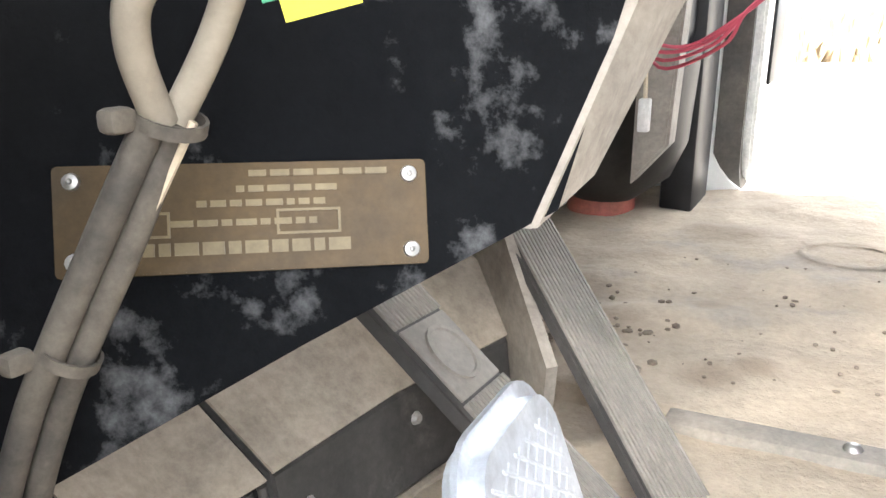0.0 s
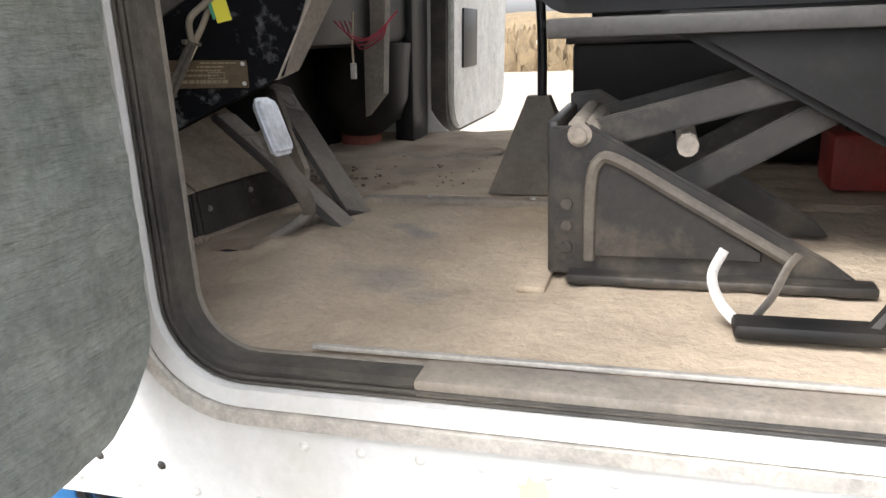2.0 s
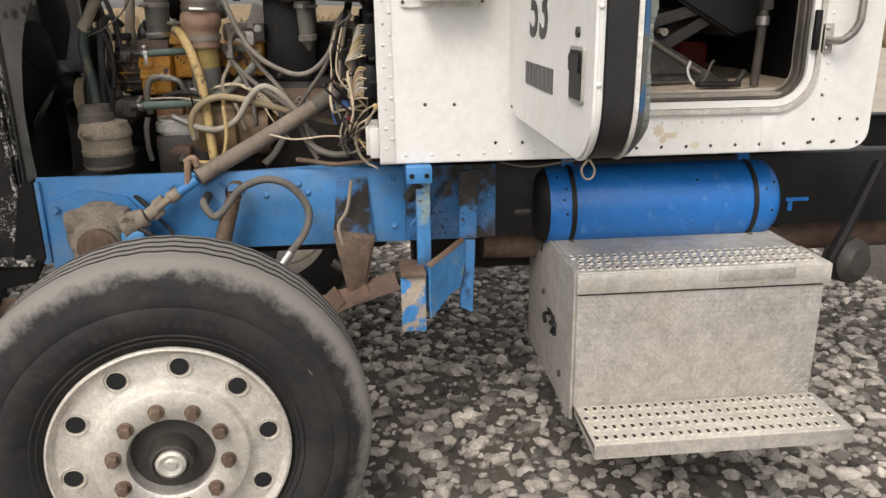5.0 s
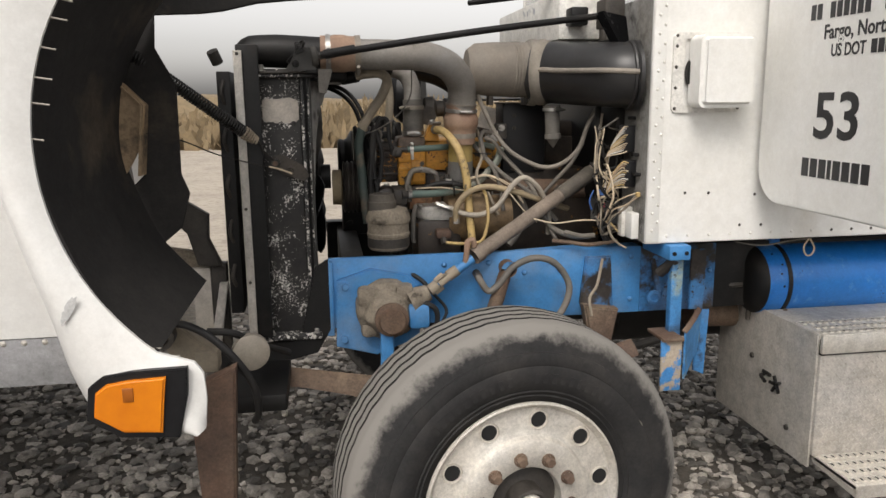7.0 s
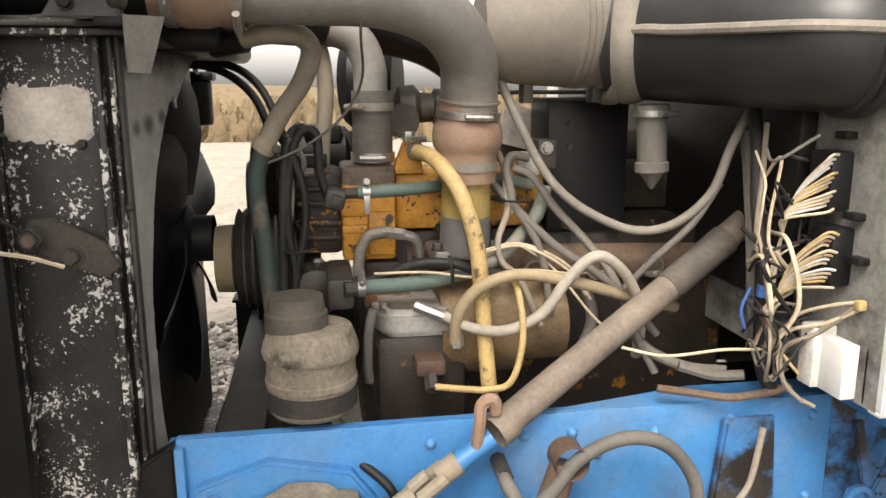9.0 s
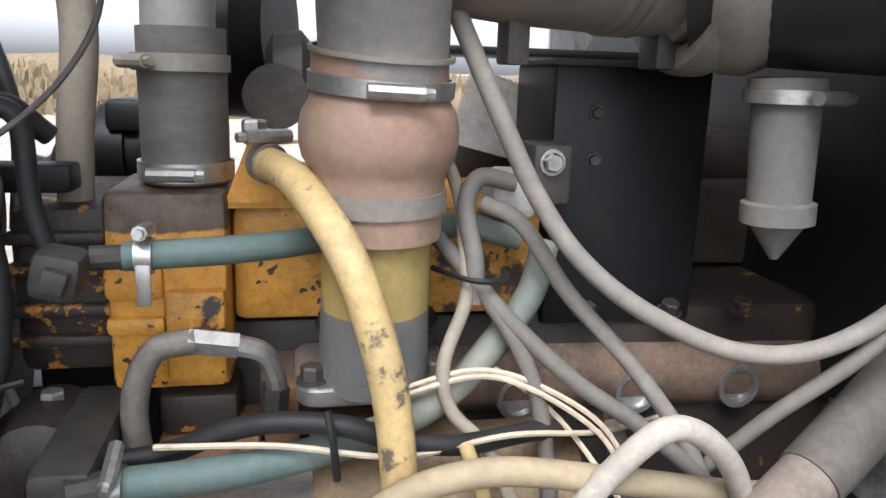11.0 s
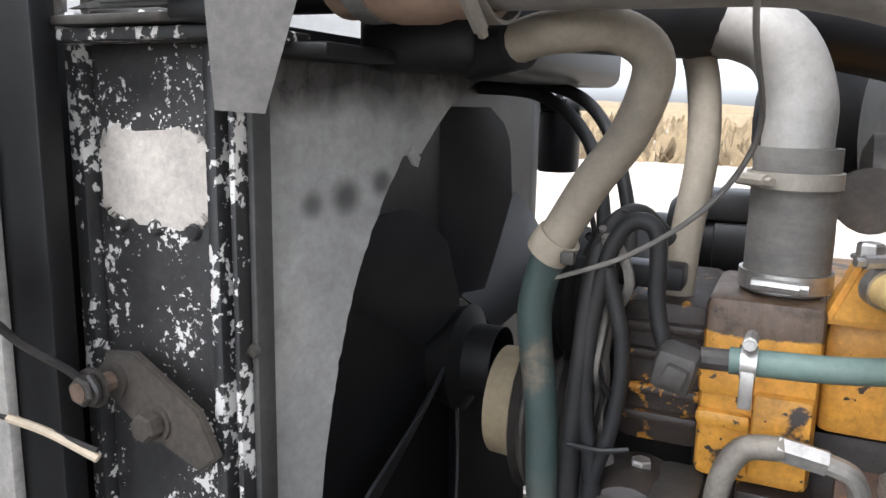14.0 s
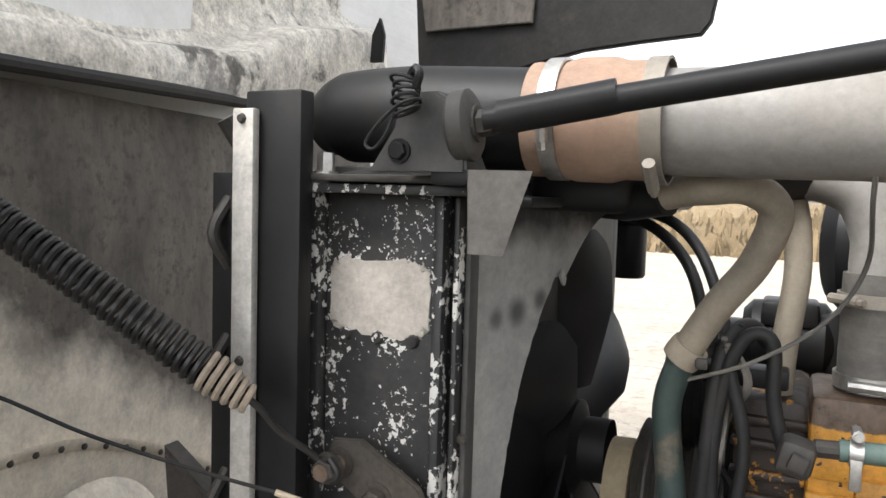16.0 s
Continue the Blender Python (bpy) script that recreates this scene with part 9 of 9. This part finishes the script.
# inner wall with its stained flange
inn = [(-1.13, 2.6), (-1.125, 2.0), (-1.14, 1.753), (-1.078, 1.69), (-1.10, 1.48), (-1.15, 1.43), (-1.16, 1.22), (-1.125, 1.15), (-1.095, 1.20), (-1.05, 1.27), (-1.0, 1.31), (-0.968, 1.42), (-0.99, 1.48), (-0.985, 1.75), (-1.04, 1.86), (-1.03, 2.0), (-0.99, 2.6)]
part("inner_wall", slab(inn, 0.012, at(XZ, 0, 0.462), 0.003), "darkliner", hood, "dark inner hood wall")
fl = [(-1.128, 2.5), (-1.123, 2.0), (-1.138, 1.755), (-1.076, 1.692), (-1.098, 1.482)]
bm = bmesh.new()
for p, q in zip(fl, fl[1:]):
    a = [Vector((p[0], 0.40, p[1])), Vector((q[0], 0.40, q[1])), Vector((q[0] + 0.006, 0.465, q[1])), Vector((p[0] + 0.006, 0.465, p[1]))]
    f1 = [bm.verts.new(x) for x in a]
    f2 = [bm.verts.new(x + Vector((-0.006, 0, 0))) for x in a]
    bm.faces.new(f1)
    bm.faces.new(list(reversed(f2)))
    for i in range(4):
        bm.faces.new((f1[i], f1[(i + 1) % 4], f2[(i + 1) % 4], f2[i]))
part("inner_flange", bm, "tanflange", hood, "tan stained flange")
tanp = [(-1.131, 2.0), (-1.135, 1.768), (-1.068, 1.694), (-1.087, 1.577), (-1.115, 1.525), (-1.15, 1.47), (-1.175, 1.494), (-1.168, 1.703), (-1.152, 2.0)]
part("flange_face", slab(tanp, 0.006, at(XZ, 0, 0.412), 0.002), "tanflange", hood, "tan stained inner flange face")
# underside in front of the radiator
bm = bmesh.new()
nu, nv = 40, 44
gv = {}
for j in range(nv + 1):
    for i in range(nu + 1):
        y, z = 0.48 + 1.75 * i / nu, 0.93 + 1.0 * j / nv
        x = -1.26 - 0.17 * (y - 0.5) + 0.02 * noise.noise(Vector((y * 3, z * 3, 4))) - 0.06 * (z - 1.4)
        gv[i, j] = bm.verts.new((x, y, z))
for j in range(nv):
    for i in range(nu):
        bm.faces.new((gv[i, j], gv[i, j + 1], gv[i + 1, j + 1], gv[i + 1, j]))
geo = bmesh.ops.extrude_face_region(bm, geom=bm.faces[:])
for vv in [g for g in geo["geom"] if isinstance(g, bmesh.types.BMVert)]:
    vv.co.x -= 0.012
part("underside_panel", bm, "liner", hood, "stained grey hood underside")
for y, z in ((0.70, 1.72), (0.70, 1.62), (1.35, 1.74)):
    part("panel_screw", lathe([(0, 0.008), (0.004, 0.006), (0.004, 0)], (-1.26 - 0.17 * (y - 0.5) - 0.06 * (z - 1.4) + 0.012, y, z), (1, 0, 0), 10), "blackmetal", hood)
# riveted arched reinforcement
arc = [(0.55, 1.325), (0.65, 1.362), (0.752, 1.374), (0.871, 1.36), (0.994, 1.321), (1.126, 1.262), (1.318, 1.148), (1.45, 1.05)]
def under_x(y, z):
    return -1.26 - 0.17 * (y - 0.5) + 0.02 * noise.noise(Vector((y * 3, z * 3, 4))) - 0.06 * (z - 1.4)
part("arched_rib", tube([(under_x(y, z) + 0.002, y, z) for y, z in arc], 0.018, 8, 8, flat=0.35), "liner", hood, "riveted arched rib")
rv = dome_mesh(0.006, 0.004)
rv.materials.append(M["dirtmetal"])
for p in smooth_path([(under_x(y, z) + 0.012, y, z) for y, z in arc], 5)[::2]:
    ob = new("rib_rivet", rv)
    ob.matrix_basis = Matrix.Translation(p) @ Matrix.Rotation(radians(90), 4, "Z")
    attach(ob, hood)
bm = lathe([(0, 0.20), (0.03, 0.17), (0.04, 0)], (-1.315, 0.90, 1.09), (1, 0.1, 0), 40)
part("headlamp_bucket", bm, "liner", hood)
# pale ledge above and the far fender's dark edge
# one moulded sheet: a band, a rounded step along a wandering line, a shelf, and the face above it
bm = bmesh.new()
cols = []
for k in range(57):
    y = 0.30 + 0.034 * k
    low = 1.951 + 0.033 * (y - 0.75) + (0.14 * max(0.0, y - 1.5))
    step = float(np.interp(y, (0.30, 0.75, 0.84, 0.98, 1.37, 1.62, 2.25), (1.985, 2.017, 2.031, 2.029, 2.075, 2.182, 2.31)))
    x = -1.262 - 0.16 * (y - 0.5)
    col = []
    for dx, z in ((0.0, low - 0.012), (0.028, low), (0.030, low + 0.4 * (step - low)), (0.024, step - 0.018), (0.010, step - 0.004), (-0.012, step), (-0.075, step + 0.012), (-0.10, step + 0.05), (-0.105, step + 0.12), (-0.115, step + 0.3), (-0.12, 2.62)):
        col.append(bm.verts.new((x + dx + 0.008 * noise.noise(Vector((y * 4, z * 4, 1))), y, z + 0.006 * noise.noise(Vector((y * 5, z * 3, 6))))))
    cols.append(col)
for p, q in zip(cols, cols[1:]):
    for k in range(len(p) - 1):
        bm.faces.new((p[k], p[k + 1], q[k + 1], q[k]))
geo = bmesh.ops.extrude_face_region(bm, geom=bm.faces[:])
for vv in [g for g in geo["geom"] if isinstance(g, bmesh.types.BMVert)]:
    vv.co.x -= 0.012
part("ledge", bm, "palehood", hood, "pale stained ledge moulded into the hood underside", angle=60)
# black bead added along the ledge: it stands for the shadow gap
part("ledge_shadow_bead", tube([(-1.262 - 0.16 * (y - 0.5) + 0.022, y, 1.945 + 0.033 * (y - 0.75)) for y in (0.42, 0.7, 1.0, 1.25, 1.45)], 0.013, 10, 5), "blackhose", hood, "black bead standing for the shadow gap under the ledge")
bm = slab([(-1.37, 2.13), (-1.14, 2.138), (-1.035, 2.15), (-0.86, 2.19), (-0.70, 2.205), (-0.54, 2.216), (-0.515, 2.25), (-0.503, 2.32), (-0.50, 2.6), (-1.4, 2.6)], 0.03, at(XZ, 0, 2.16), 0.006)
part("far_fender", bm, "darkliner", hood, "dark far fender edge")
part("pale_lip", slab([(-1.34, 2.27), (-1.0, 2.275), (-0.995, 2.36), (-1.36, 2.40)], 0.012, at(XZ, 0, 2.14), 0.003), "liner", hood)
part("latch_strap", slab([(-1.48, 2.17), (-1.44, 2.17), (-1.435, 2.25), (-1.45, 2.30), (-1.475, 2.25)], 0.02, at(XZ, 0, 2.05), 0.003), "blackmetal", hood)
bm = bmesh.new()
sh = [[bm.verts.new((-1.31 - 0.17 * (y - 0.5) - 0.06 * (z - 1.4) - d, y, z)) for z in (0.92, 1.4, 2.0, 2.5, 2.9)] for y, d in ((0.3, 0), (0.9, 0), (1.5, 0), (2.2, 0), (2.2, 0.02), (1.5, 0.02), (0.9, 0.02), (0.3, 0.02))]
for k in range(8):
    for q in range(4):
        bm.faces.new((sh[k][q], sh[k][q + 1], sh[(k + 1) % 8][q + 1], sh[(k + 1) % 8][q]))
part("outer_shell", bm, "hoodpaint", hood, "white hood top standing upright")
part("cheek_panel", box((-1.617, 0.40, 0.995), (-1.325, 0.412, 2.75), 0.003), "hoodpaint", hood, "white hood cheek panel")
cheek = part("cheek_skirt", box((-1.617, 0.405, 0.84), (-1.29, 0.417, 0.993), 0.003), "grey", hood, "grey riveted lower strip")
cr = dome_mesh(0.010, 0.005)
cr.materials.append(M["alum_dull"])
spread("skirt_rivet", cr, [(-1.60 + 0.06 * k, 0.405, 0.98) for k in range(5)], cheek)
# nose structure below: brackets, hoses and the bumper post
nosegear = thing("hood_pivot", (-0.95, 0.35, 0.6), "rusty hood pivot with brackets and hoses", "hood pivot")
part("bumper_post", slab([(-0.955, 0.50), (-0.855, 0.50), (-0.845, 0.70), (-0.832, 0.93), (-0.925, 0.89), (-0.965, 0.72)], 0.06, at(XZ, 0, 0.20), 0.006), "rust", nosegear, "rusty upright bumper bracket")
part("cross_bar", box((-0.93, 0.40, 0.70), (-0.70, 0.76, 0.76), 0.01), "blackmetal", nosegear)
part("pivot_arm", slab([(-1.12, 1.03), (-1.04, 1.055), (-0.96, 0.97), (-0.90, 0.93), (-0.93, 0.87), (-1.05, 0.93)], 0.06, at(XZ, 0, 0.36), 0.008), "tanhose", nosegear, "dusty cast pivot arm")
part("pivot_eye", lathe([(0, 0.025), (0, 0.04), (0.05, 0.04), (0.05, 0.025)], (-1.06, 0.36, 1.0), (0, -1, 0), 20), "dirtmetal", nosegear)
part("tan_block", box((-0.97, 0.34, 0.87), (-0.90, 0.42, 0.94), 0.008), "tanhose", nosegear)
part("round_boss", lathe([(0, 0.0), (0, 0.055), (0.01, 0.06), (0.04, 0.06), (0.045, 0.05), (0.045, 0)], (-0.815, 0.46, 0.90), (0.2, -1, 0), 24), "dustclamp", nosegear)
part("tilt_hose", tube([(-1.03, 0.36, 1.03), (-0.97, 0.30, 1.035), (-0.90, 0.27, 1.0), (-0.83, 0.27, 0.92), (-0.79, 0.29, 0.83), (-0.785, 0.32, 0.74), (-0.80, 0.34, 0.70)], 0.0115, 12, 6), "blackhose", nosegear, "black hose")
part("tilt_hose", tube([(-0.94, 0.42, 0.98), (-0.86, 0.42, 0.97), (-0.78, 0.50, 0.90), (-0.70, 0.62, 0.83)], 0.012, 10, 6), "blackhose", nosegear)
part("lamp_panel", box((-1.22, 0.90, 0.80), (-0.99, 0.93, 1.085), 0.004), "grille", nosegear, "pale slotted panel")
for k in range(13):
    part("panel_slat", box((-1.205, 0.892, 0.825 + 0.016 * k), (-1.055, 0.899, 0.833 + 0.016 * k), 0.001), "alum_dull", nosegear)
part("pale_beam", slab([(-0.955, 1.03), (-0.925, 1.03), (-0.975, 0.72), (-1.015, 0.72)], 0.05, at(XZ, 0, 0.87), 0.005), "whitestrap", nosegear, "pale slanting support beam")
part("cast_bracket", slab([(-1.25, 1.18), (-1.03, 1.14), (-0.95, 1.09), (-0.93, 1.06), (-1.0, 1.03), (-1.15, 1.02), (-1.24, 1.05)], 0.05, at(XZ, 0, 0.93), 0.008), "geardust", nosegear, "dusty cast bracket")
part("horn_plate", slab([(-1.13, 1.39), (-0.98, 1.29), (-0.985, 1.20), (-0.94, 1.09), (-1.03, 1.10), (-1.06, 1.22), (-1.12, 1.28)], 0.04, at(XZ, 0, 0.88), 0.006), "dirtmetal", nosegear, "bent dark side plate")
part("support_leg", box((-0.99, 0.90, 0.5), (-0.93, 0.96, 1.1), 0.006), "dirtmetal", nosegear)
part("ground_leg", box((-0.93, 0.215, 0.0), (-0.87, 0.245, 0.52), 0.006), "rust", nosegear)

# ---- trailer standing in front ----
trailer = thing("box_trailer", (-4, 1.2, 0.0), "white box trailer with a riveted grey skirt", "trailer")
part("side_wall", box((-9.0, 0.40, 0.995), (-1.62, 2.9, 3.9), 0.01), "trailer", trailer, "white panelled wall")
skirt = part("skirt", box((-9.0, 0.405, 0.84), (-1.622, 2.9, 0.993), 0.006), "grey", trailer, "grey painted skirt")
for k in range(14):
    part("panel_joint", box((-9.0, 0.396, 1.10 + 0.2 * k), (-1.622, 0.40, 1.112 + 0.2 * k), 0.002), "trailer", trailer)
tr = dome_mesh(0.012, 0.006)
tr.materials.append(M["alum_dull"])
spread("skirt_rivet", tr, [(-1.65 - 0.06 * k, 0.405, 0.98) for k in range(40)], skirt)
for x in (-8.0, -7.0):
    part("wheel", lathe([(0, 0), (0, 0.5), (0.03, 0.52), (0.25, 0.52), (0.27, 0.5), (0.27, 0)], (x, 0.5, 0.52), (0, 1, 0), 36), "rubber", trailer)
part("landing_leg", box((-3.2, 0.8, 0.0), (-3.05, 0.95, 0.85), 0.01), "grey", trailer)

# ---- far side: dry brush and a berm ----
rng = np.random.default_rng(4)
V, F = [], []
for k in range(26000):
    y = 26 + rng.random() ** 1.4 * 60
    x = (rng.random() - 0.5) * 3.4 * y - 4
    base = 0.5 * math.sin(x * 0.21) + 0.4 * math.sin(x * 0.053 + 1)
    if base + rng.random() < 0.15:
        continue
    hgt = (0.25 + 0.75 * rng.random() ** 2) * (0.6 + 0.5 * base + 0.3) * (0.8 + y / 70)
    w = 0.10 + 0.25 * rng.random()
    a = rng.random() * 6.28
    dx, dy = math.cos(a) * w, math.sin(a) * w
    i = len(V)
    lean = (rng.random() - 0.5) * 0.6
    V += [(x - dx, y - dy, 0), (x + dx, y + dy, 0), (x + dx * 0.6 + lean, y + dy * 0.6, hgt * 0.8), (x - dx * 0.2 + lean, y, hgt)]
    F.append((i, i + 1, i + 2, i + 3))
me = bpy.data.meshes.new("dry_brush")
me.from_pydata(V, [], F)
me.materials.append(M["brush"])
brush = new("dry_brush", me)
tagged(brush, "tan dry brush and weeds along the yard's far edge", "brush", kind="stuff")
bm = bmesh.new()
prev = None
for k in range(161):
    x = -160 + 2 * k
    top = 1.6 + 1.1 * noise.noise(Vector((x * 0.03, 0, 9))) + 0.4 * noise.noise(Vector((x * 0.2, 0, 2)))
    cur = [bm.verts.new((x, 70 + 3 * noise.noise(Vector((x * 0.05, 3, 0))), -0.1)), bm.verts.new((x, 74, top)), bm.verts.new((x, 90, top + 0.4)), bm.verts.new((x, 100, -0.1))]
    if prev:
        for a in range(3):
            bm.faces.new((prev[a], cur[a], cur[a + 1], prev[a + 1]))
    prev = cur
berm = part("berm", bm, "brush")
tagged(berm, "low tan earth berm with dry grass", "berm", kind="structure")

# ---- loose gravel ----
ico = bmesh.new()
bmesh.ops.create_icosphere(ico, subdivisions=1, radius=1)
unit = np.array([v.co[:] for v in ico.verts])
tri = np.array([[v.index for v in f.verts] for f in ico.faces])
ico.free()
rng = np.random.default_rng(7)
N = 26000
xs = rng.uniform(-3.2, 3.6, N)
ys = rng.uniform(-0.6, 5.2, N)
size = 0.011 + 0.025 * rng.random(N) ** 2
rot = rng.uniform(0, 6.283, N)
co = np.repeat(unit[None], N, 0) * (1 + 0.22 * rng.standard_normal((N, 12, 1)))
co *= (size[:, None] * rng.uniform(0.75, 1.3, (N, 3)) * np.array([1.15, 1.0, 0.62]))[:, None, :]
cs, sn = np.cos(rot)[:, None], np.sin(rot)[:, None]
x2 = co[:, :, 0] * cs - co[:, :, 1] * sn
y2 = co[:, :, 0] * sn + co[:, :, 1] * cs
zs = np.array([ground_height(a, b) for a, b in zip(xs, ys)])
pts = np.stack([x2 + xs[:, None], y2 + ys[:, None], co[:, :, 2] + (zs + size * 0.25)[:, None]], -1).reshape(-1, 3)
faces = (tri[None] + 12 * np.arange(N)[:, None, None]).reshape(-1, 3)
me = bpy.data.meshes.new("gravel")
me.from_pydata(pts.tolist(), [], faces.tolist())
me.materials.append(M["gravelstones"])
gravel = new("gravel", me)
tagged(gravel, "loose grey and brown gravel stones over the yard", "gravel", kind="stuff")
